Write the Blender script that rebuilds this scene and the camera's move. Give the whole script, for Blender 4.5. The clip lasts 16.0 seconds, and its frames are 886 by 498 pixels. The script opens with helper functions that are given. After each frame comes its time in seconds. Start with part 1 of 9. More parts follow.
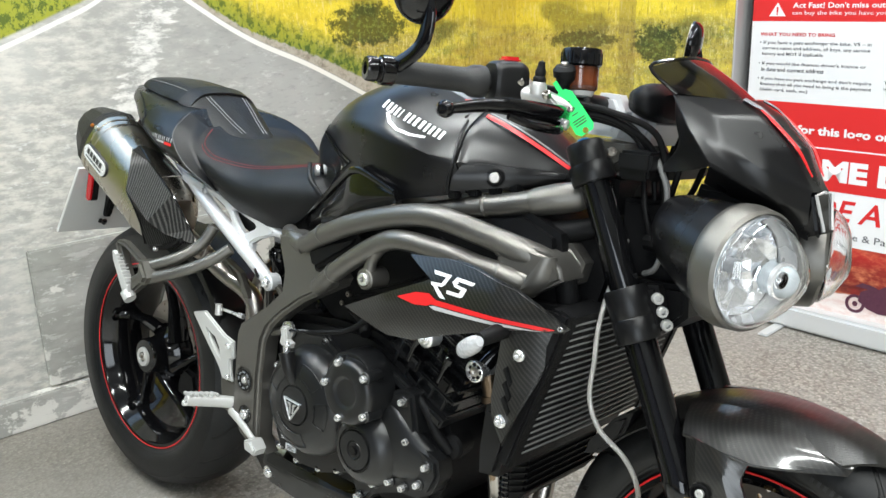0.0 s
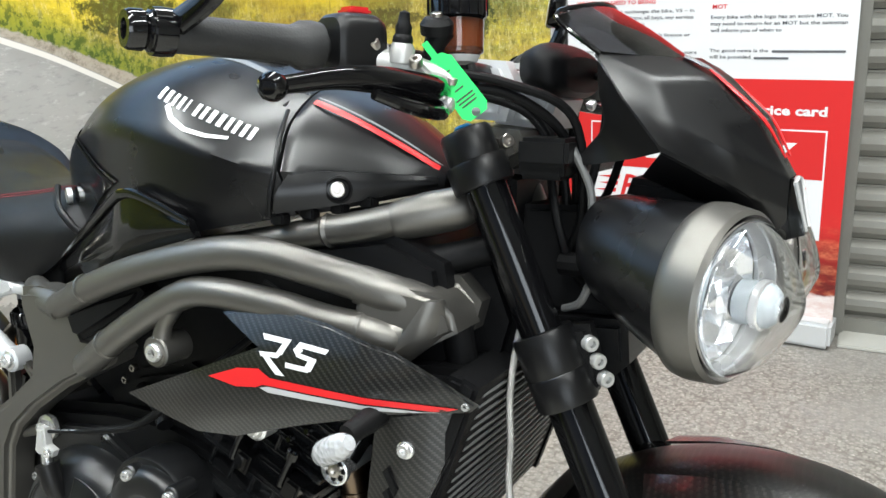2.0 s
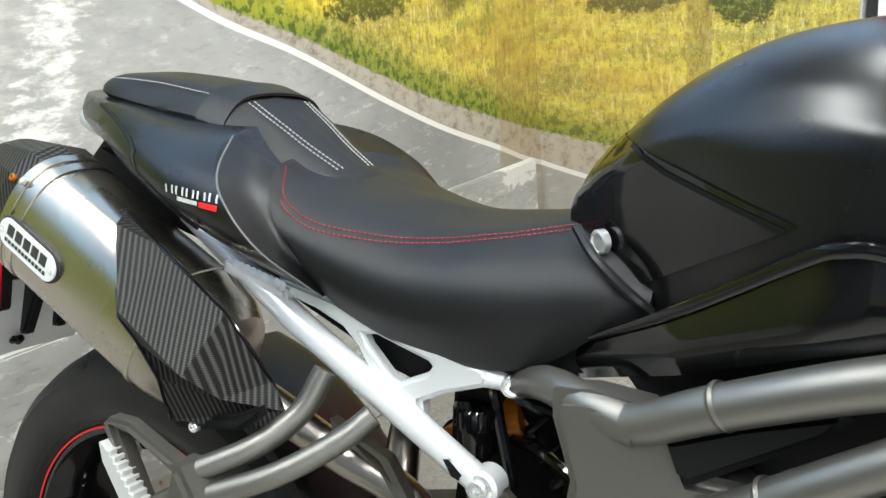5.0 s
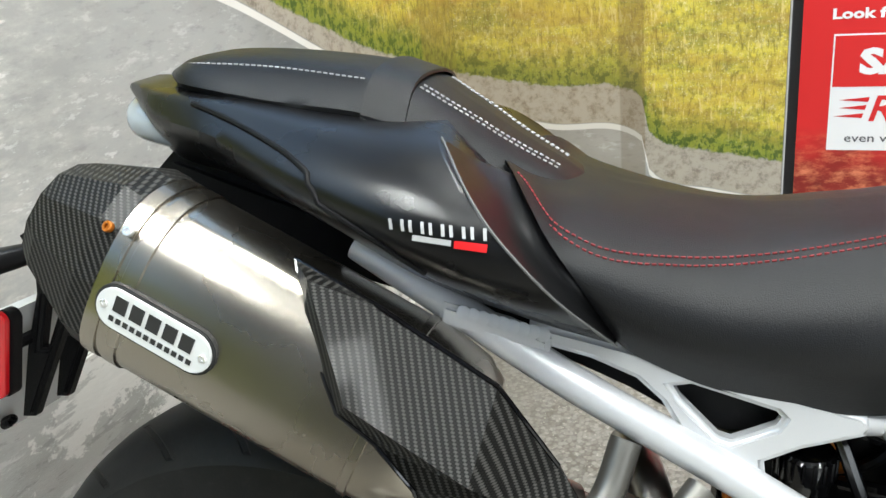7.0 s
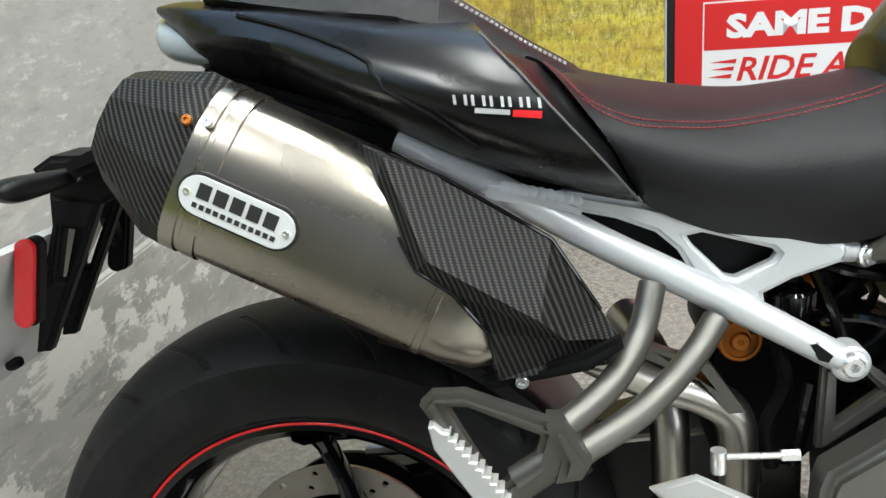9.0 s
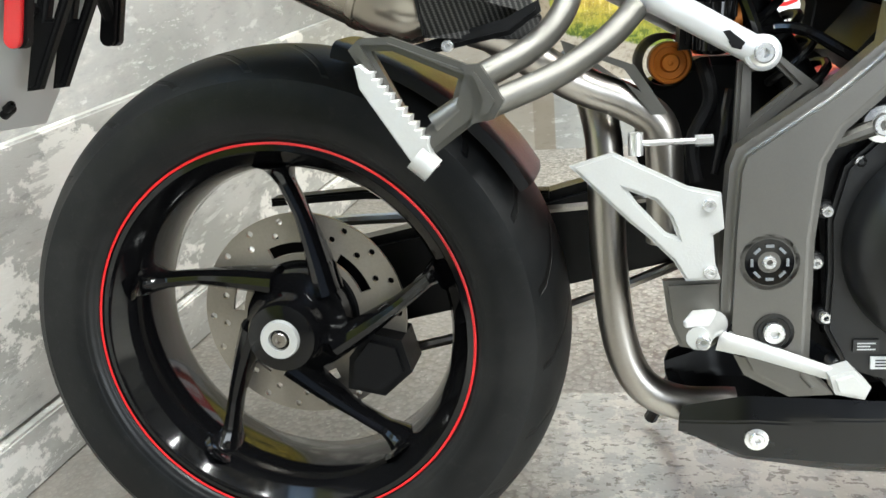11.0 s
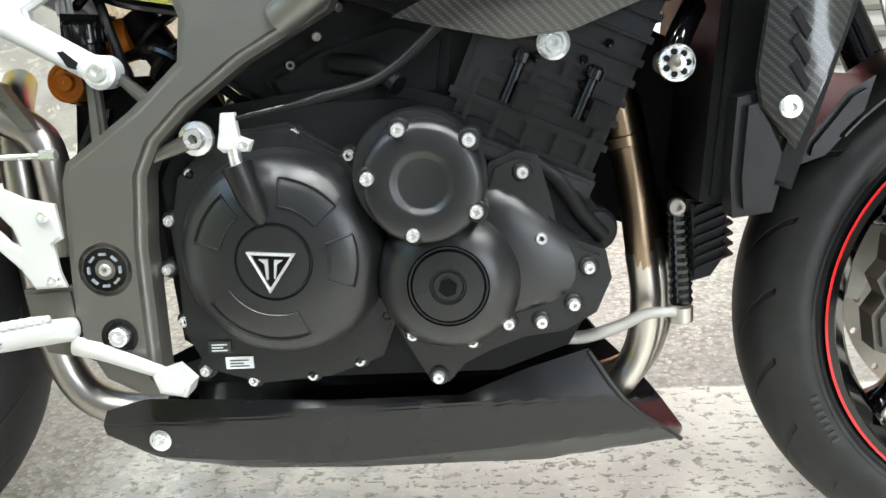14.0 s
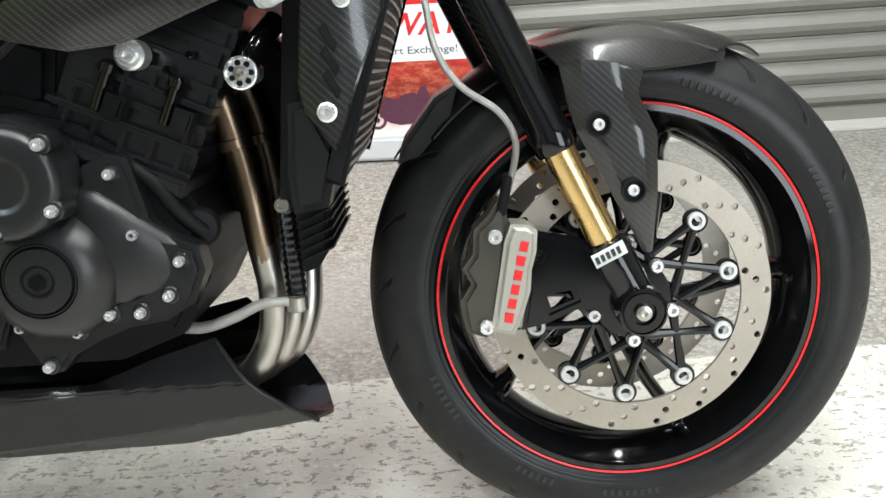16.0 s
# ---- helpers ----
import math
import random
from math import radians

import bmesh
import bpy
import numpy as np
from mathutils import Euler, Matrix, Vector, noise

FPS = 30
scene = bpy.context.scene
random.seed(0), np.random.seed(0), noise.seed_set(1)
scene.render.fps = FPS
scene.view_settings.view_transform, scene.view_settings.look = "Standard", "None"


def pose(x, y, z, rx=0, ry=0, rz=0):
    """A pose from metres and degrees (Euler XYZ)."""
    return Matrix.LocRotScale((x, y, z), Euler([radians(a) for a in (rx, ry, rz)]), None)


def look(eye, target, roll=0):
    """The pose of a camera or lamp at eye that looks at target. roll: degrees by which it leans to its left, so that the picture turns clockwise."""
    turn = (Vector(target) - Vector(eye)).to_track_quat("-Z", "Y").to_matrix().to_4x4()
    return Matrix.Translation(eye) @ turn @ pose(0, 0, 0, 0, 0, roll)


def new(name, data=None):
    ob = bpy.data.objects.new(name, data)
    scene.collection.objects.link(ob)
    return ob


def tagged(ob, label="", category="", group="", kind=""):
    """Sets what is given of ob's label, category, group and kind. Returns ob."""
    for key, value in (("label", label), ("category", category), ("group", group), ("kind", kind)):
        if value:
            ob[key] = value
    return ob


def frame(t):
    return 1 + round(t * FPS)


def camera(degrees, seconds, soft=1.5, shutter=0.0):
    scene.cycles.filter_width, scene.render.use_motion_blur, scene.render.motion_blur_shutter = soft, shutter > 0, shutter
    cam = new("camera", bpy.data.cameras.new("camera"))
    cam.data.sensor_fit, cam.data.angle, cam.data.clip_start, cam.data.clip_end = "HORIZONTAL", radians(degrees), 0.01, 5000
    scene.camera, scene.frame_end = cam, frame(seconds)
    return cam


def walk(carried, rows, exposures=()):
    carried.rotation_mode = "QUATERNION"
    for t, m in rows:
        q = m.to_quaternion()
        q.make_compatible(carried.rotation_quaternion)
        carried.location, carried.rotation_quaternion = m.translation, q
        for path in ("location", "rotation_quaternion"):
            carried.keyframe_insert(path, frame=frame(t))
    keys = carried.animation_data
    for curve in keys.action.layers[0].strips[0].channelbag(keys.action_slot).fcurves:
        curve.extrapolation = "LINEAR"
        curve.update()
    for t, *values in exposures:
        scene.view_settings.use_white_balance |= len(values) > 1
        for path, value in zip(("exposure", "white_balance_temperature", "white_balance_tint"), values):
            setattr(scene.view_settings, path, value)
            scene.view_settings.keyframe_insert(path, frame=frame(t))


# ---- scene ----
cam = camera(53.90, 16.0)
PATH = [
    (0.0, (1.808, -0.989, 1.153), (1.172, -0.274, 0.862), -2.01),
    (0.5, (1.697, -0.875, 1.149), (1.103, -0.127, 0.850), -3.25),
    (1.0, (1.616, -0.780, 1.121), (1.090, 0.013, 0.814), -3.19),
    (1.5, (1.579, -0.728, 1.099), (1.115, 0.103, 0.789), -3.13),
    (2.0, (1.524, -0.717, 1.087), (1.084, 0.128, 0.780), -3.21),
    (2.5, (1.441, -0.725, 1.082), (0.996, 0.118, 0.780), -3.31),
    (3.0, (1.352, -0.720, 1.055), (0.907, 0.126, 0.760), -3.44),
    (3.5, (1.249, -0.710, 1.042), (0.833, 0.150, 0.745), -3.22),
    (4.0, (1.114, -0.674, 1.044), (0.709, 0.191, 0.746), -2.94),
    (4.5, (0.964, -0.627, 1.048), (0.492, 0.203, 0.752), -4.11),
    (5.0, (0.846, -0.615, 1.055), (0.346, 0.197, 0.754), -4.72),
    (5.2, (0.797, -0.609, 1.059), (0.303, 0.204, 0.752), -4.85),
    (7.5, (0.305, -0.558, 1.093), (0.100, 0.332, 0.686), -6.28),
    (8.0, (0.258, -0.631, 1.089), (0.115, 0.270, 0.677), -6.14),
    (8.5, (0.262, -0.674, 1.072), (0.145, 0.231, 0.664), -6.51),
    (9.0, (0.259, -0.705, 1.045), (0.135, 0.202, 0.643), -6.30),
    (9.5, (0.264, -0.756, 0.952), (0.132, 0.154, 0.559), -6.03),
    (9.7, (0.273, -0.782, 0.910), (0.140, 0.129, 0.520), -5.75),
    (11.8, (0.470, -0.875, 0.758), (0.289, 0.038, 0.392), -5.68),
    (12.0, (0.516, -0.867, 0.754), (0.343, 0.049, 0.392), -6.08),
    (12.5, (0.639, -0.840, 0.759), (0.515, 0.086, 0.401), -5.81),
    (13.0, (0.757, -0.827, 0.743), (0.692, 0.102, 0.380), -5.03),
    (13.5, (0.838, -0.830, 0.735), (0.776, 0.101, 0.372), -4.95),
    (14.0, (0.899, -0.861, 0.738), (0.818, 0.070, 0.379), -4.54),
    (14.5, (1.007, -0.880, 0.732), (0.934, 0.052, 0.376), -4.19),
    (15.0, (1.119, -0.876, 0.713), (1.099, 0.055, 0.349), -4.23),
    (15.5, (1.191, -0.886, 0.696), (1.218, 0.044, 0.329), -4.04),
    (16.0, (1.232, -0.928, 0.731), (1.234, 0.006, 0.373), -3.80),
]
EXPOSURE = [(0.0, -0.35), (2.0, -0.35), (3.5, -0.4), (5.0, -0.2), (7.5, -0.42), (9.0, -0.52), (9.5, -0.28), (11.8, 0.3), (13.0, 0.5), (14.5, 0.55), (15.0, 0.45), (15.5, 0.12), (16.0, -0.1)]
walk(cam, [(t, look(eye, target, roll)) for t, eye, target, roll in PATH], EXPOSURE)

# world and lights: an open shop front behind the camera, tube lamps under the ceiling
world = bpy.data.worlds.new("daylight")
scene.world = world
world.use_nodes = True
_wn = world.node_tree.nodes
_sky = _wn.new("ShaderNodeTexSky")
_sky.sky_type, _sky.sun_disc = "NISHITA", False
_sky.sun_elevation, _sky.sun_rotation = radians(40), radians(200)
world.node_tree.links.new(_sky.outputs[0], _wn["Background"].inputs[0])
_wn["Background"].inputs[1].default_value = 0.04


def area_lamp(name, m, sx, sy, power, colour=(1, 0.97, 0.92)):
    data = bpy.data.lights.new(name, "AREA")
    data.shape, data.size, data.size_y, data.energy, data.color = "RECTANGLE", sx, sy, power, colour
    ob = new(name, data)
    ob.matrix_world = m
    return ob


# daylight from the open front, and the light of the ceiling tubes
area_lamp("daylight_opening", look((3.3, -3.35, 1.35), (1.2, 1.0, 0.7)), 1.5, 2.2, 80, (0.86, 0.94, 1.0))
for _x, _y, _w in ((-0.1, -0.9, 76), (1.3, -0.9, 76), (2.7, -0.9, 76), (0.6, 0.75, 46), (2.2, 0.75, 46)):
    area_lamp("tube_light", look((_x, _y, 2.78), (_x, _y, 0)) @ pose(0, 0, 0, 0, 0, 90), 1.5, 0.10, _w, (0.945, 0.985, 0.965))


# ---------------------------------------------------------------- materials
MATS = {}


def material(name, base, rough=0.5, metal=0.0, grain=0.0, grain_scale=200.0, stain=0.0, stain_scale=6.0,
             bump=0.0, bump_scale=400.0, coat=0.0, second=None, spec=0.5):
    """Principled surface with variation at two scales and a fine relief."""
    m = bpy.data.materials.new(name)
    m.use_nodes = True
    nt = m.node_tree
    N, L = nt.nodes, nt.links
    p = N["Principled BSDF"]
    p.inputs["Roughness"].default_value = rough
    p.inputs["Metallic"].default_value = metal
    p.inputs["Specular IOR Level"].default_value = spec
    if coat:
        p.inputs["Coat Weight"].default_value = coat
        p.inputs["Coat Roughness"].default_value = 0.08
    tc = N.new("ShaderNodeTexCoord")
    second = second or tuple(c * 0.55 for c in base)

    def noise_of(scale, detail=4.0):
        n = N.new("ShaderNodeTexNoise")
        n.inputs["Scale"].default_value = scale
        n.inputs["Detail"].default_value = detail
        L.new(tc.outputs["Object"], n.inputs["Vector"])
        return n

    def mixed(a, b, fac, amount):
        mx = N.new("ShaderNodeMix")
        mx.data_type = "RGBA"
        mul = N.new("ShaderNodeMath")
        mul.operation = "MULTIPLY"
        L.new(fac, mul.inputs[0])
        mul.inputs[1].default_value = amount
        L.new(mul.outputs[0], mx.inputs["Factor"])
        if isinstance(a, tuple):
            mx.inputs["A"].default_value = (*a, 1)
        else:
            L.new(a, mx.inputs["A"])
        mx.inputs["B"].default_value = (*b, 1)
        return mx.outputs["Result"]

    colour = tuple(base)
    p.inputs["Base Color"].default_value = (*base, 1)
    if stain:
        colour = mixed(colour, second, noise_of(stain_scale).outputs["Fac"], stain)
    if grain:
        colour = mixed(colour, second, noise_of(grain_scale, 2.0).outputs["Fac"], grain)
    if not isinstance(colour, tuple):
        L.new(colour, p.inputs["Base Color"])
    if stain or grain:
        r = N.new("ShaderNodeMapRange")
        r.inputs["To Min"].default_value = max(rough - 0.06, 0.02)
        r.inputs["To Max"].default_value = min(rough + 0.08, 1)
        L.new(noise_of(stain_scale * 3).outputs["Fac"], r.inputs["Value"])
        L.new(r.outputs[0], p.inputs["Roughness"])
    if bump:
        bp = N.new("ShaderNodeBump")
        bp.inputs["Strength"].default_value = bump
        bp.inputs["Distance"].default_value = 0.002
        L.new(noise_of(bump_scale, 2.0).outputs["Fac"], bp.inputs["Height"])
        L.new(bp.outputs[0], p.inputs["Normal"])
    MATS[name] = m
    return m


def M(name):
    return MATS[name]


material("matt_black", (0.004, 0.004, 0.0045), 0.28, grain=0.2, second=(0.006, 0.006, 0.0068), stain=0.06, spec=0.38)
material("satin_black", (0.004, 0.004, 0.0045), 0.34, grain=0.3, bump=0.10, bump_scale=900, second=(0.012, 0.012, 0.012), spec=0.32)
material("engine_black", (0.0065, 0.0068, 0.0075), 0.30, grain=0.2, bump=0.10, bump_scale=1600, second=(0.010, 0.010, 0.010), stain=0.05, stain_scale=14, spec=0.47)
material("engine_gloss", (0.0065, 0.0068, 0.0075), 0.17, grain=0.3, bump=0.10, bump_scale=900, second=(0.013, 0.013, 0.014), stain=0.12, stain_scale=20, spec=0.6)
material("plastic_black", (0.0045, 0.0045, 0.005), 0.45, bump=0.25, bump_scale=1500, grain=0.2, second=(0.007, 0.007, 0.007), spec=0.14)
material("gloss_black", (0.003, 0.003, 0.0035), 0.075, grain=0.2, second=(0.006, 0.006, 0.006), spec=0.45)
material("rubber", (0.009, 0.0095, 0.010), 0.55, grain=0.4, grain_scale=90, bump=0.2, bump_scale=500, stain=0.4, stain_scale=9, second=(0.022, 0.022, 0.023), spec=0.42)
material("leather", (0.006, 0.0063, 0.007), 0.42, bump=0.22, bump_scale=1100, grain=0.3, second=(0.014, 0.014, 0.015), spec=0.25)
material("frame_grey", (0.160, 0.153, 0.140), 0.34, metal=0.75, grain=0.35, grain_scale=700, bump=0.14, bump_scale=1600, stain=0.25, stain_scale=12, second=(0.105, 0.101, 0.094))
material("bracket_grey", (0.15, 0.144, 0.13), 0.38, metal=0.8, grain=0.3, grain_scale=700, bump=0.12, bump_scale=1600, stain=0.25, stain_scale=12, second=(0.10, 0.098, 0.09))
material("silver_paint", (0.61, 0.615, 0.625), 0.33, metal=0.35, grain=0.25, grain_scale=800, bump=0.08, bump_scale=1500, stain=0.15, stain_scale=10, second=(0.52, 0.53, 0.55))
material("bright_alloy", (0.57, 0.57, 0.555), 0.34, metal=0.4, grain=0.25, grain_scale=600, stain=0.2, stain_scale=18, bump=0.08, second=(0.36, 0.36, 0.36))
material("chrome", (0.86, 0.86, 0.86), 0.27, metal=0.85, grain=0.2, grain_scale=500, second=(0.55, 0.55, 0.55))
material("steel", (0.46, 0.44, 0.42), 0.3, metal=1.0, stain=0.5, stain_scale=7, grain=0.3, grain_scale=300, second=(0.30, 0.26, 0.21))
material("hot_steel", (0.25, 0.185, 0.13), 0.3, metal=1.0, stain=0.6, stain_scale=8, grain=0.3, grain_scale=300, second=(0.16, 0.11, 0.07))
material("disc_steel", (0.40, 0.36, 0.305), 0.36, metal=0.6, stain=0.45, stain_scale=25, grain=0.45, grain_scale=350, second=(0.21, 0.185, 0.16))
material("titanium", (0.42, 0.385, 0.33), 0.26, metal=1.0, stain=0.05, stain_scale=4, grain=0.12, grain_scale=420, second=(0.38, 0.35, 0.31))
material("gold", (0.72, 0.50, 0.22), 0.26, metal=1.0, grain=0.3, grain_scale=300, second=(0.55, 0.36, 0.14))
material("orange_alloy", (0.42, 0.125, 0.009), 0.34, metal=0.5, grain=0.3, grain_scale=200, second=(0.3, 0.09, 0.006))
material("red_paint", (0.62, 0.015, 0.018), 0.35, grain=0.15, second=(0.45, 0.01, 0.012))
material("white_print", (0.75, 0.75, 0.75), 0.45, grain=0.15, second=(0.6, 0.6, 0.6))
material("grey_print", (0.42, 0.42, 0.42), 0.42, grain=0.2, second=(0.32, 0.32, 0.32))
material("flash_grey", (0.15, 0.16, 0.17), 0.4, grain=0.15, second=(0.12, 0.125, 0.13))
material("dark_print", (0.02, 0.02, 0.02), 0.5, grain=0.2)
material("red_plastic", (0.45, 0.008, 0.012), 0.18, coat=0.5, grain=0.15, bump=0.1, bump_scale=700)
material("green_tag", (0.0, 0.62, 0.11), 0.4, grain=0.15, second=(0.0, 0.5, 0.08))
material("blue_anodised", (0.01, 0.16, 0.36), 0.3, metal=0.6, grain=0.2)
material("amber_fluid", (0.11, 0.030, 0.010), 0.15, coat=0.3, grain=0.3, second=(0.20, 0.06, 0.02))
material("stitch_red", (0.22, 0.014, 0.018), 0.7, grain=0.3, grain_scale=900)
material("stitch_grey", (0.32, 0.32, 0.32), 0.7, grain=0.3, grain_scale=900)
material("plate_back", (0.62, 0.63, 0.62), 0.4, grain=0.15, stain=0.2, second=(0.5, 0.5, 0.48))
material("braided", (0.40, 0.39, 0.375), 0.33, metal=0.7, grain=0.6, grain_scale=1200, bump=0.5, bump_scale=1800, second=(0.17, 0.17, 0.16))
material("caliper_nickel", (0.42, 0.405, 0.36), 0.36, metal=0.6, grain=0.3, stain=0.3, stain_scale=25, bump=0.1, bump_scale=900, second=(0.28, 0.265, 0.23))
material("caliper_dark", (0.055, 0.050, 0.042), 0.38, metal=0.4, grain=0.4, stain=0.3, stain_scale=20, second=(0.05, 0.045, 0.035))


def carbon_material(name, scale=170.0, light=0.075, dark=0.012, plane="XZ", coat=0.7, rough=0.32, coat_rough=0.12, turn=0.0, metal=0.35, spec=0.5):
    """Twill weave: two families of tows at right angles, under a clear coat."""
    m = bpy.data.materials.new(name)
    m.use_nodes = True
    N, L = m.node_tree.nodes, m.node_tree.links
    p = N["Principled BSDF"]
    tc = N.new("ShaderNodeTexCoord")
    sep = N.new("ShaderNodeSeparateXYZ")
    L.new(tc.outputs["Object"], sep.inputs[0])

    def op(kind, a, b=None):
        n = N.new("ShaderNodeMath")
        n.operation = kind
        for i, v in enumerate((a, b)):
            if v is None:
                continue
            if isinstance(v, (int, float)):
                n.inputs[i].default_value = v
            else:
                L.new(v, n.inputs[i])
        return n.outputs[0]

    a, b = sep.outputs["XYZ".index(plane[0])], sep.outputs["XYZ".index(plane[1])]
    ct, st = math.cos(radians(turn)) * scale * 2, math.sin(radians(turn)) * scale * 2
    u = op("ADD", op("MULTIPLY", a, ct), op("MULTIPLY", b, st))
    v = op("SUBTRACT", op("MULTIPLY", b, ct), op("MULTIPLY", a, st))
    row = op("FLOOR", v)
    # each row of tows is shifted by one quarter of the repeat, so that long slanting lines show
    shifted = op("ADD", op("MULTIPLY", u, 0.25), op("MULTIPLY", row, 0.25))
    warp = op("LESS_THAN", op("FRACT", shifted), 0.5)
    arc_u = op("SINE", op("MULTIPLY", op("FRACT", op("MULTIPLY", shifted, 2.0)), math.pi))
    arc_v = op("SINE", op("MULTIPLY", op("FRACT", v), math.pi))
    height = op("MULTIPLY", arc_u, arc_v)
    tone = op("MULTIPLY", op("ADD", op("MULTIPLY", warp, 0.85), 0.15), op("POWER", height, 0.4))
    mx = N.new("ShaderNodeMix")
    mx.data_type = "RGBA"
    mx.inputs["A"].default_value = (dark, dark, dark * 1.02, 1)
    mx.inputs["B"].default_value = (light, light * 0.97, light * 0.9, 1)
    L.new(tone, mx.inputs["Factor"])
    L.new(mx.outputs["Result"], p.inputs["Base Color"])
    p.inputs["Roughness"].default_value = rough
    p.inputs["Metallic"].default_value = metal
    p.inputs["Specular IOR Level"].default_value = spec
    p.inputs["Coat Weight"].default_value = coat
    p.inputs["Coat Roughness"].default_value = coat_rough
    bp = N.new("ShaderNodeBump")
    bp.inputs["Strength"].default_value = 0.22
    bp.inputs["Distance"].default_value = 0.0008
    L.new(tone, bp.inputs["Height"])
    L.new(bp.outputs[0], p.inputs["Normal"])
    MATS[name] = m
    return m


carbon_material("carbon", 240, light=0.013, dark=0.005, coat=0.25, coat_rough=0.34)
carbon_material("carbon_gloss", 260, light=0.022, dark=0.008, coat=0.8)
carbon_material("carbon_bold", 320, light=0.060, dark=0.0010, coat=0.03, rough=0.45, coat_rough=0.06, turn=-28, metal=0.0, spec=0.10)
carbon_material("carbon_fine", 240, light=0.035, dark=0.006)


def glass_material(name, tint=(1, 1, 1), rough=0.02):
    m = bpy.data.materials.new(name)
    m.use_nodes = True
    p = m.node_tree.nodes["Principled BSDF"]
    p.inputs["Base Color"].default_value = (*tint, 1)
    p.inputs["Transmission Weight"].default_value = 1.0
    p.inputs["Roughness"].default_value = rough
    p.inputs["IOR"].default_value = 1.45
    MATS[name] = m
    return m


glass_material("clear_glass")
glass_material("smoked_screen", (0.10, 0.10, 0.11), 0.05)
glass_material("smoked_cup", (0.55, 0.45, 0.40), 0.04)
material("cast_silver", (0.42, 0.42, 0.41), 0.34, metal=0.55, grain=0.25, grain_scale=500, stain=0.2, stain_scale=20, bump=0.15, bump_scale=900, second=(0.46, 0.46, 0.45))
material("lens_clear", (0.30, 0.33, 0.35), 0.10, grain=0.3, grain_scale=120, second=(0.25, 0.27, 0.28), coat=0.5)


# ---------------------------------------------------------------- mesh tools
def finish(bm, sharp=32.0):
    bmesh.ops.recalc_face_normals(bm, faces=bm.faces)
    lim = radians(sharp)
    for f in bm.faces:
        f.smooth = True
    for e in bm.edges:
        if len(e.link_faces) == 2 and e.calc_face_angle(0.0) > lim:
            e.smooth = False
    return bm


def mesh_of(name, bm, mat, sharp=32.0):
    finish(bm, sharp)
    me = bpy.data.meshes.new(name)
    bm.to_mesh(me)
    bm.free()
    me.materials.append(M(mat) if isinstance(mat, str) else mat)
    return me


def hang(ob, parent, local=None):
    """Parents a part; no deeper than thing > part > sub-part."""
    local = local or Matrix()
    depth, up = 0, parent
    while up.parent is not None:
        depth, up = depth + 1, up.parent
    while depth > 1:
        local, parent, depth = parent.matrix_basis @ local, parent.parent, depth - 1
    ob.parent = parent
    ob.matrix_basis = local


def part(name, bm, mat, parent, label="", sharp=32.0):
    """Links a bmesh as one mesh object under a thing or under a part."""
    ob = new(name, mesh_of(name, bm, mat, sharp))
    if parent is not None:
        hang(ob, parent)
    if label:
        tagged(ob, label)
    return ob


def spline(points, n):
    """Catmull-Rom through the points, n steps a span."""
    P = [Vector(p) for p in points]
    P = [2 * P[0] - P[1]] + P + [2 * P[-1] - P[-2]]
    out = []
    for i in range(1, len(P) - 2):
        a, b, c, d = P[i - 1:i + 3]
        for k in range(n):
            t = k / n
            out.append(0.5 * (2 * b + (c - a) * t + (2 * a - 5 * b + 4 * c - d) * t * t + (3 * b - a - 3 * c + d) * t ** 3))
    out.append(P[-2].copy())
    return out


def ringed(bm, rings, closed=True, caps=True, around=False):
    """Skins rings of equal count."""
    R = [[bm.verts.new(p) for p in r] for r in rings]
    n = len(R[0])
    m = len(R)
    for i in range(m if around else m - 1):
        a, b = R[i], R[(i + 1) % m]
        for j in range(n if closed else n - 1):
            q = (a[j], a[(j + 1) % n], b[(j + 1) % n], b[j])
            try:
                bm.faces.new(q)
            except ValueError:
                pass
    if caps and closed and not around:
        for r in (R[0], R[-1]):
            try:
                bm.faces.new(r)
            except ValueError:
                pass
    return R


def tube(points, radius, seg=12, n=6, flat=1.0, up=None, bm=None, caps=True):
    """A swept round (or flattened) bar; radius: one, or one for each point."""
    bm = bm or bmesh.new()
    path = spline(points, n) if len(points) > 2 else [Vector(p) for p in points]
    rad = [radius] * len(points) if isinstance(radius, (int, float)) else list(radius)
    m = len(path)
    rings = []
    ref = Vector(up) if up else None
    for i, p in enumerate(path):
        d = (path[min(i + 1, m - 1)] - path[max(i - 1, 0)]).normalized()
        if ref is None:
            ref = Vector((0, 1, 0)) if abs(d.y) < 0.9 else Vector((1, 0, 0))
        s = d.cross(ref).normalized()
        u = s.cross(d).normalized()
        if not up:
            ref = u
        f = i / (m - 1) * (len(rad) - 1)
        k = min(int(f), len(rad) - 2)
        r = rad[k] + (rad[k + 1] - rad[k]) * (f - k)
        rings.append([p + s * (r * math.cos(2 * math.pi * j / seg)) + u * (r * flat * math.sin(2 * math.pi * j / seg)) for j in range(seg)])
    ringed(bm, rings, caps=caps)
    return bm


def stitches(points, radius, pitch=0.0052, fill=0.62):
    """A seam of short threads along a smooth line."""
    path = spline(points, 12)
    run, marks = 0.0, []
    for a, b in zip(path, path[1:]):
        d = (b - a).length
        while marks is not None and len(marks) * pitch <= run + d:
            marks.append(a.lerp(b, (len(marks) * pitch - run) / d))
        run += d
    bm = bmesh.new()
    for a, b in zip(marks, marks[1:]):
        tube([a, a.lerp(b, fill)], radius, 5, bm=bm)
    return bm


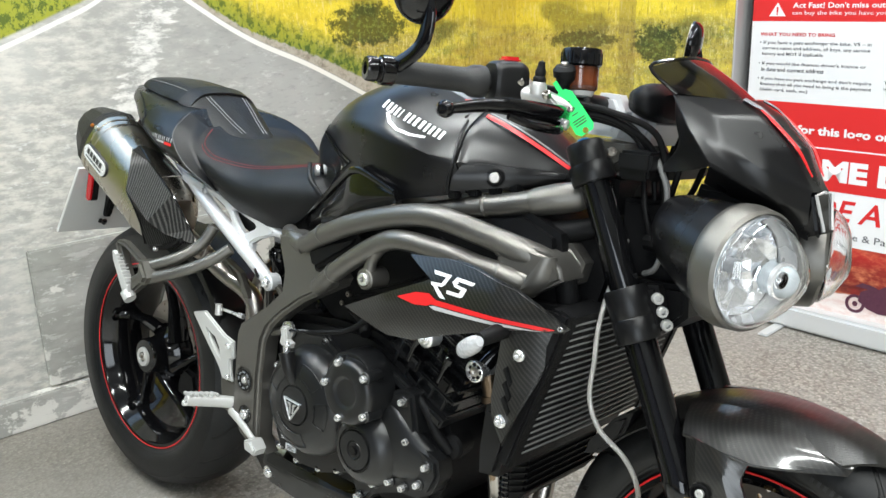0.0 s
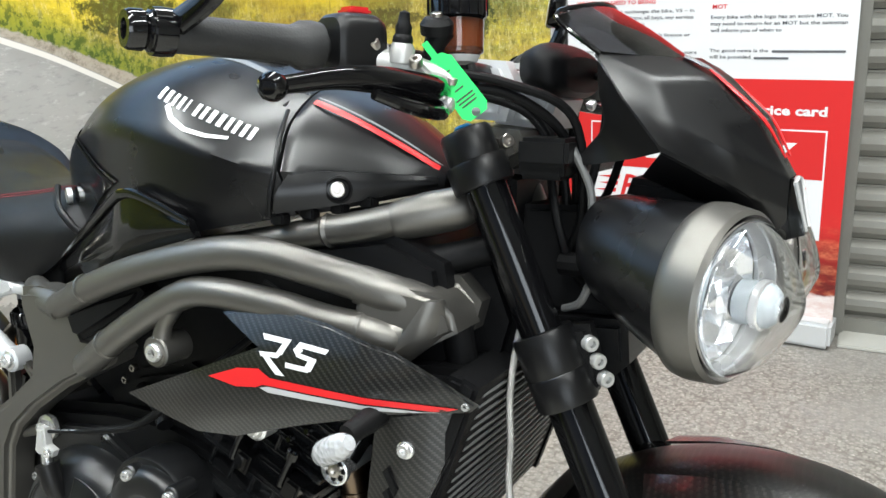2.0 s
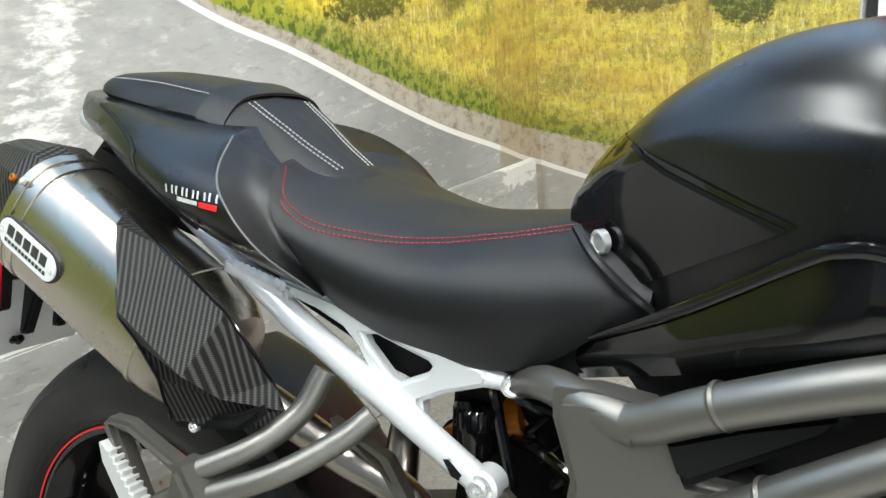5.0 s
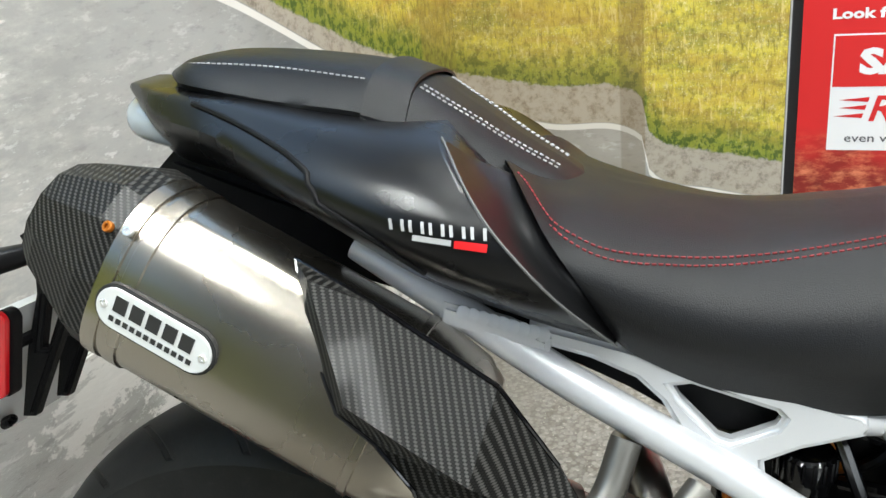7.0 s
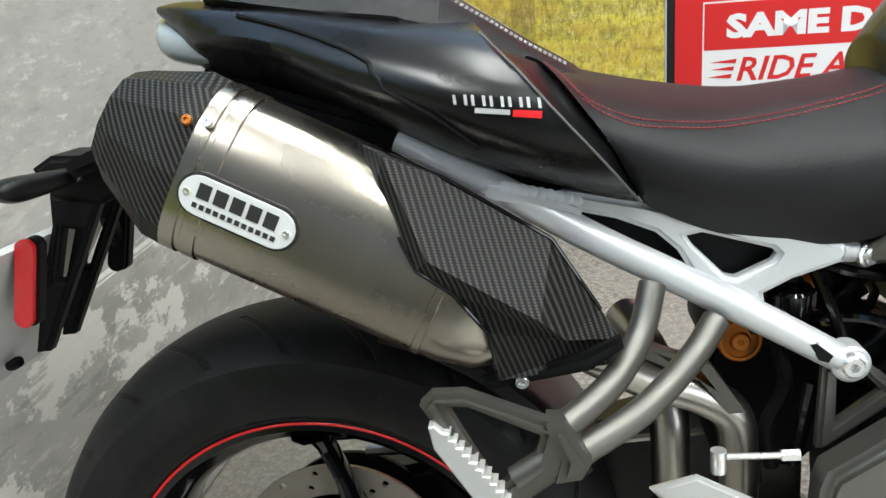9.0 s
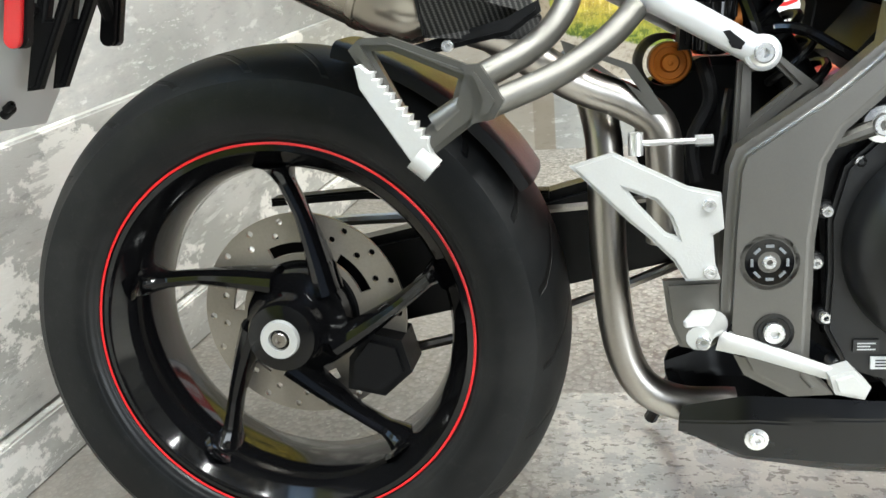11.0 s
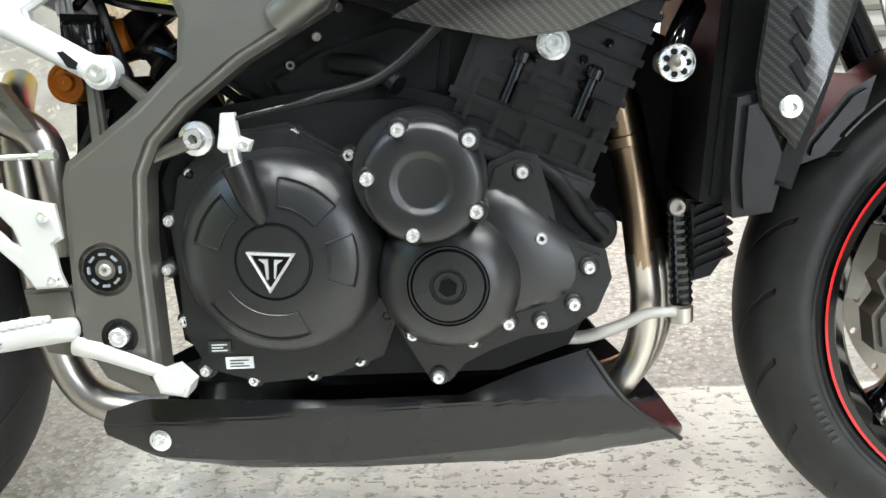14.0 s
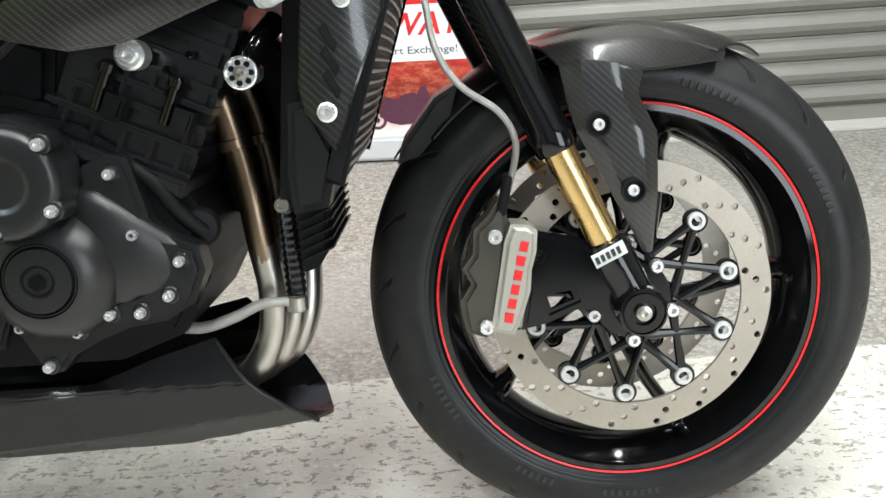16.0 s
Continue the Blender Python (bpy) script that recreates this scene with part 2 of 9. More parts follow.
def frame_of(axis):
    z = Vector(axis).normalized()
    x = (Vector((0, 0, 1)) if abs(z.z) < 0.9 else Vector((1, 0, 0))).cross(z).normalized()
    return Matrix((x, z.cross(x), z)).transposed()


def lathe(profile, centre, axis, seg=48, bm=None, closed=False):
    """Turns (radius, height) pairs about an axis through centre; closed: the profile is a loop."""
    bm = bm or bmesh.new()
    F, c = frame_of(axis), Vector(centre)
    rings = []
    for r, h in profile:
        rings.append([c + F @ Vector((max(r, 1e-5) * math.cos(2 * math.pi * j / seg), max(r, 1e-5) * math.sin(2 * math.pi * j / seg), h)) for j in range(seg)])
    ringed(bm, rings, caps=False, around=closed)
    bmesh.ops.remove_doubles(bm, verts=bm.verts, dist=2e-5)
    return bm


def prism(outline, y0, y1, bevel=0.0, holes=(), bm=None, seg=2):
    """A plate in the side plane: (x, z) outline, with holes, from y0 to y1."""
    own = bmesh.new()
    edges = []
    for loop in (outline, *holes):
        vs = [own.verts.new((x, y0, z)) for x, z in loop]
        edges += [own.edges.new((vs[i], vs[(i + 1) % len(vs)])) for i in range(len(vs))]
    bmesh.ops.triangle_fill(own, edges=edges, use_beauty=True, use_dissolve=False)
    ext = bmesh.ops.extrude_face_region(own, geom=own.faces[:])
    bmesh.ops.translate(own, verts=[v for v in ext["geom"] if isinstance(v, bmesh.types.BMVert)], vec=(0, y1 - y0, 0))
    bmesh.ops.recalc_face_normals(own, faces=own.faces)
    if bevel:
        rim = [e for e in own.edges if e.calc_face_angle(0) > 0.9 and abs(e.verts[0].co.y - e.verts[1].co.y) < 1e-6]
        bmesh.ops.bevel(own, geom=rim, offset=bevel, segments=seg, affect="EDGES", clamp_overlap=True)
    if bm is None:
        return own
    join(bm, own)
    return bm


def join(bm, other):
    me = bpy.data.meshes.new("tmp")
    other.to_mesh(me)
    other.free()
    bm.from_mesh(me)
    bpy.data.meshes.remove(me)
    return bm


def box(bm, x0, x1, y0, y1, z0, z1, bevel=0.0):
    own = bmesh.new()
    bmesh.ops.create_cube(own, size=1.0)
    for v in own.verts:
        v.co = Vector(((x0 + x1) / 2 + v.co.x * (x1 - x0), (y0 + y1) / 2 + v.co.y * (y1 - y0), (z0 + z1) / 2 + v.co.z * (z1 - z0)))
    if bevel:
        bmesh.ops.bevel(own, geom=own.edges[:], offset=bevel, segments=2, affect="EDGES", clamp_overlap=True)
    return join(bm, own)


def resample(points, n, smooth=True):
    """n points at even steps along a line through the points."""
    P = [Vector(p) for p in points]
    if smooth and len(P) > 2:
        P = spline(P, 8)
    acc = [0.0]
    for a, b in zip(P, P[1:]):
        acc.append(acc[-1] + (b - a).length)
    out, k = [], 0
    for i in range(n):
        s = acc[-1] * i / (n - 1)
        while k < len(P) - 2 and acc[k + 1] < s:
            k += 1
        t = (s - acc[k]) / max(acc[k + 1] - acc[k], 1e-9)
        out.append(P[k].lerp(P[k + 1], min(max(t, 0), 1)))
    return out


def sheet(rows, thick, nu=28, nv=8, smooth=True, vsmooth=True, inward=(0, 1, 0)):
    """A curved panel of some thickness through rows of 3D points: each row runs along, the rows follow across."""
    lines = [resample(r, nu, smooth) for r in rows]
    grid = []
    for i in range(nu):
        grid.append(resample([l[i] for l in lines], nv, vsmooth and len(lines) > 2))
    bm = bmesh.new()
    A = [[bm.verts.new(p) for p in col] for col in grid]
    off = Vector(inward) * thick
    Bk = [[bm.verts.new(p + off) for p in col] for col in grid]
    for i in range(nu - 1):
        for j in range(nv - 1):
            bm.faces.new((A[i][j], A[i + 1][j], A[i + 1][j + 1], A[i][j + 1]))
            bm.faces.new((Bk[i][j], Bk[i][j + 1], Bk[i + 1][j + 1], Bk[i + 1][j]))
    for i in range(nu - 1):
        bm.faces.new((A[i][0], Bk[i][0], Bk[i + 1][0], A[i + 1][0]))
        bm.faces.new((A[i][-1], A[i + 1][-1], Bk[i + 1][-1], Bk[i][-1]))
    for j in range(nv - 1):
        bm.faces.new((A[0][j], A[0][j + 1], Bk[0][j + 1], Bk[0][j]))
        bm.faces.new((A[-1][j], Bk[-1][j], Bk[-1][j + 1], A[-1][j + 1]))
    bmesh.ops.remove_doubles(bm, verts=bm.verts, dist=1e-5)
    return bm


def body(sections, nu=None, seg=40, power=2.5, n=5, caps=True):
    """A closed shell along x from sections (x, y_near, y_far, z_low, z_high, power): superellipse rings, splined."""
    keys = spline([s[:3] for s in sections], n), spline([(s[3], s[4], s[5] if len(s) > 5 else power) for s in sections], n)
    rings = []
    for a, b in zip(*keys):
        x, yn, yf = a
        zl, zh, pw = b
        cy, cz, ry, rz = (yn + yf) / 2, (zl + zh) / 2, abs(yf - yn) / 2, (zh - zl) / 2
        ring = []
        for j in range(seg):
            t = 2 * math.pi * j / seg
            c, s = math.cos(t), math.sin(t)
            ring.append((x, cy + ry * math.copysign(abs(c) ** (2 / pw), c), cz + rz * math.copysign(abs(s) ** (2 / pw), s)))
        rings.append(ring)
    bm = bmesh.new()
    ringed(bm, rings, caps=caps)
    return bm


BOLTS = {}


def bolt(parent, at, axis=(0, -1, 0), r=0.006, h=0.006, mat="chrome", name="bolt", socket=True, flange=0.0):
    """A cap screw with a hexagon socket and, if asked, a flange under its head."""
    key = (r, h, mat, socket, flange)
    if key not in BOLTS:
        prof = [(0, -h * 0.5)]
        if flange:
            prof += [(flange, -h * 0.5), (flange, h * 0.15), (r * 1.02, h * 0.3)]
        prof += [(r, -h * 0.5) if not flange else (r, h * 0.35), (r, h * 0.75), (r * 0.86, h)]
        if socket:
            prof += [(r * 0.46, h), (r * 0.44, h * 0.2), (0, h * 0.15)]
        else:
            prof += [(r * 0.5, h * 1.08), (0, h * 1.1)]
        BOLTS[key] = mesh_of(name, lathe(prof, (0, 0, 0), (0, 0, 1), 16), mat)
    ob = new(name, BOLTS[key])
    hang(ob, parent, Matrix.Translation(at) @ frame_of(axis).to_4x4())
    return ob

material("fin_grey", (0.30, 0.30, 0.30), 0.38, metal=0.5, grain=0.4, grain_scale=200, second=(0.17, 0.17, 0.17), stain=0.3, stain_scale=9)
material("cable_grey", (0.10, 0.10, 0.10), 0.45, grain=0.2)
material("label_white", (0.62, 0.63, 0.63), 0.4, grain=0.2)


# ---------------------------------------------------------------- the place: a shop corner
# the back wall stands at y = 1.82; the side wall leaves its corner at x = -0.27 and runs towards the camera
BACK, CORNER, SLANT = 1.82, -0.27, 0.15


def shader(name):
    m = bpy.data.materials.new(name)
    m.use_nodes = True
    MATS[name] = m
    return m, m.node_tree.nodes, m.node_tree.links, m.node_tree.nodes["Principled BSDF"]


class Net:
    """Shortcuts for node arithmetic."""

    def __init__(self, N, L):
        self.N, self.L = N, L

    def put(self, sock, v):
        if isinstance(v, (int, float)):
            sock.default_value = v
        elif isinstance(v, tuple):
            sock.default_value = (*v, 1) if len(v) == 3 and len(sock.default_value) == 4 else v
        else:
            self.L.new(v, sock)

    def op(self, kind, a, b=0.0, c=None):
        n = self.N.new("ShaderNodeMath")
        n.operation = kind
        self.put(n.inputs[0], a)
        self.put(n.inputs[1], b)
        if c is not None:
            self.put(n.inputs[2], c)
        return n.outputs[0]

    def noise(self, vec, scale, detail=4.0, rough=0.55):
        n = self.N.new("ShaderNodeTexNoise")
        n.inputs["Scale"].default_value, n.inputs["Detail"].default_value, n.inputs["Roughness"].default_value = scale, detail, rough
        self.L.new(vec, n.inputs["Vector"])
        return n.outputs["Fac"]

    def mapping(self, vec, scale):
        n = self.N.new("ShaderNodeMapping")
        n.inputs["Scale"].default_value = scale
        self.L.new(vec, n.inputs["Vector"])
        return n.outputs[0]

    def mix(self, a, b, fac):
        n = self.N.new("ShaderNodeMix")
        n.data_type = "RGBA"
        self.put(n.inputs["Factor"], fac)
        self.put(n.inputs["A"], a)
        self.put(n.inputs["B"], b)
        return n.outputs["Result"]

    def step(self, x, lo, hi):
        n = self.N.new("ShaderNodeMapRange")
        n.interpolation_type = "SMOOTHSTEP"
        self.put(n.inputs["Value"], x)
        n.inputs["From Min"].default_value, n.inputs["From Max"].default_value = lo, hi
        return n.outputs[0]

    def curve(self, x, pts):
        """A smooth function through (x, y) pairs, both between -2.5 and 2.5."""
        n = self.N.new("ShaderNodeFloatCurve")
        c = n.mapping.curves[0]
        for i, (px, py) in enumerate(pts):
            q = ((px + 2.5) / 5, (py + 2.5) / 5)
            if i < 2:
                c.points[i].location = q
            else:
                c.points.new(*q)
        n.mapping.update()
        t = self.op("DIVIDE", self.op("ADD", x, 2.5), 5.0)
        self.L.new(t, n.inputs["Value"])
        return self.op("SUBTRACT", self.op("MULTIPLY", n.outputs[0], 5.0), 2.5)


def mural_material():
    """A printed landscape: a grey road that runs away between fields of dry grass."""
    m, N, L, p = shader("mural_print")
    k = Net(N, L)
    uv = N.new("ShaderNodeUVMap").outputs[0]
    sep = N.new("ShaderNodeSeparateXYZ")
    L.new(uv, sep.inputs[0])
    s, z = sep.outputs[0], sep.outputs[1]
    # tarmac: fine grain, drawn out along the road, with paler worn patches
    fine = k.noise(k.mapping(uv, (1.0, 2.6, 1.0)), 26, 6, 0.65)
    streak = k.noise(k.mapping(uv, (4.0, 9.0, 1.0)), 4, 5, 0.7)
    broad = k.noise(uv, 2.2, 3)
    road = k.mix((0.24, 0.243, 0.232), (0.39, 0.39, 0.375), k.step(broad, 0.35, 0.7))
    road = k.mix(road, (0.16, 0.165, 0.17), k.op("MULTIPLY", k.step(fine, 0.5, 0.75), 0.45))
    road = k.mix(road, (0.62, 0.62, 0.61), k.op("MULTIPLY", k.step(streak, 0.56, 0.66), 0.4))
    # towards the viewer's side, glare on the print is painted in as pale plaster tones
    pale = k.op("MULTIPLY", k.step(s, -1.0, -1.9), k.op("ADD", 0.25, k.op("MULTIPLY", k.step(streak, 0.4, 0.62), 0.6)))
    road = k.mix(road, (0.55, 0.53, 0.48), pale)
    # low on the wall the road is worn in pale brush strokes
    brush = k.noise(k.mapping(uv, (3.0, 8.0, 1.0)), 6, 7, 0.75)
    worn = k.op("MULTIPLY", k.step(s, -0.6, -1.3), k.op("SUBTRACT", 1.0, k.step(z, 0.75, 1.0)))
    road = k.mix(road, (0.66, 0.66, 0.64), k.op("MULTIPLY", k.op("MULTIPLY", worn, k.step(brush, 0.58, 0.62)), 0.55))
    # grass field: blades, seed heads, drifts of yellow, shade between the tufts
    blades = k.noise(k.mapping(uv, (1.0, 0.28, 1.0)), 130, 3, 0.75)
    tufts = k.noise(uv, 30, 7, 0.78)
    seeds = k.noise(uv, 170, 2, 0.6)
    drift = k.noise(k.mapping(uv, (0.6, 2.4, 1.0)), 3.2, 5, 0.65)
    field = k.mix((0.40, 0.32, 0.065), (0.62, 0.52, 0.075), k.step(drift, 0.40, 0.6))
    field = k.mix(field, (0.20, 0.22, 0.045), k.op("MULTIPLY", k.step(k.noise(k.mapping(uv, (0.8, 2.0, 1.0)), 5.5, 6, 0.72), 0.50, 0.64), 0.7))
    field = k.mix(field, (0.74, 0.66, 0.36), k.op("MULTIPLY", k.step(tufts, 0.53, 0.68), 0.55))
    field = k.mix(field, (0.11, 0.10, 0.025), k.op("MULTIPLY", k.step(blades, 0.50, 0.66), 0.55))
    field = k.mix(field, (0.80, 0.76, 0.52), k.op("MULTIPLY", k.step(seeds, 0.60, 0.70), 0.6))
    clumps = k.noise(k.mapping(uv, (1.0, 0.7, 1.0)), 46, 4, 0.72)
    field = k.mix(field, (0.15, 0.13, 0.018), k.op("MULTIPLY", k.step(clumps, 0.53, 0.63), 0.55))
    field = k.mix(field, (0.80, 0.64, 0.05), k.op("MULTIPLY", k.step(clumps, 0.46, 0.36), 0.45))
    # russet drifts lower down, clear yellow along the top, and tall pale stems
    russet = k.op("MULTIPLY", k.step(k.noise(k.mapping(uv, (0.5, 1.8, 1.0)), 4.4, 5, 0.7), 0.46, 0.60), k.op("SUBTRACT", 1.0, k.step(z, 0.90, 1.02)))
    field = k.mix(field, (0.40, 0.22, 0.045), k.op("MULTIPLY", russet, 0.42))
    field = k.mix(field, (0.80, 0.60, 0.02), k.op("MULTIPLY", k.step(k.op("ADD", z, k.op("MULTIPLY", drift, 0.2)), 1.06, 1.14), 0.55))
    stems = k.noise(k.mapping(uv, (1.0, 0.16, 1.0)), 75, 4, 0.7)
    field = k.mix(field, (0.76, 0.62, 0.26), k.op("MULTIPLY", k.step(stems, 0.57, 0.64), 0.55))
    field = k.mix(field, (0.14, 0.10, 0.02), k.op("MULTIPLY", k.step(stems, 0.42, 0.36), 0.5))
    right = k.curve(s, [(-2.5, 2.0), (-1.34, 1.131), (-1.152, 1.009), (-0.949, 0.915), (-0.854, 0.865), (-0.676, 0.767), (-0.466, 0.662), (-0.214, 0.557), (-0.048, 0.485), (0.142, 0.431), (0.247, 0.406), (0.50, 0.372), (0.515, 0.345), (0.53, 0.262), (0.706, 0.205), (1.2, 0.14), (2.5, 0.0)])
    above = k.op("SUBTRACT", z, right)
    # green strip by the verge
    spread = k.op("MULTIPLY", k.op("MAXIMUM", k.op("MINIMUM", s, 0.25), -1.15), 0.065)
    grown = k.op("SUBTRACT", above, spread)
    wob = k.op("MULTIPLY", k.op("SUBTRACT", tufts, 0.5), 0.10)
    near_verge = k.op("SUBTRACT", 1.0, k.step(k.op("ADD", grown, wob), 0.12, 0.22))
    field = k.mix(field, (0.13, 0.20, 0.025), k.op("MULTIPLY", near_verge, 0.75))
    field = k.mix(field, (0.028, 0.065, 0.012), k.op("MULTIPLY", k.op("MULTIPLY", k.step(clumps, 0.48, 0.56), near_verge), 0.75))
    # bushes and the dark far hedge
    bush = k.op("MULTIPLY", k.step(k.noise(k.mapping(uv, (1.0, 1.8, 1.0)), 3.1, 2), 0.5, 0.6), k.step(k.op("ADD", above, wob), 0.2, 0.28))
    leaf = k.noise(uv, 60, 3, 0.8)
    leaves = k.mix((0.012, 0.026, 0.008), (0.13, 0.18, 0.045), k.step(leaf, 0.48, 0.66))
    top = k.step(k.op("ADD", z, k.op("MULTIPLY", wob, 1.5)), 0.86, 0.96)
    field = k.mix(field, leaves, k.op("MULTIPLY", bush, k.op("MULTIPLY", top, 0.6)))
    for bs, bz, rs, rz in ((-0.70, 1.03, 0.17, 0.075), (0.60, 0.93, 0.10, 0.07), (-1.05, 1.19, 0.12, 0.06), (0.30, 0.94, 0.16, 0.035)):
        ds, dz2 = k.op("DIVIDE", k.op("SUBTRACT", s, bs), rs), k.op("DIVIDE", k.op("SUBTRACT", z, bz), rz)
        d2 = k.op("ADD", k.op("MULTIPLY", ds, ds), k.op("MULTIPLY", dz2, dz2))
        clump = k.op("SUBTRACT", 1.0, k.step(k.op("ADD", d2, k.op("MULTIPLY", k.op("SUBTRACT", tufts, 0.5), 4.5)), 0.5, 1.1))
        field = k.mix(field, leaves, k.op("MULTIPLY", clump, 0.85))
    # stony verge and the white line
    verge = k.mix((0.40, 0.36, 0.30), (0.22, 0.19, 0.15), k.step(tufts, 0.45, 0.65))
    ground = k.mix(road, field, k.step(k.op("ADD", grown, k.op("MULTIPLY", wob, 0.4)), 0.098, 0.108))
    inv = k.op("MULTIPLY", k.step(above, 0.012, 0.016), k.op("SUBTRACT", 1.0, k.step(k.op("ADD", grown, k.op("MULTIPLY", wob, 0.4)), 0.098, 0.108)))
    ground = k.mix(ground, verge, inv)
    line = k.op("MULTIPLY", k.step(above, -0.006, -0.003), k.op("SUBTRACT", 1.0, k.step(above, 0.010, 0.013)))
    ground = k.mix(ground, (0.74, 0.72, 0.68), k.op("MULTIPLY", line, 0.95))
    # left edge of the road with its own line and field
    left = k.curve(s, [(-2.5, 0.80), (-1.859, 1.028), (-1.726, 1.079), (-1.583, 1.143), (-1.45, 1.25), (-1.36, 1.6), (-1.26, 2.4)])
    la = k.op("SUBTRACT", z, left)
    ground = k.mix(ground, field, k.step(la, 0.02, 0.03))
    lline = k.op("MULTIPLY", k.step(la, -0.005, 0.0), k.op("SUBTRACT", 1.0, k.step(la, 0.008, 0.012)))
    ground = k.mix(ground, (0.72, 0.72, 0.70), k.op("MULTIPLY", lline, 0.85))
    # broken centre markings, ragged where the print is coarse
    mid = k.op("ABSOLUTE", k.op("ADD", s, k.op("SUBTRACT", 1.93, k.op("MULTIPLY", z, 0.45))))
    rag = k.op("MULTIPLY", k.op("SUBTRACT", k.noise(k.mapping(uv, (2.0, 14.0, 1.0)), 5, 3), 0.5), 0.13)
    mark = k.op("SUBTRACT", 1.0, k.step(k.op("ADD", mid, rag), 0.045, 0.055))
    ground = k.mix(ground, (0.72, 0.71, 0.68), k.op("MULTIPLY", k.op("MULTIPLY", mark, k.step(z, 0.62, 0.75)), k.op("MULTIPLY", k.step(streak, 0.40, 0.60), 0.75)))
    # the printed sky over the far hedge
    hedge = k.op("MULTIPLY", k.step(k.op("ADD", z, wob), 1.30, 1.36), k.op("SUBTRACT", 1.0, k.step(k.op("ADD", z, wob), 1.44, 1.48)))
    sky = k.mix((0.30, 0.50, 0.80), (0.74, 0.80, 0.86), k.step(k.noise(k.mapping(uv, (0.5, 1.6, 1.0)), 2.0, 6), 0.48, 0.68))
    ground = k.mix(ground, sky, k.step(z, 1.42, 1.44))
    ground = k.mix(ground, leaves, hedge)
    # panels of print that differ a little in tone, as pasted, with a browned seam
    seam = k.op("MULTIPLY", k.step(s, -0.215, -0.205), k.op("SUBTRACT", 1.0, k.step(s, -0.003, 0.003)))
    ground = k.mix(ground, (0.30, 0.19, 0.05), k.op("MULTIPLY", seam, 0.34))
    past = k.op("MULTIPLY", k.step(s, -0.003, 0.003), k.op("SUBTRACT", 1.0, k.step(s, 0.515, 0.519)))
    ground = k.mix(ground, (0.34, 0.20, 0.05), k.op("MULTIPLY", past, 0.18))
    edge = k.op("MULTIPLY", k.step(s, 0.448, 0.454), k.op("SUBTRACT", 1.0, k.step(s, 0.515, 0.519)))
    ground = k.mix(ground, (0.10, 0.07, 0.03), k.op("MULTIPLY", edge, 0.34))
    L.new(ground, p.inputs["Base Color"])
    p.inputs["Roughness"].default_value = 0.55
    p.inputs["Specular IOR Level"].default_value = 0.3
    bp = N.new("ShaderNodeBump")
    bp.inputs["Strength"].default_value, bp.inputs["Distance"].default_value = 0.25, 0.004
    L.new(k.noise(uv, 9, 5, 0.6), bp.inputs["Height"])
    L.new(bp.outputs[0], p.inputs["Normal"])
    return m


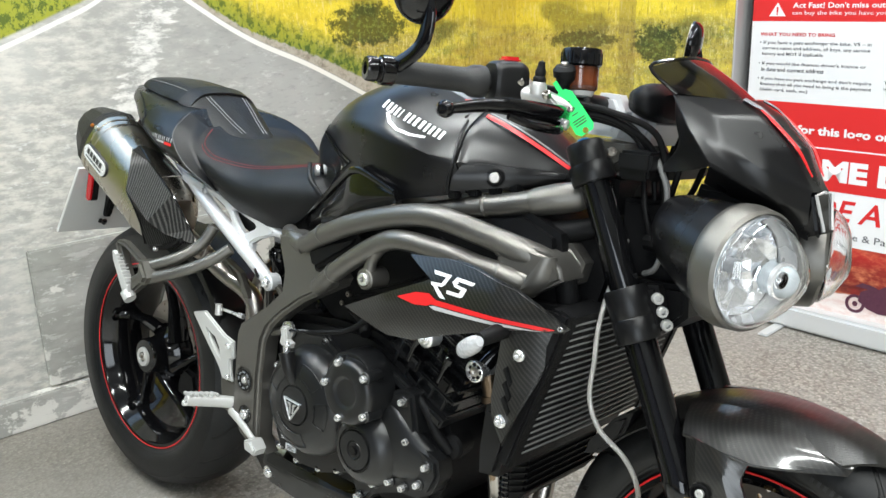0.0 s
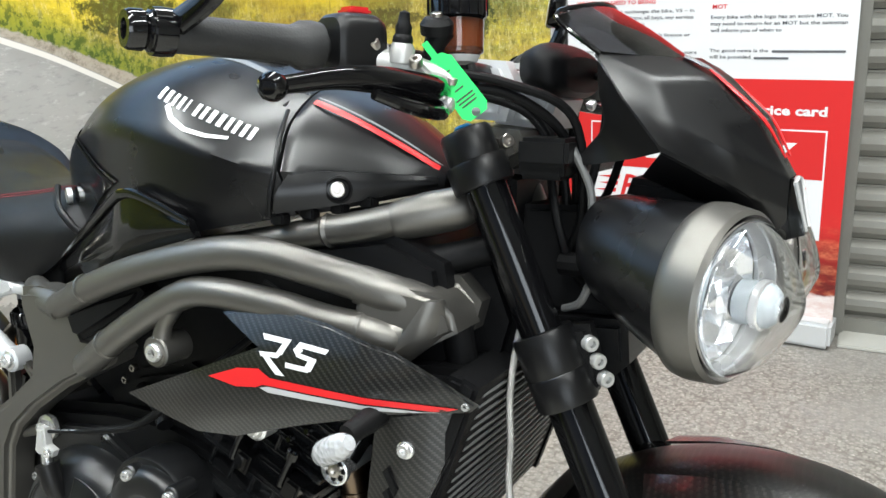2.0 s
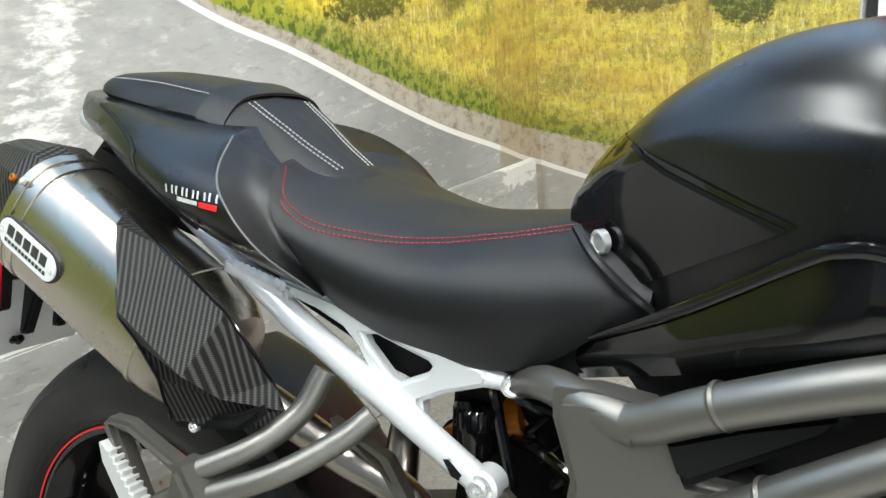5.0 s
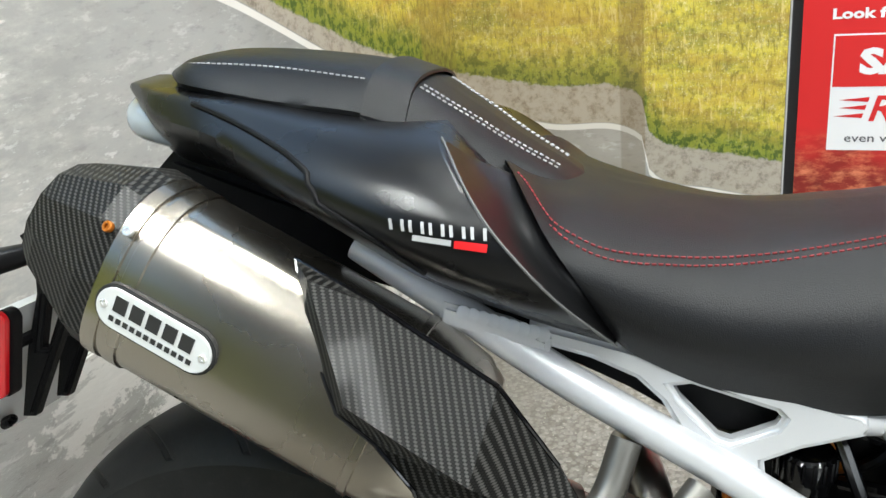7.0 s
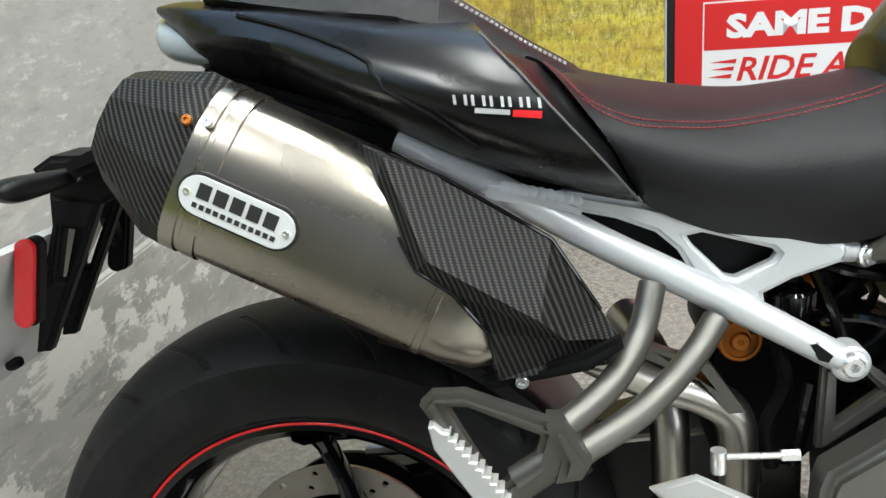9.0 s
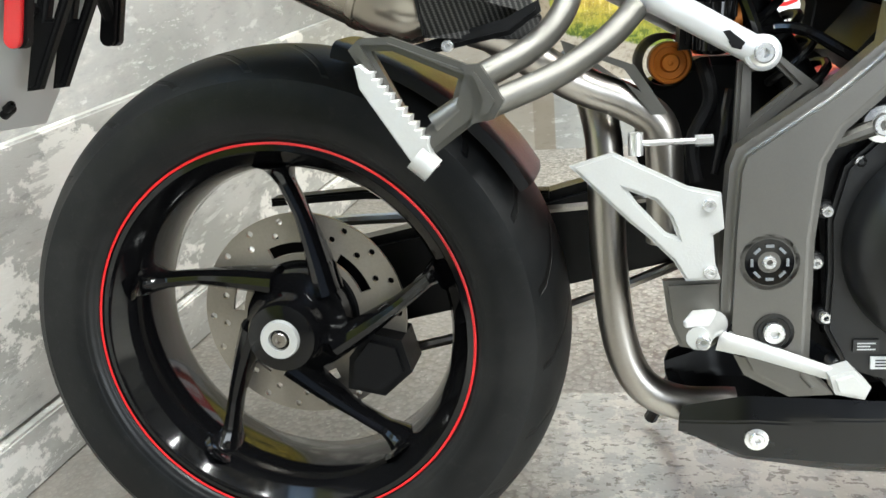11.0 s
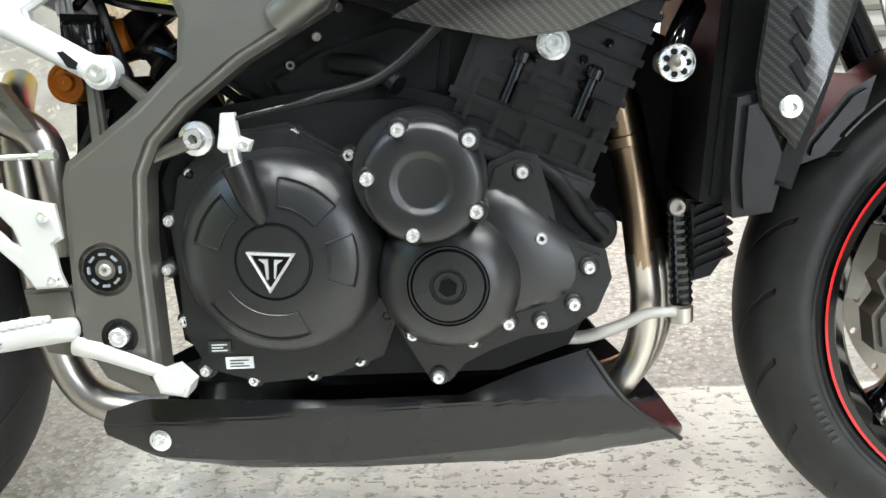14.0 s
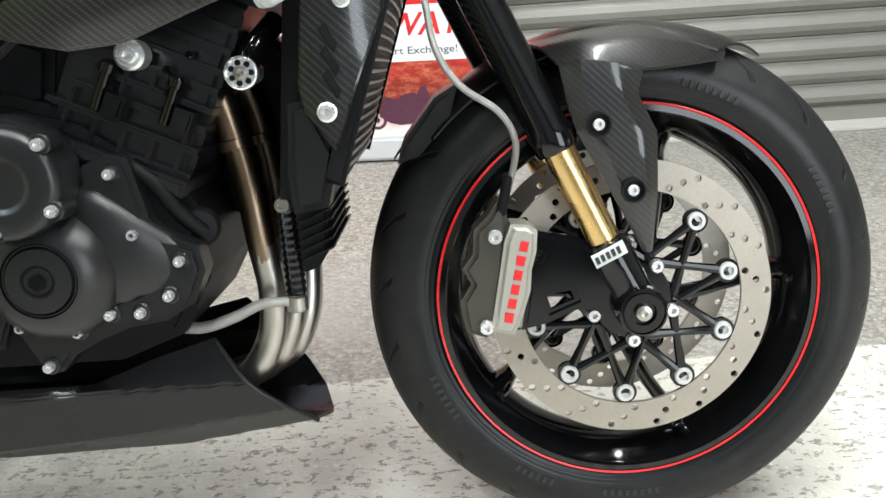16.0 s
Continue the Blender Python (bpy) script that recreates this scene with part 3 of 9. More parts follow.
def floor_material():
    """Worn concrete: aggregate showing, pale paint that peels in flakes."""
    m, N, L, p = shader("worn_concrete")
    k = Net(N, L)
    co = N.new("ShaderNodeTexCoord").outputs["Object"]
    sep = N.new("ShaderNodeSeparateXYZ")
    L.new(co, sep.inputs[0])
    x, y = sep.outputs[0], sep.outputs[1]
    vor = N.new("ShaderNodeTexVoronoi")
    vor.inputs["Scale"].default_value = 110
    L.new(co, vor.inputs["Vector"])
    stones = vor.outputs["Distance"]
    sepc = N.new("ShaderNodeSeparateColor")
    L.new(vor.outputs["Color"], sepc.inputs[0])
    con = k.mix((0.195, 0.182, 0.16), (0.365, 0.343, 0.308), sepc.outputs[0])
    con = k.mix(con, (0.12, 0.105, 0.09), k.op("MULTIPLY", k.step(stones, 0.5, 0.8), 0.7))
    con = k.mix(con, (0.58, 0.545, 0.48), k.op("MULTIPLY", k.step(k.noise(co, 95, 2, 0.6), 0.62, 0.68), 0.75))
    con = k.mix(con, (0.30, 0.28, 0.26), k.op("MULTIPLY", k.step(k.noise(co, 2.3, 5), 0.4, 0.65), 0.6))
    con = k.mix(con, (0.10, 0.095, 0.09), k.op("MULTIPLY", k.step(k.noise(co, 7, 6, 0.7), 0.58, 0.75), 0.4))
    # the concrete turns darker, with a ragged limit, towards the side wall
    con = k.mix(con, (0.13, 0.12, 0.10), k.op("MULTIPLY", k.op("SUBTRACT", 1.0, k.step(k.op("ADD", x, k.op("MULTIPLY", k.op("SUBTRACT", k.noise(co, 3.0, 6, 0.65), 0.5), 0.5)), -0.15, 0.35)), 0.65))
    # pale paint in front of the line y = 0.386
    flake = k.noise(co, 11, 8, 0.72)
    edge = k.op("ADD", y, k.op("MULTIPLY", k.op("SUBTRACT", flake, 0.5), 0.03))
    zone = k.op("SUBTRACT", 1.0, k.step(edge, 0.378, 0.386))
    zone = k.op("MULTIPLY", zone, k.step(x, 0.22, 0.34))
    pits = k.noise(co, 52, 3, 0.6)
    hold = k.op("SUBTRACT", 1.0, k.op("MULTIPLY", k.step(pits, 0.585, 0.615), 0.9))
    curls = k.noise(k.mapping(co, (1.0, 2.4, 1.0)), 34, 4, 0.7)
    paint = k.mix((0.60, 0.58, 0.52), (0.47, 0.45, 0.40), k.step(k.noise(co, 5, 6), 0.4, 0.7))
    paint = k.mix(paint, (0.16, 0.145, 0.12), k.op("MULTIPLY", k.step(curls, 0.575, 0.61), 0.8))
    paint = k.mix(paint, (0.72, 0.70, 0.66), k.op("MULTIPLY", k.step(k.noise(co, 90, 2), 0.62, 0.70), 0.6))
    # towards the rear wheel the paint is grey and comes away in large flakes
    rear = k.op("SUBTRACT", 1.0, k.step(x, 0.55, 0.95))
    torn = k.op("MULTIPLY", rear, k.step(k.noise(co, 16, 8, 0.75), 0.47, 0.51))
    paint = k.mix(paint, (0.30, 0.31, 0.305), k.op("MULTIPLY", torn, 0.5))
    colour = k.mix(con, paint, k.op("MULTIPLY", zone, hold))
    L.new(colour, p.inputs["Base Color"])
    p.inputs["Roughness"].default_value = 0.5
    bp = N.new("ShaderNodeBump")
    bp.inputs["Strength"].default_value, bp.inputs["Distance"].default_value = 0.4, 0.003
    L.new(k.op("ADD", stones, pits), bp.inputs["Height"])
    L.new(bp.outputs[0], p.inputs["Normal"])
    return m


mural_material()
floor_material()
material("plaster", (0.50, 0.49, 0.45), 0.7, stain=0.5, stain_scale=4, grain=0.3, grain_scale=60, bump=0.4, bump_scale=40, second=(0.36, 0.35, 0.32))
material("dark_plaster", (0.15, 0.15, 0.15), 0.75, stain=0.5, stain_scale=4, grain=0.3, grain_scale=60, bump=0.4, bump_scale=40, second=(0.11, 0.11, 0.11))


def board_material():
    """Grey brush paint on rough boards: long pale strokes over a duller coat."""
    m, N, L, p = shader("painted_board")
    k = Net(N, L)
    co = N.new("ShaderNodeTexCoord").outputs["Object"]
    coat = k.noise(k.mapping(co, (1.0, 1.0, 2.2)), 5, 6, 0.6)
    stroke = k.noise(k.mapping(co, (1.0, 1.3, 6.0)), 7, 7, 0.72)
    fleck = k.noise(k.mapping(co, (1.0, 1.0, 3.0)), 45, 3, 0.6)
    tint = k.mix((0.29, 0.29, 0.265), (0.385, 0.38, 0.355), k.step(coat, 0.38, 0.62))
    tint = k.mix(tint, (0.56, 0.555, 0.53), k.op("MULTIPLY", k.step(stroke, 0.57, 0.61), 0.55))
    tint = k.mix(tint, (0.70, 0.685, 0.64), k.op("MULTIPLY", k.step(k.noise(k.mapping(co, (1.0, 1.0, 1.4)), 4.5, 7, 0.7), 0.53, 0.56), 0.75))
    tint = k.mix(tint, (0.20, 0.20, 0.185), k.op("MULTIPLY", k.step(stroke, 0.42, 0.38), 0.45))
    tint = k.mix(tint, (0.62, 0.62, 0.60), k.op("MULTIPLY", k.step(fleck, 0.66, 0.70), 0.6))
    L.new(tint, p.inputs["Base Color"])
    p.inputs["Roughness"].default_value = 0.6
    bp = N.new("ShaderNodeBump")
    bp.inputs["Strength"].default_value, bp.inputs["Distance"].default_value = 0.4, 0.003
    L.new(k.op("ADD", stroke, coat), bp.inputs["Height"])
    L.new(bp.outputs[0], p.inputs["Normal"])


board_material()
material("ceiling_white", (0.42, 0.42, 0.42), 0.8, stain=0.3, second=(0.36, 0.36, 0.36), bump=0.1, bump_scale=60)
material("shutter_steel", (0.27, 0.265, 0.24), 0.42, metal=0.3, stain=0.5, stain_scale=6, grain=0.25, second=(0.16, 0.155, 0.135))
material("asphalt", (0.06, 0.06, 0.062), 0.8, grain=0.5, grain_scale=90, stain=0.4, stain_scale=0.6, second=(0.035, 0.035, 0.036), bump=0.4, bump_scale=80)
material("floor_mat", (0.05, 0.05, 0.052), 0.8, grain=0.5, grain_scale=300, second=(0.09, 0.09, 0.09), bump=0.5, bump_scale=500)


def structure(name, bm, mat, label, category, sharp=32):
    ob = new(name, mesh_of(name, bm, mat, sharp))
    return tagged(ob, label, category, kind="structure")


def side_x(y):
    return CORNER + SLANT * (y - BACK)


def mural_sheet(name, pts, s0, label):
    """An upright printed wall through plan points, with its length along the wall and its height as map."""
    bm = bmesh.new()
    uvl = bm.loops.layers.uv.new("UVMap")
    s, cols = s0, []
    for i, (x, y) in enumerate(pts):
        if i:
            s += math.hypot(x - pts[i - 1][0], y - pts[i - 1][1])
        cols.append((s, bm.verts.new((x, y, 0)), bm.verts.new((x, y, 2.9))))
    for a, b in zip(cols, cols[1:]):
        f = bm.faces.new((a[1], b[1], b[2], a[2]))
        for lp, q in zip(f.loops, ((a[0], 0), (b[0], 0), (b[0], 2.9), (a[0], 2.9))):
            lp[uvl].uv = q
    # thickness behind the print
    r = bmesh.ops.extrude_face_region(bm, geom=bm.faces[:])
    vs = [v for v in r["geom"] if isinstance(v, bmesh.types.BMVert)]
    bmesh.ops.translate(bm, verts=vs, vec=(-0.12, 0.12, 0))
    return structure(name, bm, "mural_print", label, "wall")


y_end = -3.4
length = (BACK - y_end) * math.hypot(1, SLANT)
mural_sheet("wall_west", [(side_x(y_end), y_end), (side_x(-1.0), -1.0), (CORNER, BACK)], -length, "wall papered with a printed road and dry grass")
mural_sheet("wall_north", [(CORNER, BACK), (0.605, BACK)], 0.0, "wall papered with a printed yellow grass field")

bm = bmesh.new()
box(bm, -1.6, 6.0, -3.6, 2.4, -0.12, 0.0)
structure("floor", bm, "worn_concrete", "worn concrete floor with flaking pale paint", "floor")
bm = bmesh.new()
box(bm, -1.6, 6.0, -3.6, 2.4, 2.9, 3.02)
structure("ceiling", bm, "ceiling_white", "plain grey-white ceiling", "ceiling")

# lower board and skirting on the side wall
ux, uy = Vector((SLANT, 1, 0)).normalized(), None
for nm, ya, yb, za, zb, out, mat, lab in (
        ("panel_west", -0.045, 1.76, 0.10, 0.50, 0.022, "painted_board", "grey painted low board on the wall"),
        ("baseboard", -3.3, 1.77, 0.0, 0.095, 0.036, "painted_board", "grey painted skirting along the wall")):
    bm = bmesh.new()
    for y, z in ((ya, za), (yb, za), (yb, zb), (ya, zb)):
        bm.verts.new((side_x(y) + 0.001, y, z))
    bm.faces.new(bm.verts[:])
    r = bmesh.ops.extrude_face_region(bm, geom=bm.faces[:])
    bmesh.ops.translate(bm, verts=[v for v in r["geom"] if isinstance(v, bmesh.types.BMVert)], vec=(out, -out * SLANT, 0))
    bmesh.ops.bevel(bm, geom=bm.edges[:], offset=0.004, segments=2, affect="EDGES")
    structure(nm, bm, mat, lab, "wall panel" if "panel" in nm else "skirting")

# roller shutter beside the printed wall, its slats one by one
shutter = tagged(new("roller_shutter"), "closed grey steel roller shutter with curved slats", "shutter", kind="structure")
SLAT_H, SX0, SX1, SY = 0.079, 1.46, 4.6, 1.925
slat = bmesh.new()
ring0, ring1 = [], []
prof = [(0.0, 0.0), (-0.004, 0.006), (-0.016, 0.018), (-0.020, 0.036), (-0.016, 0.054), (-0.004, 0.066), (0.004, 0.070), (0.004, 0.076), (0.012, 0.076), (0.012, 0.0)]
ringed(slat, [[(SX0, dy, dz) for dy, dz in prof], [(SX1, dy, dz) for dy, dz in prof]])
slat_mesh = mesh_of("slat", slat, "shutter_steel", 25)
z = 0.055
while z < 2.86:
    ob = new("slat", slat_mesh)
    ob.parent = shutter
    ob.location = (0, SY, z)
    z += SLAT_H
bm = bmesh.new()
box(bm, SX0, SX1, SY - 0.03, SY + 0.02, 0.004, 0.055, 0.004)
part("bottom_rail", bm, "shutter_steel", shutter)
bm = bmesh.new()
box(bm, SX0 - 0.05, SX0 + 0.01, SY - 0.045, SY + 0.05, 0.0, 2.9, 0.004)
part("guide_rail", bm, "shutter_steel", shutter)

# pale end board of the printed wall, beside the banner
bm = bmesh.new()
box(bm, 0.606, 0.611, BACK, BACK + 0.165, 0.0, 2.9, 0.001)
structure("trim", bm, "ceiling_white", "pale painted end board of the wall", "trim")

# black upright strip that darkens the gap behind the banner's edge
bm = bmesh.new()
box(bm, 0.612, 0.66, BACK + 0.115, BACK + 0.130, 0.0, 2.9, 0.002)
structure("trim_2", bm, "floor_mat", "black upright strip in the gap beside the wall", "trim")

# unseen walls added to close the place; the pale east ones brighten reflections
for nm, a in (("wall_north_east", (4.55, 6.0, 1.85, 2.1, 0, 2.9)), ("wall_east", (6.0, 6.15, -3.6, 2.0, 0, 2.9)),
              ("wall_south_west", (-1.2, -0.1, -3.75, -3.6, 0, 2.9)), ("wall_south_east", (4.6, 6.0, -3.75, -3.6, 0, 2.9)),
              ("lintel_south", (-0.1, 4.6, -3.75, -3.6, 2.6, 2.9)), ("wall_behind", (0.40, 4.7, 2.02, 2.14, 0, 2.9))):
    bm = bmesh.new()
    box(bm, *a)
    structure(nm, bm, "plaster" if "east" in nm else "dark_plaster", "unseen pale wall added to brighten reflections" if "east" in nm else "plain grey plastered wall", "wall")
bm = bmesh.new()
box(bm, -60, 60, -80, -3.6, -0.14, -0.03)
structure("ground", bm, "asphalt", "grey asphalt yard outside the open front", "ground")
# sill in front of the shutter and a dark rubber mat
bm = bmesh.new()
box(bm, 1.46, 4.6, 1.79, 1.90, 0.0, 0.012, 0.003)
structure("sill", bm, "plaster", "pale concrete sill under the shutter", "sill")


# ---------------------------------------------------------------- roll-up banner beside the shutter
BX0, BX1, BY = 0.0, 0.805, 0.0


def banner_material():
    """Printed cloth: white above, red below, running into a red-toned hill picture at the foot."""
    m, N, L, p = shader("banner_print")
    k = Net(N, L)
    co = N.new("ShaderNodeTexCoord").outputs["Object"]
    sep = N.new("ShaderNodeSeparateXYZ")
    L.new(co, sep.inputs[0])
    x, z = sep.outputs[0], sep.outputs[2]
    red, white = (0.58, 0.022, 0.022), (0.67, 0.67, 0.68)
    rock = k.noise(k.mapping(co, (1.0, 1.0, 2.2)), 16, 7, 0.72)
    far = k.noise(k.mapping(co, (1.0, 1.0, 2.5)), 6, 5, 0.6)
    hills = k.mix((0.22, 0.02, 0.015), (0.62, 0.20, 0.10), k.step(rock, 0.42, 0.68))
    hills = k.mix(hills, (0.10, 0.012, 0.012), k.op("MULTIPLY", k.step(far, 0.5, 0.65), 0.8))
    ground = k.mix((0.66, 0.50, 0.47), (0.74, 0.66, 0.64), k.step(rock, 0.4, 0.6))
    pic = k.mix(ground, hills, k.step(k.op("ADD", z, k.op("MULTIPLY", k.op("SUBTRACT", far, 0.5), 0.06)), 0.150, 0.158))
    lower = k.mix(pic, red, k.step(k.op("ADD", z, k.op("MULTIPLY", k.op("SUBTRACT", far, 0.5), 0.25)), 0.216, 0.388))
    body_ = k.mix(lower, white, k.op("MULTIPLY", k.step(z, 0.7515, 0.7525), k.op("SUBTRACT", 1.0, k.step(z, 1.0030, 1.0040))))
    L.new(body_, p.inputs["Base Color"])
    p.inputs["Roughness"].default_value = 0.42
    p.inputs["Specular IOR Level"].default_value = 0.35
    bp = N.new("ShaderNodeBump")
    bp.inputs["Strength"].default_value, bp.inputs["Distance"].default_value = 0.15, 0.003
    L.new(k.noise(co, 5, 3), bp.inputs["Height"])
    L.new(bp.outputs[0], p.inputs["Normal"])


banner_material()
material("banner_red", (0.58, 0.022, 0.022), 0.42, grain=0.1, second=(0.50, 0.02, 0.02), spec=0.35)
material("banner_white", (0.72, 0.72, 0.73), 0.42, grain=0.1, second=(0.76, 0.76, 0.77), spec=0.35)
material("banner_grey", (0.10, 0.10, 0.11), 0.5, grain=0.1)
material("cast_white", (0.66, 0.67, 0.68), 0.32, metal=0.3, grain=0.15, stain=0.2, second=(0.52, 0.53, 0.54))
material("purple_print", (0.06, 0.014, 0.035), 0.45, grain=0.4, grain_scale=120, second=(0.16, 0.05, 0.08))

banner = tagged(new("roll_up_banner"), "red and white printed roll-up banner on a silver base", "banner")
bm = bmesh.new()
box(bm, BX0, BX1, BY, BY + 0.002, 0.060, 2.02)
cloth = part("banner_cloth", bm, "banner_print", banner)
bm = bmesh.new()
box(bm, BX0 - 0.004, BX1 + 0.004, BY - 0.048, BY + 0.055, 0.006, 0.082, 0.010)
base_box = part("base", bm, "cast_white", banner, "silver aluminium base box")
bm = bmesh.new()
box(bm, BX0 - 0.004, BX1 + 0.004, BY - 0.012, BY + 0.012, 2.005, 2.035, 0.004)
part("top_rail", bm, "cast_white", banner)
part("pole", tube([(0.40, BY + 0.03, 0.07), (0.40, BY + 0.03, 2.01)], 0.009, 10), "cast_white", banner)
for fx in (0.190, 0.605):
    bm = bmesh.new()
    box(bm, fx - 0.018, fx + 0.018, BY - 0.155, BY + 0.085, 0.0005, 0.009, 0.003)
    part("foot", bm, "cast_white", banner)


def words(text, x0, z0, x1, z1, mat, parent, fat=0.0, slant=0.0, lift=0.0016, name="lettering"):
    """A line of print, fitted to a box on the banner."""
    cu = bpy.data.curves.new(name, "FONT")
    cu.body, cu.shear, cu.offset, cu.resolution_u = text, slant, fat, 2
    tmp = bpy.data.objects.new(name, cu)
    scene.collection.objects.link(tmp)
    dg = bpy.context.evaluated_depsgraph_get()
    me = bpy.data.meshes.new_from_object(tmp.evaluated_get(dg))
    bpy.data.objects.remove(tmp)
    bpy.data.curves.remove(cu)
    co = np.empty(len(me.vertices) * 3)
    me.vertices.foreach_get("co", co)
    co = co.reshape(-1, 3)
    lo, hi = co.min(0), co.max(0)
    out = np.empty_like(co)
    out[:, 0] = x0 + (co[:, 0] - lo[0]) / (hi[0] - lo[0]) * (x1 - x0)
    out[:, 1] = BY - lift
    out[:, 2] = z0 + (co[:, 1] - lo[1]) / (hi[1] - lo[1]) * (z1 - z0)
    me.vertices.foreach_set("co", out.ravel())
    me.materials.clear()
    me.materials.append(M(mat))
    ob = new(name, me)
    ob.parent = parent
    return ob


def patch(name, x0, x1, z0, z1, mat, lift):
    bm = bmesh.new()
    box(bm, x0, x1, BY - lift, BY - lift + 0.0006, z0, z1)
    return part(name, bm, mat, cloth)


# warning line in the red band
sign = patch("warning_triangle", 0, 0.001, 0, 0.001, "banner_white", 0.001)
sign.data.clear_geometry()
bm = bmesh.new()
vs = [bm.verts.new(q) for q in ((0.055, BY - 0.001, 1.019), (0.110, BY - 0.001, 1.019), (0.082, BY - 0.001, 1.061))]
bm.faces.new(vs)
bm.to_mesh(sign.data)
bm.free()
patch("warning_bar", 0.0792, 0.0850, 1.0304, 1.0475, "banner_red", 0.0018)
patch("warning_dot", 0.0792, 0.0850, 1.0234, 1.0277, "banner_red", 0.0018)
words("Act Fast! Don't miss out!", 0.132, 1.044, 0.416, 1.061, "banner_white", cloth, 0.02)
words("can buy the bike you have your", 0.132, 1.020, 0.430, 1.036, "banner_white", cloth)
# two columns of small print
words("WHAT YOU NEED TO BRING", 0.031, 0.958, 0.272, 0.969, "banner_red", cloth, 0.02)
words("MOT", 0.433, 0.940, 0.473, 0.952, "banner_red", cloth, 0.02)
for i, (text, a, w) in enumerate((("\u2022 If you have a part exchange: the bike, V5 \u2013 in", 0.031, 0.352), ("current name and address, all keys, any service", 0.041, 0.340), ("history and MOT if applicable", 0.041, 0.200), None or ("\u2022 If you would like finance: driver's licence or", 0.031, 0.343), ("in date and current address", 0.041, 0.206), ("\u2022 If you have no part exchange and don't require", 0.031, 0.363), ("finance then all you need to bring is the payment", 0.041, 0.354), ("(debit card, cash, etc)", 0.041, 0.160))):
    z = 0.930 - 0.0177 * i - (0.0128 if i > 2 else 0) - (0.0128 if i > 4 else 0)
    words(text, a, z, a + w, z + 0.0128, "banner_grey", cloth, 0.012)
for i, (text, w) in enumerate((("Every bike with the logo has an active MOT. You", 0.348), ("may need to return for an MOT but the salesman", 0.349), ("will inform you of when to", 0.188))):
    words(text, 0.430, 0.910 - 0.0177 * i, 0.430 + w, 0.923 - 0.0177 * i, "banner_grey", cloth, 0.012)
words("The good news is the", 0.429, 0.821, 0.587, 0.833, "banner_grey", cloth, 0.012)
words("will be provided", 0.429, 0.803, 0.541, 0.816, "banner_grey", cloth, 0.012)
for x0, x1, z in ((0.596, 0.780, 0.823), (0.550, 0.640, 0.805)):
    patch("print_bar", x0, x1, z, z + 0.006, "banner_grey", 0.0016)
# red field: the line of large print and the framed box
words("Look for this logo on the price card", 0.070, 0.647, 0.748, 0.682, "banner_white", cloth, 0.036)
patch("box_border", 0.076, 0.7524, 0.3101, 0.6173, "banner_white", 0.0012)
patch("box_red", 0.080, 0.7479, 0.4814, 0.6130, "banner_red", 0.0020)
words("SAME DAY", 0.140, 0.512, 0.678, 0.582, "banner_white", cloth, 0.052, lift=0.0026)
words("RIDE AWAY", 0.172, 0.389, 0.711, 0.458, "banner_red", cloth, 0.016, 0.25, lift=0.0022)
words("even with Finance & Part Exchange!", 0.118, 0.326, 0.685, 0.356, "banner_grey", cloth, 0.006, lift=0.0022)
# red speed lines before the slanted words
for i, (u0, z0) in enumerate(((0.098, 0.446), (0.100, 0.425), (0.088, 0.403))):
    bm = bmesh.new()
    bm.faces.new([bm.verts.new((u, BY - 0.0022, zz)) for u, zz in ((u0, z0), (0.168 - 0.006 * i, z0 - 0.005), (0.171 - 0.006 * i, z0 + 0.008))])
    part("speed_line", bm, "banner_red", cloth)
# the printed machine on the pale ground
bm = bmesh.new()
for wx in (0.416, 0.606):
    ring = [[(wx + r * math.cos(2 * math.pi * i / 24), BY - 0.0016, 0.129 + r * math.sin(2 * math.pi * i / 24)) for i in range(24)] for r in (0.031, 0.021)]
    ringed(bm, ring, caps=False)
    hubp = [bm.verts.new((wx + 0.009 * math.cos(t), BY - 0.0016, 0.129 + 0.009 * math.sin(t))) for t in [2 * math.pi * i / 10 for i in range(10)]]
    bm.faces.new(hubp)
for q in ([(0.424, 0.140), (0.430, 0.172), (0.456, 0.187), (0.484, 0.191), (0.507, 0.208), (0.538, 0.213), (0.561, 0.198), (0.577, 0.174), (0.570, 0.142), (0.541, 0.114), (0.490, 0.110), (0.456, 0.119)],
          [(0.410, 0.187), (0.433, 0.202), (0.467, 0.198), (0.484, 0.191), (0.456, 0.185)],
          [(0.549, 0.206), (0.561, 0.230), (0.577, 0.232), (0.595, 0.185), (0.618, 0.131), (0.602, 0.125), (0.577, 0.174)]):
    vs = [bm.verts.new((x, BY - 0.0018, z)) for x, z in q]
    bm.faces.new(vs)
part("printed_picture", bm, "purple_print", cloth, "dark printed picture of a motorcycle")
banner.matrix_world = pose(0.642, 1.875, 0, 0, 0, -5.7)


# ---------------------------------------------------------------- the motorcycle: leans on its stand, away from the camera
bike = tagged(new("motorcycle"), "black naked sports motorcycle with carbon panels and red pinstripes", "motorcycle")
bike.matrix_world = pose(0, 0, 0.001, -9.0, 0, 0)
RA, FA = Vector((0, 0, 0.32)), Vector((1.445, 0, 0.30))


def tyre_profile(R, w, bead):
    half = [(bead - 0.004, 0.395 * w), (bead + 0.002, 0.43 * w), (bead + 0.006, 0.455 * w), (bead + 0.020, 0.49 * w), (bead + 0.036, 0.5 * w), (R - 0.036, 0.47 * w), (R - 0.020, 0.39 * w), (R - 0.009, 0.27 * w), (R - 0.002, 0.13 * w)]
    return half + [(R, 0.0)] + [(r, -y) for r, y in reversed(half)]


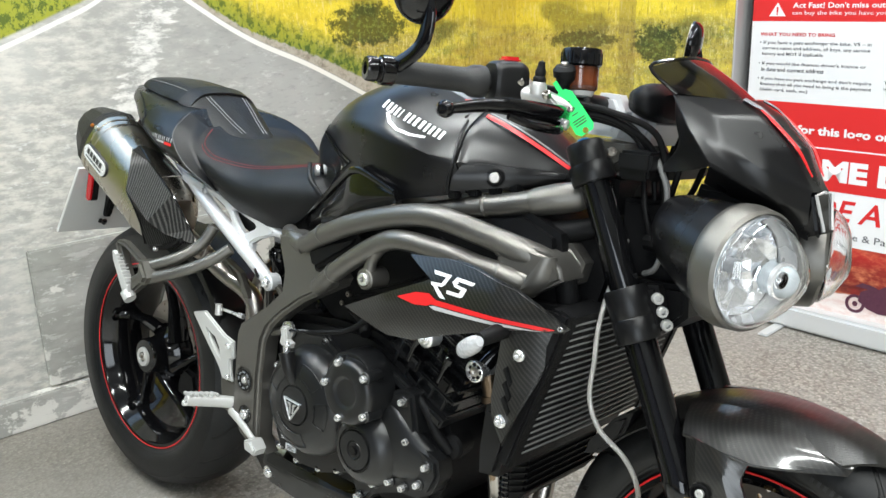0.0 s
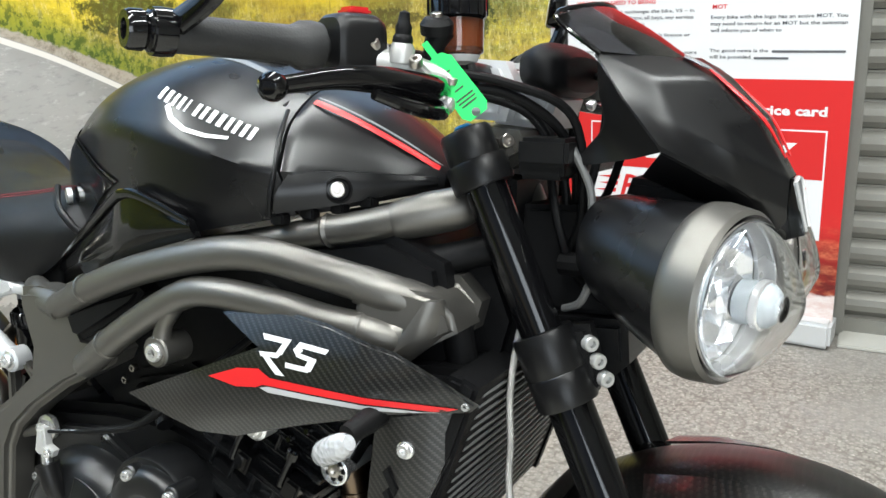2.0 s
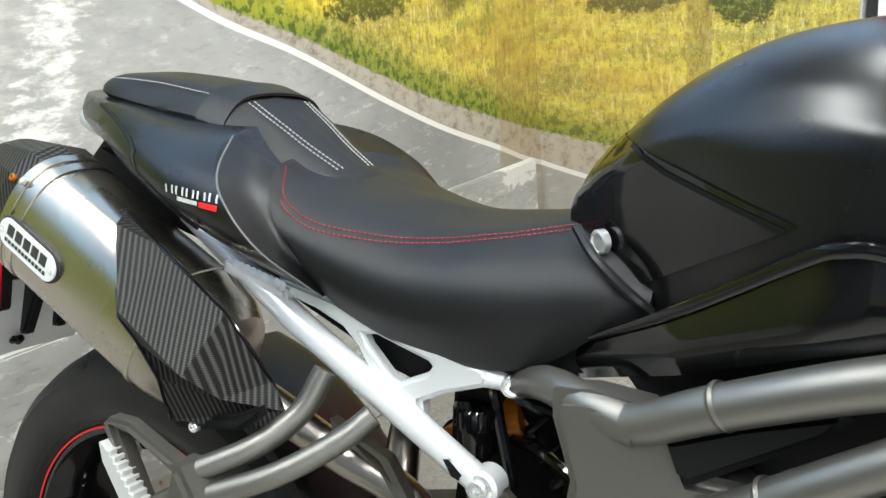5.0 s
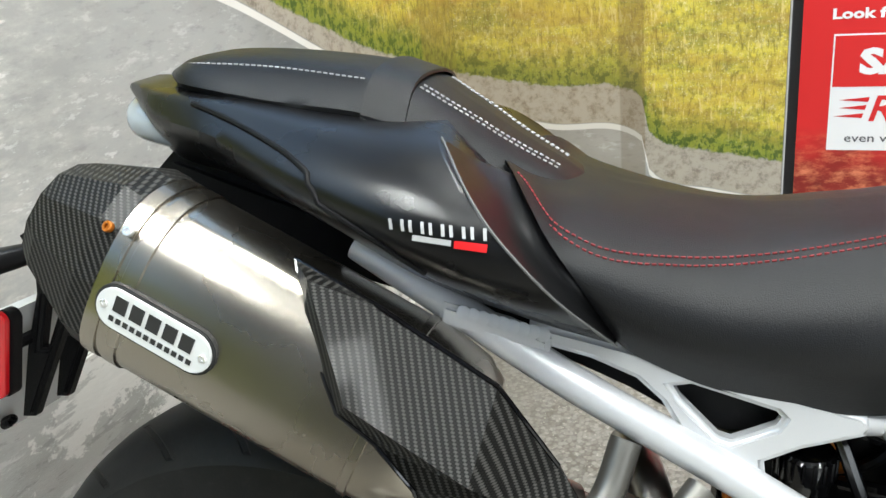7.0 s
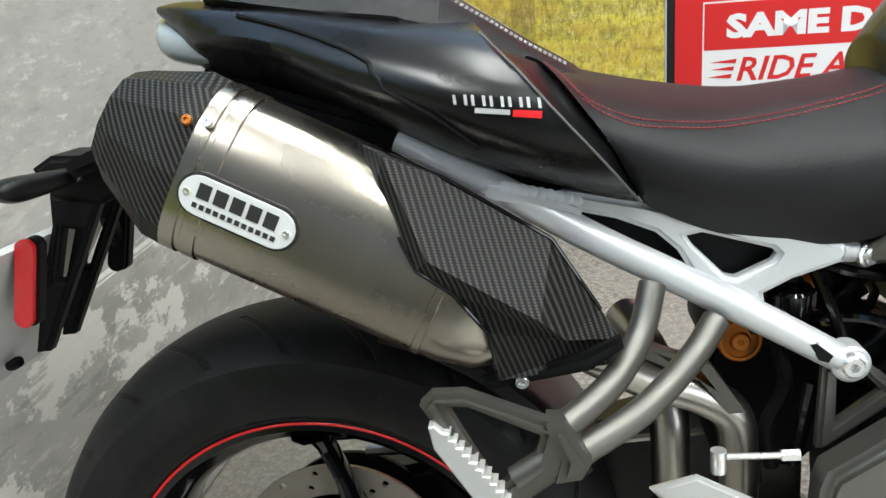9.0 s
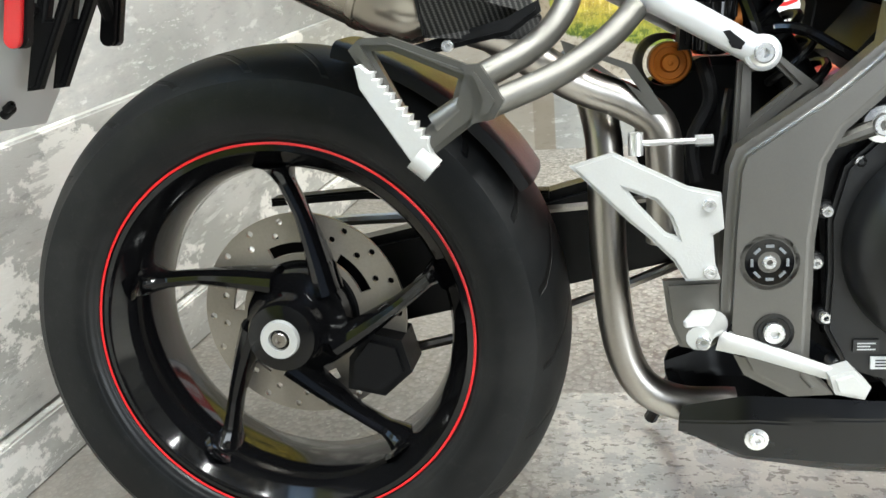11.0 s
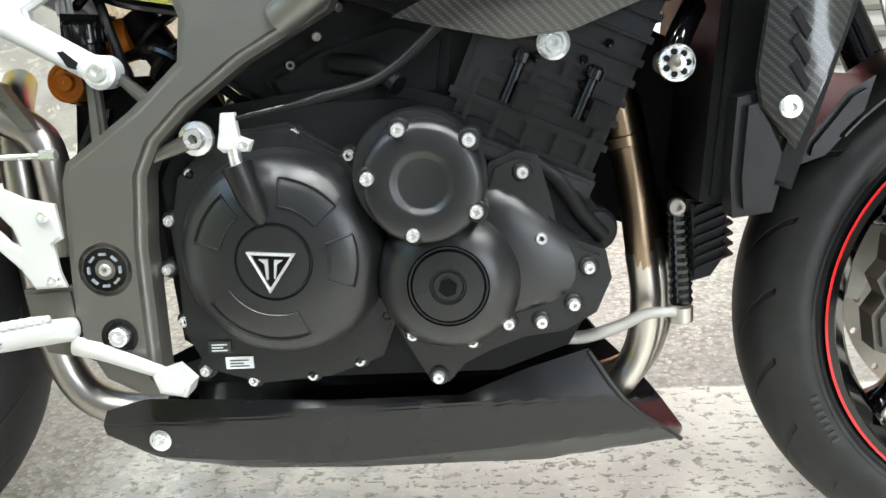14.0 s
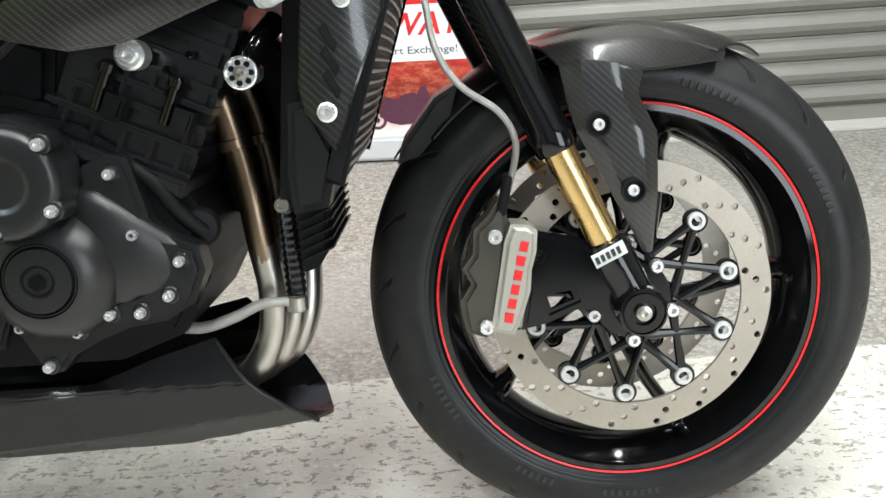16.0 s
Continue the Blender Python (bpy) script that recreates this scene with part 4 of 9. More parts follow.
def rim_profile(bead, w):
    h = w * 0.43
    return [(bead - 0.001, h), (bead - 0.002, h + 0.005), (bead - 0.010, h + 0.006), (bead - 0.013, h), (bead - 0.024, h - 0.012), (bead - 0.032, h - 0.03), (bead - 0.036, 0),
            (bead - 0.032, -h + 0.03), (bead - 0.024, -h + 0.012), (bead - 0.013, -h), (bead - 0.010, -h - 0.006), (bead - 0.002, -h - 0.005), (bead - 0.001, -h),
            (bead - 0.012, -h + 0.012), (bead - 0.02, 0), (bead - 0.012, h - 0.012)]


def spoke(c, ang, r0, r1, twist, w0, w1, y, depth):
    """A tapered spoke that leaves the hub aslant and flares into the rim."""
    bm = bmesh.new()

    base = c + Vector((r0 * math.cos(ang + twist), y, r0 * math.sin(ang + twist)))
    tip = c + Vector((r1 * math.cos(ang), y, r1 * math.sin(ang)))
    side = Vector((tip.z - base.z, 0, base.x - tip.x)).normalized() * 0.006
    tube([base, base.lerp(tip, 0.3) + side * 0.5, base.lerp(tip, 0.6) + side * 0.6, base.lerp(tip, 0.86), tip, c + (tip - c) * 1.04], [w0, w0 * 0.8, w1, w1 * 1.05, w1 * 1.9, w1 * 3.0], 12, 5, flat=depth, up=(0, 1, 0), bm=bm)
    return bm


def tyre_rubber(name, c, R, half):
    """Rubber with slanting tread grooves and a lettered ring on the sidewall."""
    m, N, L, p = shader(name)
    k = Net(N, L)
    co = N.new("ShaderNodeTexCoord").outputs["Object"]
    sep = N.new("ShaderNodeSeparateXYZ")
    L.new(co, sep.inputs[0])
    dx, dz = k.op("SUBTRACT", sep.outputs[0], c.x), k.op("SUBTRACT", sep.outputs[2], c.z)
    ang = k.op("DIVIDE", k.op("ARCTAN2", dz, dx), 2 * math.pi)
    rad = k.op("POWER", k.op("ADD", k.op("MULTIPLY", dx, dx), k.op("MULTIPLY", dz, dz)), 0.5)
    ay = k.op("DIVIDE", k.op("ABSOLUTE", sep.outputs[1]), half)
    saw = k.op("FRACT", k.op("ADD", k.op("MULTIPLY", ang, 22.0), k.op("MULTIPLY", ay, 1.1)))
    saw = k.op("ABSOLUTE", k.op("SUBTRACT", saw, 0.5))
    groove = k.op("SUBTRACT", 1.0, k.step(saw, 0.035, 0.06))
    groove = k.op("MULTIPLY", groove, k.op("MULTIPLY", k.step(ay, 0.22, 0.26), k.op("SUBTRACT", 1.0, k.step(ay, 0.84, 0.87))))
    groove = k.op("MULTIPLY", groove, k.step(rad, R - 0.036, R - 0.034))
    grain = k.noise(co, 400, 2)
    dust = k.noise(co, 12, 5, 0.65)
    base = k.mix((0.0065, 0.007, 0.0075), (0.015, 0.015, 0.015), k.op("MULTIPLY", k.step(dust, 0.42, 0.7), 0.7))
    base = k.mix(base, (0.028, 0.027, 0.026), k.op("MULTIPLY", k.step(k.noise(co, 90, 3, 0.7), 0.58, 0.7), 0.2))
    base = k.mix(base, (0.003, 0.003, 0.003), groove)
    L.new(base, p.inputs["Base Color"])
    sheen = N.new("ShaderNodeMapRange")
    k.put(sheen.inputs["Value"], rad)
    sheen.inputs["From Min"].default_value, sheen.inputs["From Max"].default_value = R - 0.050, R - 0.030
    sheen.inputs["To Min"].default_value, sheen.inputs["To Max"].default_value = 0.30, 0.54
    L.new(sheen.outputs[0], p.inputs["Roughness"])
    p.inputs["Specular IOR Level"].default_value = 0.26
    # moulded rings on the sidewall
    rings = k.op("SINE", k.op("MULTIPLY", rad, 900.0))
    wall = k.op("MULTIPLY", k.op("MULTIPLY", k.step(rad, 0.2245, 0.226), k.op("SUBTRACT", 1.0, k.step(rad, 0.236, 0.2375))), rings)
    h = k.op("ADD", k.op("MULTIPLY", grain, 0.12), k.op("ADD", k.op("MULTIPLY", wall, 0.12), k.op("MULTIPLY", groove, -1.6)))
    bp = N.new("ShaderNodeBump")
    bp.inputs["Strength"].default_value, bp.inputs["Distance"].default_value = 0.8, 0.0018
    L.new(h, bp.inputs["Height"])
    L.new(bp.outputs[0], p.inputs["Normal"])
    return name


def brake_disc(parent, c, y, R, band, n_rows, spokes, thick=0.005, hub=0.05, slots=False):
    """A drilled rotor: the band with its holes, and the carrier that floats it."""
    bm = bmesh.new()
    seg = 180
    holes = []
    outer = [(c.x + R * math.cos(2 * math.pi * i / seg), c.z + R * math.sin(2 * math.pi * i / seg)) for i in range(seg)]
    inner = [(c.x + (R - band) * math.cos(2 * math.pi * i / 96), c.z + (R - band) * math.sin(2 * math.pi * i / 96)) for i in range(96)]
    per = 18
    for g in range(per):
        for q in range(n_rows):
            a = 2 * math.pi * (g + q * 0.26) / per
            r = R - (0.009 + 0.016 * q if slots else band * (0.18 + 0.64 * q / max(n_rows - 1, 1)))
            holes.append([(c.x + r * math.cos(a) + 0.0042 * math.cos(t), c.z + r * math.sin(a) + 0.0042 * math.sin(t)) for t in [2 * math.pi * i / 8 for i in range(8)]])
    if slots:
        for g in range(6):
            a = [math.pi / 3 * g + 0.34 + 0.62 * i / 8 for i in range(9)]
            holes.append([(c.x + (R - 0.036) * math.cos(t), c.z + (R - 0.036) * math.sin(t)) for t in a] + [(c.x + (R - 0.050) * math.cos(t), c.z + (R - 0.050) * math.sin(t)) for t in reversed(a)])
    prism(outer, y - thick / 2, y + thick / 2, 0, [inner] + holes, bm)
    disc = part("brake_disc", bm, "disc_steel", parent, "drilled steel brake disc")
    return disc


# --- rear wheel
rear = part("rear_wheel", lathe(rim_profile(0.2225, 0.175), RA, (0, -1, 0), 96, closed=True), "gloss_black", bike, "gloss black five-spoke rear wheel")
part("tyre", lathe(tyre_profile(0.325, 0.19, 0.2215), RA, (0, -1, 0), 128), tyre_rubber("rear_rubber", RA, 0.325, 0.095), rear, "worn black rubber tyre")
part("rim_stripe", lathe([(0.2195, 0.0825), (0.2215, 0.0832), (0.2225, 0.0825), (0.2215, 0.0815)], RA, (0, -1, 0), 128, closed=True), "red_paint", rear, "thin red stripe")
for i in range(5):
    part("spoke", spoke(RA, radians(91 + 72 * i), 0.055, 0.190, -0.87, 0.017, 0.0095, -0.020, 1.8), "gloss_black", rear)
part("hub", lathe([(0, -0.09), (0.06, -0.09), (0.066, -0.02), (0.062, 0.03), (0.047, 0.046), (0.043, 0.060), (0.042, 0.080), (0.039, 0.086), (0.028, 0.088), (0, 0.088)], RA, (0, -1, 0), 40), "gloss_black", rear)
part("axle_ring", lathe([(0.0115, 0.086), (0.0125, 0.094), (0.0215, 0.094), (0.0228, 0.091), (0.0228, 0.082), (0.0115, 0.082)], RA, (0, -1, 0), 40, closed=True), "bright_alloy", rear, "pale alloy ring on the axle nut")
bolt(rear, RA + Vector((0, -0.088, 0)), r=0.009, h=0.006, mat="steel")
brake_disc(rear, RA, 0.004, 0.1275, 0.058, 2, 5, slots=True)
part("disc_carrier", lathe([(0.03, 0.012), (0.064, 0.008), (0.071, 0.006), (0.071, -0.004), (0.03, -0.004)], RA + Vector((0, 0.012, 0)), (0, -1, 0), 40, closed=True), "plastic_black", rear)

# --- front wheel
front = part("front_wheel", lathe(rim_profile(0.2225, 0.12), FA, (0, -1, 0), 96, closed=True), "gloss_black", bike, "gloss black front wheel")
part("tyre", lathe(tyre_profile(0.303, 0.12, 0.2215), FA, (0, -1, 0), 128), tyre_rubber("front_rubber", FA, 0.303, 0.06), front, "black rubber tyre with moulded sidewall")
part("rim_stripe", lathe([(0.2195, 0.0578), (0.2215, 0.0585), (0.2225, 0.0578), (0.2215, 0.0568)], FA, (0, -1, 0), 128, closed=True), "red_paint", front, "thin red stripe")
for i in range(5):
    part("spoke", spoke(FA, radians(74 + 72 * i), 0.036, 0.190, -0.7, 0.012, 0.0085, 0.0, 1.7), "gloss_black", front)
part("hub", lathe([(0, -0.07), (0.035, -0.07), (0.04, 0), (0.035, 0.07), (0, 0.07)], FA, (0, -1, 0), 32), "gloss_black", front)
for y in (-0.070, 0.070):
    brake_disc(front, FA, y, 0.16, 0.034, 3, 10)
# moulded marks on the front sidewall, in plain bars
bar = bmesh.new()
box(bar, -0.0022, 0.0022, -0.0006, 0.0006, -0.0042, 0.0042)
bar_mesh = mesh_of("sidewall_bar", bar, "rubber")
for g, n in ((200, 7), (236, 6), (262, 8), (20, 7), (60, 8), (110, 6)):
    for i in range(n):
        a = radians(g + i * 2.1)
        ob = new("sidewall_bar", bar_mesh)
        hang(ob, front, Matrix.Translation(FA + Vector((0.2475 * math.cos(a), -0.0600, 0.2475 * math.sin(a)))) @ Matrix.Rotation(math.pi / 2 - a, 4, "Y"))


# ---------------------------------------------------------------- frame, engine, pipes
from mathutils.bvhtree import BVHTree


def shell(sections, nx=40, nv=18, lift=0.0, both=True, smooth=True):
    """A skin along x: each section is (x, half profile of (y, z) from the low edge to the middle of the top), mirrored."""
    keys = []
    for x, prof in sections:
        keys.append([Vector((x, -y - (lift if y > 1e-4 else 0), z + lift * 0.5)) for y, z in prof])
    lines = [resample(k, nv, smooth) for k in keys]
    cols = [resample([l[j] for l in lines], nx, True) for j in range(nv)]
    rings = []
    for i in range(nx):
        half = [cols[j][i] for j in range(nv)]
        rings.append(half + [Vector((p.x, -p.y, p.z)) for p in reversed(half[:-1])])
    bm = bmesh.new()
    ringed(bm, rings, closed=True, caps=True)
    return bm


def tree_of(ob):
    return BVHTree.FromPolygons([v.co.copy() for v in ob.data.vertices], [tuple(p.vertices) for p in ob.data.polygons])


def decal(name, outlines, tree, mat, parent, lift=0.0012, label="", y_from=-0.6, fine=0.008):
    """A thin printed mark, laid on a surface seen from the side; outlines in (x, z)."""
    bm = bmesh.new()
    for outline in outlines:
        own = bmesh.new()
        vs = [own.verts.new((x, y_from, z)) for x, z in outline]
        own.faces.new(vs)
        bmesh.ops.triangulate(own, faces=own.faces[:])
        for _ in range(4):
            long_edges = [e for e in own.edges if e.calc_length() > fine]
            if not long_edges:
                break
            bmesh.ops.subdivide_edges(own, edges=long_edges, cuts=1)
            bmesh.ops.triangulate(own, faces=[f for f in own.faces if len(f.verts) > 3])
        for v in own.verts:
            hit = tree.ray_cast(v.co, Vector((0, 1, 0)))
            if hit[0] is not None:
                v.co = hit[0] + hit[1].normalized() * math.copysign(lift, -hit[1].y)
            else:
                near = tree.find_nearest(Vector((v.co.x, -0.12, v.co.z)))
                v.co = near[0] + Vector((0, -lift, 0))
        join(bm, own)
    return part(name, bm, mat, parent, label, 60)


def stripe(points, width):
    """A band of the given width (one, or one at each end) along (x, z) points, as an outline."""
    P = [Vector((x, z)) for x, z in points]
    w = (width, width) if isinstance(width, float) else width
    a, b = [], []
    for i, p in enumerate(P):
        d = (P[min(i + 1, len(P) - 1)] - P[max(i - 1, 0)]).normalized()
        n = Vector((-d.y, d.x)) * ((w[0] + (w[1] - w[0]) * i / (len(P) - 1)) / 2)
        a.append(tuple(p + n))
        b.append(tuple(p - n))
    return a + b[::-1]


def facets(corners, faces, thick, inward):
    """A folded plate: flat faces between named corners, with thickness."""
    bm = bmesh.new()
    at = {key: bm.verts.new(co) for key, co in corners.items()}
    for f in faces:
        bm.faces.new([at[c] for c in f])
    bmesh.ops.triangulate(bm, faces=[f for f in bm.faces if len(f.verts) > 4])
    r = bmesh.ops.extrude_face_region(bm, geom=bm.faces[:])
    bmesh.ops.translate(bm, verts=[v for v in r["geom"] if isinstance(v, bmesh.types.BMVert)], vec=Vector(inward) * thick)
    return bm


def mirrored(points):
    return [(x, -y, z) for x, y, z in points]


# --- frame rails on both sides, head casting, pivot plates
frame_part = part("frame", tube([(0.600, -0.152, 0.708), (0.655, -0.168, 0.706), (0.715, -0.182, 0.733), (0.805, -0.192, 0.768), (0.90, -0.192, 0.794), (0.97, -0.188, 0.802), (1.045, -0.176, 0.789), (1.13, -0.150, 0.766)],
                  [0.012, 0.0165, 0.017, 0.0175, 0.0178, 0.0180, 0.0182, 0.0182], 18, 6), "frame_grey", bike, "grey satin twin-tube alloy frame")
part("rail", tube([(0.70, -0.172, 0.640), (0.740, -0.186, 0.665), (0.786, -0.194, 0.697), (0.866, -0.198, 0.745), (0.917, -0.198, 0.759), (1.001, -0.192, 0.753), (1.059, -0.182, 0.741), (1.125, -0.16, 0.732)],
                  [0.0165, 0.0165, 0.016, 0.016, 0.016, 0.016, 0.0165, 0.017], 18, 5), "frame_grey", frame_part)
for s in (-1, 1):
    part("top_rail", tube([(0.86, s * 0.15, 0.790), (0.94, s * 0.14, 0.806), (1.0, s * 0.13, 0.819), (1.05, s * 0.124, 0.828), (1.10, s * 0.112, 0.840), (1.16, s * 0.075, 0.858)], [0.014, 0.0148, 0.0155, 0.0165, 0.0175, 0.0175], 20, 5), "frame_grey", frame_part)
    part("rail_boss", tube([(1.088, s * 0.116, 0.836), (1.096, s * 0.113, 0.838), (1.122, s * 0.101, 0.845), (1.148, s * 0.086, 0.851), (1.162, s * 0.074, 0.854)], [0.0185, 0.0205, 0.0225, 0.0215, 0.015], 22, 5), "frame_grey", frame_part)
    part("weld_ring", lathe([(0.0165, -0.004), (0.0188, 0.0), (0.0165, 0.004), (0.012, 0)], (1.018, s * 0.1275, 0.822), (0.95, s * -0.03, 0.19), 20, closed=True), "frame_grey", frame_part)
for f in ((1.085, -0.166, 0.778), (1.085, -0.176, 0.737)):
    part("weld_ring", lathe([(0.0185, -0.004), (0.0200, 0.0), (0.0185, 0.004), (0.014, 0)], f, (0.92, 0.30, -0.2), 22, closed=True), "frame_grey", frame_part)
for f, d in (((0.722, -0.183, 0.737), (0.85, -0.2, 0.46)), ((0.758, -0.189, 0.678), (0.8, -0.2, 0.55))):
    part("weld_ring", lathe([(0.0175, -0.003), (0.0187, 0.0), (0.0175, 0.003), (0.013, 0)], f, d, 22, closed=True), "frame_grey", frame_part)
part("rail_far", tube(mirrored([(0.655, -0.168, 0.700), (0.715, -0.182, 0.733), (0.805, -0.192, 0.768), (0.90, -0.192, 0.794), (0.97, -0.188, 0.802), (1.045, -0.176, 0.789), (1.13, -0.150, 0.766)]), 0.0175, 14, 4), "frame_grey", frame_part)
part("rail_far", tube(mirrored([(0.70, -0.172, 0.640), (0.786, -0.194, 0.697), (0.866, -0.198, 0.745), (0.95, -0.198, 0.759), (1.059, -0.182, 0.741), (1.125, -0.16, 0.732)]), 0.016, 14, 4), "frame_grey", frame_part)
HEAD = [(1.103, 0.785), (1.160, 0.786), (1.184, 0.762), (1.176, 0.732), (1.134, 0.708), (1.092, 0.722)]
part("head_casting", prism(HEAD, -0.120, 0.120, 0.012, seg=3), "frame_grey", frame_part)
for s in (-1, 1):
    part("casting_lobe", tube([(1.080, s * 0.169, 0.780), (1.110, s * 0.160, 0.771), (1.138, s * 0.146, 0.762), (1.158, s * 0.128, 0.756)], [0.0195, 0.0205, 0.0195, 0.013], 20, 6), "frame_grey", frame_part)
    part("casting_lobe", tube([(1.080, s * 0.178, 0.738), (1.100, s * 0.174, 0.733), (1.116, s * 0.166, 0.728), (1.130, s * 0.150, 0.724)], [0.0175, 0.0185, 0.0175, 0.010], 20, 6), "frame_grey", frame_part)
def bulged_node(outline):
    """A thick casting cut to an outline, swept inwards towards the steering head."""
    bm = prism(outline, -0.183, -0.120, 0.010, seg=3)
    for v in bm.verts:
        v.co.y += max(0.0, v.co.x - 1.08) * 0.22
    return bm


NODE = [(1.085, 0.787), (1.122, 0.783), (1.159, 0.774), (1.176, 0.759), (1.181, 0.741), (1.130, 0.711), (1.112, 0.711), (1.092, 0.725), (1.080, 0.748)]
part("casting_node", bulged_node(NODE), "frame_grey", frame_part, "", 40)
RIDGE = dict(a=(1.119, -0.180, 0.716), b=(1.152, -0.170, 0.771), c=(1.166, -0.166, 0.772), d=(1.173, -0.156, 0.742), e=(1.135, -0.166, 0.709), f=(1.146, -0.180, 0.734))
part("casting_ridge", facets(RIDGE, ("abf", "bcf", "cdf", "def", "eaf"), 0.012, (0, 1, 0)), "frame_grey", frame_part, "", 60)
PIVOT = [(0.489, 0.307), (0.466, 0.354), (0.470, 0.448), (0.474, 0.506), (0.480, 0.523), (0.555, 0.572), (0.600, 0.610), (0.606, 0.650), (0.590, 0.700), (0.590, 0.722), (0.620, 0.726), (0.664, 0.722), (0.692, 0.705), (0.704, 0.678),
         (0.735, 0.678), (0.752, 0.662), (0.743, 0.646), (0.661, 0.604), (0.606, 0.566), (0.572, 0.535), (0.557, 0.506), (0.549, 0.438), (0.548, 0.378), (0.547, 0.312), (0.570, 0.287), (0.53, 0.285)]
part("pivot_plate", prism(PIVOT, -0.178, -0.130, 0.015, seg=5), "frame_grey", frame_part, "", 75)
part("pivot_plate", prism(PIVOT, 0.132, 0.176, 0.010), "frame_grey", frame_part)
part("pivot_ring", lathe([(0.0215, 0.0), (0.0225, 0.004), (0.0265, 0.004), (0.0275, 0.0)], (0.508, -0.174, 0.420), (0, -1, 0), 36, closed=True), "bracket_grey", frame_part)
cap = part("pivot_cap", lathe([(0.0225, -0.002), (0.0215, 0.005), (0.010, 0.004), (0.009, 0.001), (0, 0.001)], (0.508, -0.174, 0.420), (0, -1, 0), 36), "gloss_black", frame_part, "gloss black pivot cap")
bolt(cap, (0.508, -0.176, 0.420), r=0.0062, h=0.005)
for i in range(8):
    a = 2 * math.pi * i / 8
    bm = bmesh.new()
    box(bm, -0.0035, 0.0035, -0.001, 0.001, -0.0012, 0.0012)
    ob = part("slot", bm, "flash_grey", cap)
    ob.matrix_basis = Matrix.Translation((0.508 + 0.0155 * math.cos(a), -0.1798, 0.420 + 0.0155 * math.sin(a))) @ Matrix.Rotation(-a + math.pi / 2, 4, "Y")
part("bolt_cup", lathe([(0.019, 0.0005), (0.0185, 0.003), (0.0165, 0.001), (0.0155, -0.006), (0, -0.007)], (0.489, -0.175, 0.347), (0, -1, 0), 30), "plastic_black", frame_part)
well = part("bolt_well", lathe([(0.0185, -0.002), (0.0180, 0.0015), (0.0150, 0.0012), (0.0140, 0.0002), (0, 0.0002)], (0.513, -0.178, 0.353), (0, -1, 0), 28), "gloss_black", frame_part, "black ring under a lower pivot bolt")
bolt(well, (0.513, -0.179, 0.353), r=0.0095, h=0.006, mat="chrome")
bolt(frame_part, (0.844, -0.203, 0.685), r=0.0105, h=0.008, flange=0.0145, mat="chrome")
part("bolt_boss", lathe([(0.0175, -0.03), (0.0175, 0.008), (0.0155, 0.010), (0, 0.010)], (0.844, -0.196, 0.685), (0, -1, 0), 28), "frame_grey", frame_part)
part("boss_arm", tube([(0.844, -0.195, 0.690), (0.850, -0.196, 0.715), (0.868, -0.197, 0.742)], [0.012, 0.009, 0.012], 12, 4), "frame_grey", frame_part)
part("engine_mount", tube([(0.52, -0.158, 0.505), (0.56, -0.158, 0.522), (0.605, -0.156, 0.538)], [0.006, 0.006, 0.009], 10, 3), "bracket_grey", frame_part)
bolt(frame_part, (0.605, -0.157, 0.538), r=0.0105, h=0.010, flange=0.0165)
part("rail_lug", tube([(0.528, -0.100, 0.696), (0.570, -0.132, 0.712), (0.615, -0.158, 0.710), (0.662, -0.169, 0.703)], [0.012, 0.0155, 0.017, 0.0165], 16, 5), "frame_grey", frame_part)
part("frame_web", prism([(0.488, 0.598), (0.520, 0.606), (0.560, 0.572), (0.545, 0.560), (0.492, 0.520), (0.484, 0.520)], -0.124, -0.108, 0.004, [[(0.500, 0.588), (0.522, 0.592), (0.538, 0.575), (0.500, 0.545)]]), "frame_grey", frame_part)
# dark hollow between the rails: airbox, ducts and the covers by the head
bm = prism([(0.66, 0.69), (0.70, 0.72), (0.82, 0.768), (0.93, 0.792), (1.0, 0.81), (1.09, 0.825), (1.15, 0.80), (1.17, 0.70), (1.08, 0.66), (0.95, 0.70), (0.80, 0.64)], -0.135, 0.135, 0.01)
part("airbox", bm, "plastic_black", bike, "black plastic airbox between the frame rails")
part("air_duct", tube([(1.010, -0.120, 0.795), (1.075, -0.115, 0.792), (1.130, -0.100, 0.798), (1.185, -0.080, 0.812)], [0.010, 0.014, 0.016, 0.016], 20, 4), "plastic_black", bike)
part("rail_insert", prism([(0.677, 0.703), (0.735, 0.727), (0.795, 0.7465), (0.804, 0.741), (0.789, 0.724), (0.703, 0.6725), (0.688, 0.675)], -0.184, -0.145, 0.007, seg=3), "plastic_black", bike, "black rubber insert between the frame rails", 50)

# --- engine
# case darker than its covers: the shade of the gaps is in its colour
engine = part("engine", prism([(0.545, 0.50), (0.58, 0.56), (0.70, 0.575), (0.80, 0.575), (0.88, 0.55), (0.95, 0.50), (0.985, 0.44), (0.985, 0.37), (0.95, 0.31), (0.88, 0.285), (0.62, 0.285), (0.555, 0.33)], -0.136, 0.14, 0.012), "plastic_black", bike, "black three-cylinder engine with bolted covers")
CL = (0.678, -0.145, 0.424)
clutch = part("clutch_cover", lathe([(0.102, 0.0), (0.101, 0.012), (0.096, 0.026), (0.086, 0.040), (0.068, 0.048), (0.045, 0.0515), (0.037, 0.0520), (0.0355, 0.0495), (0.0345, 0.0495), (0.0335, 0.0535), (0.015, 0.0545), (0, 0.0545)], CL, (0, -1, 0), 72), "engine_black", engine, "black domed clutch cover")
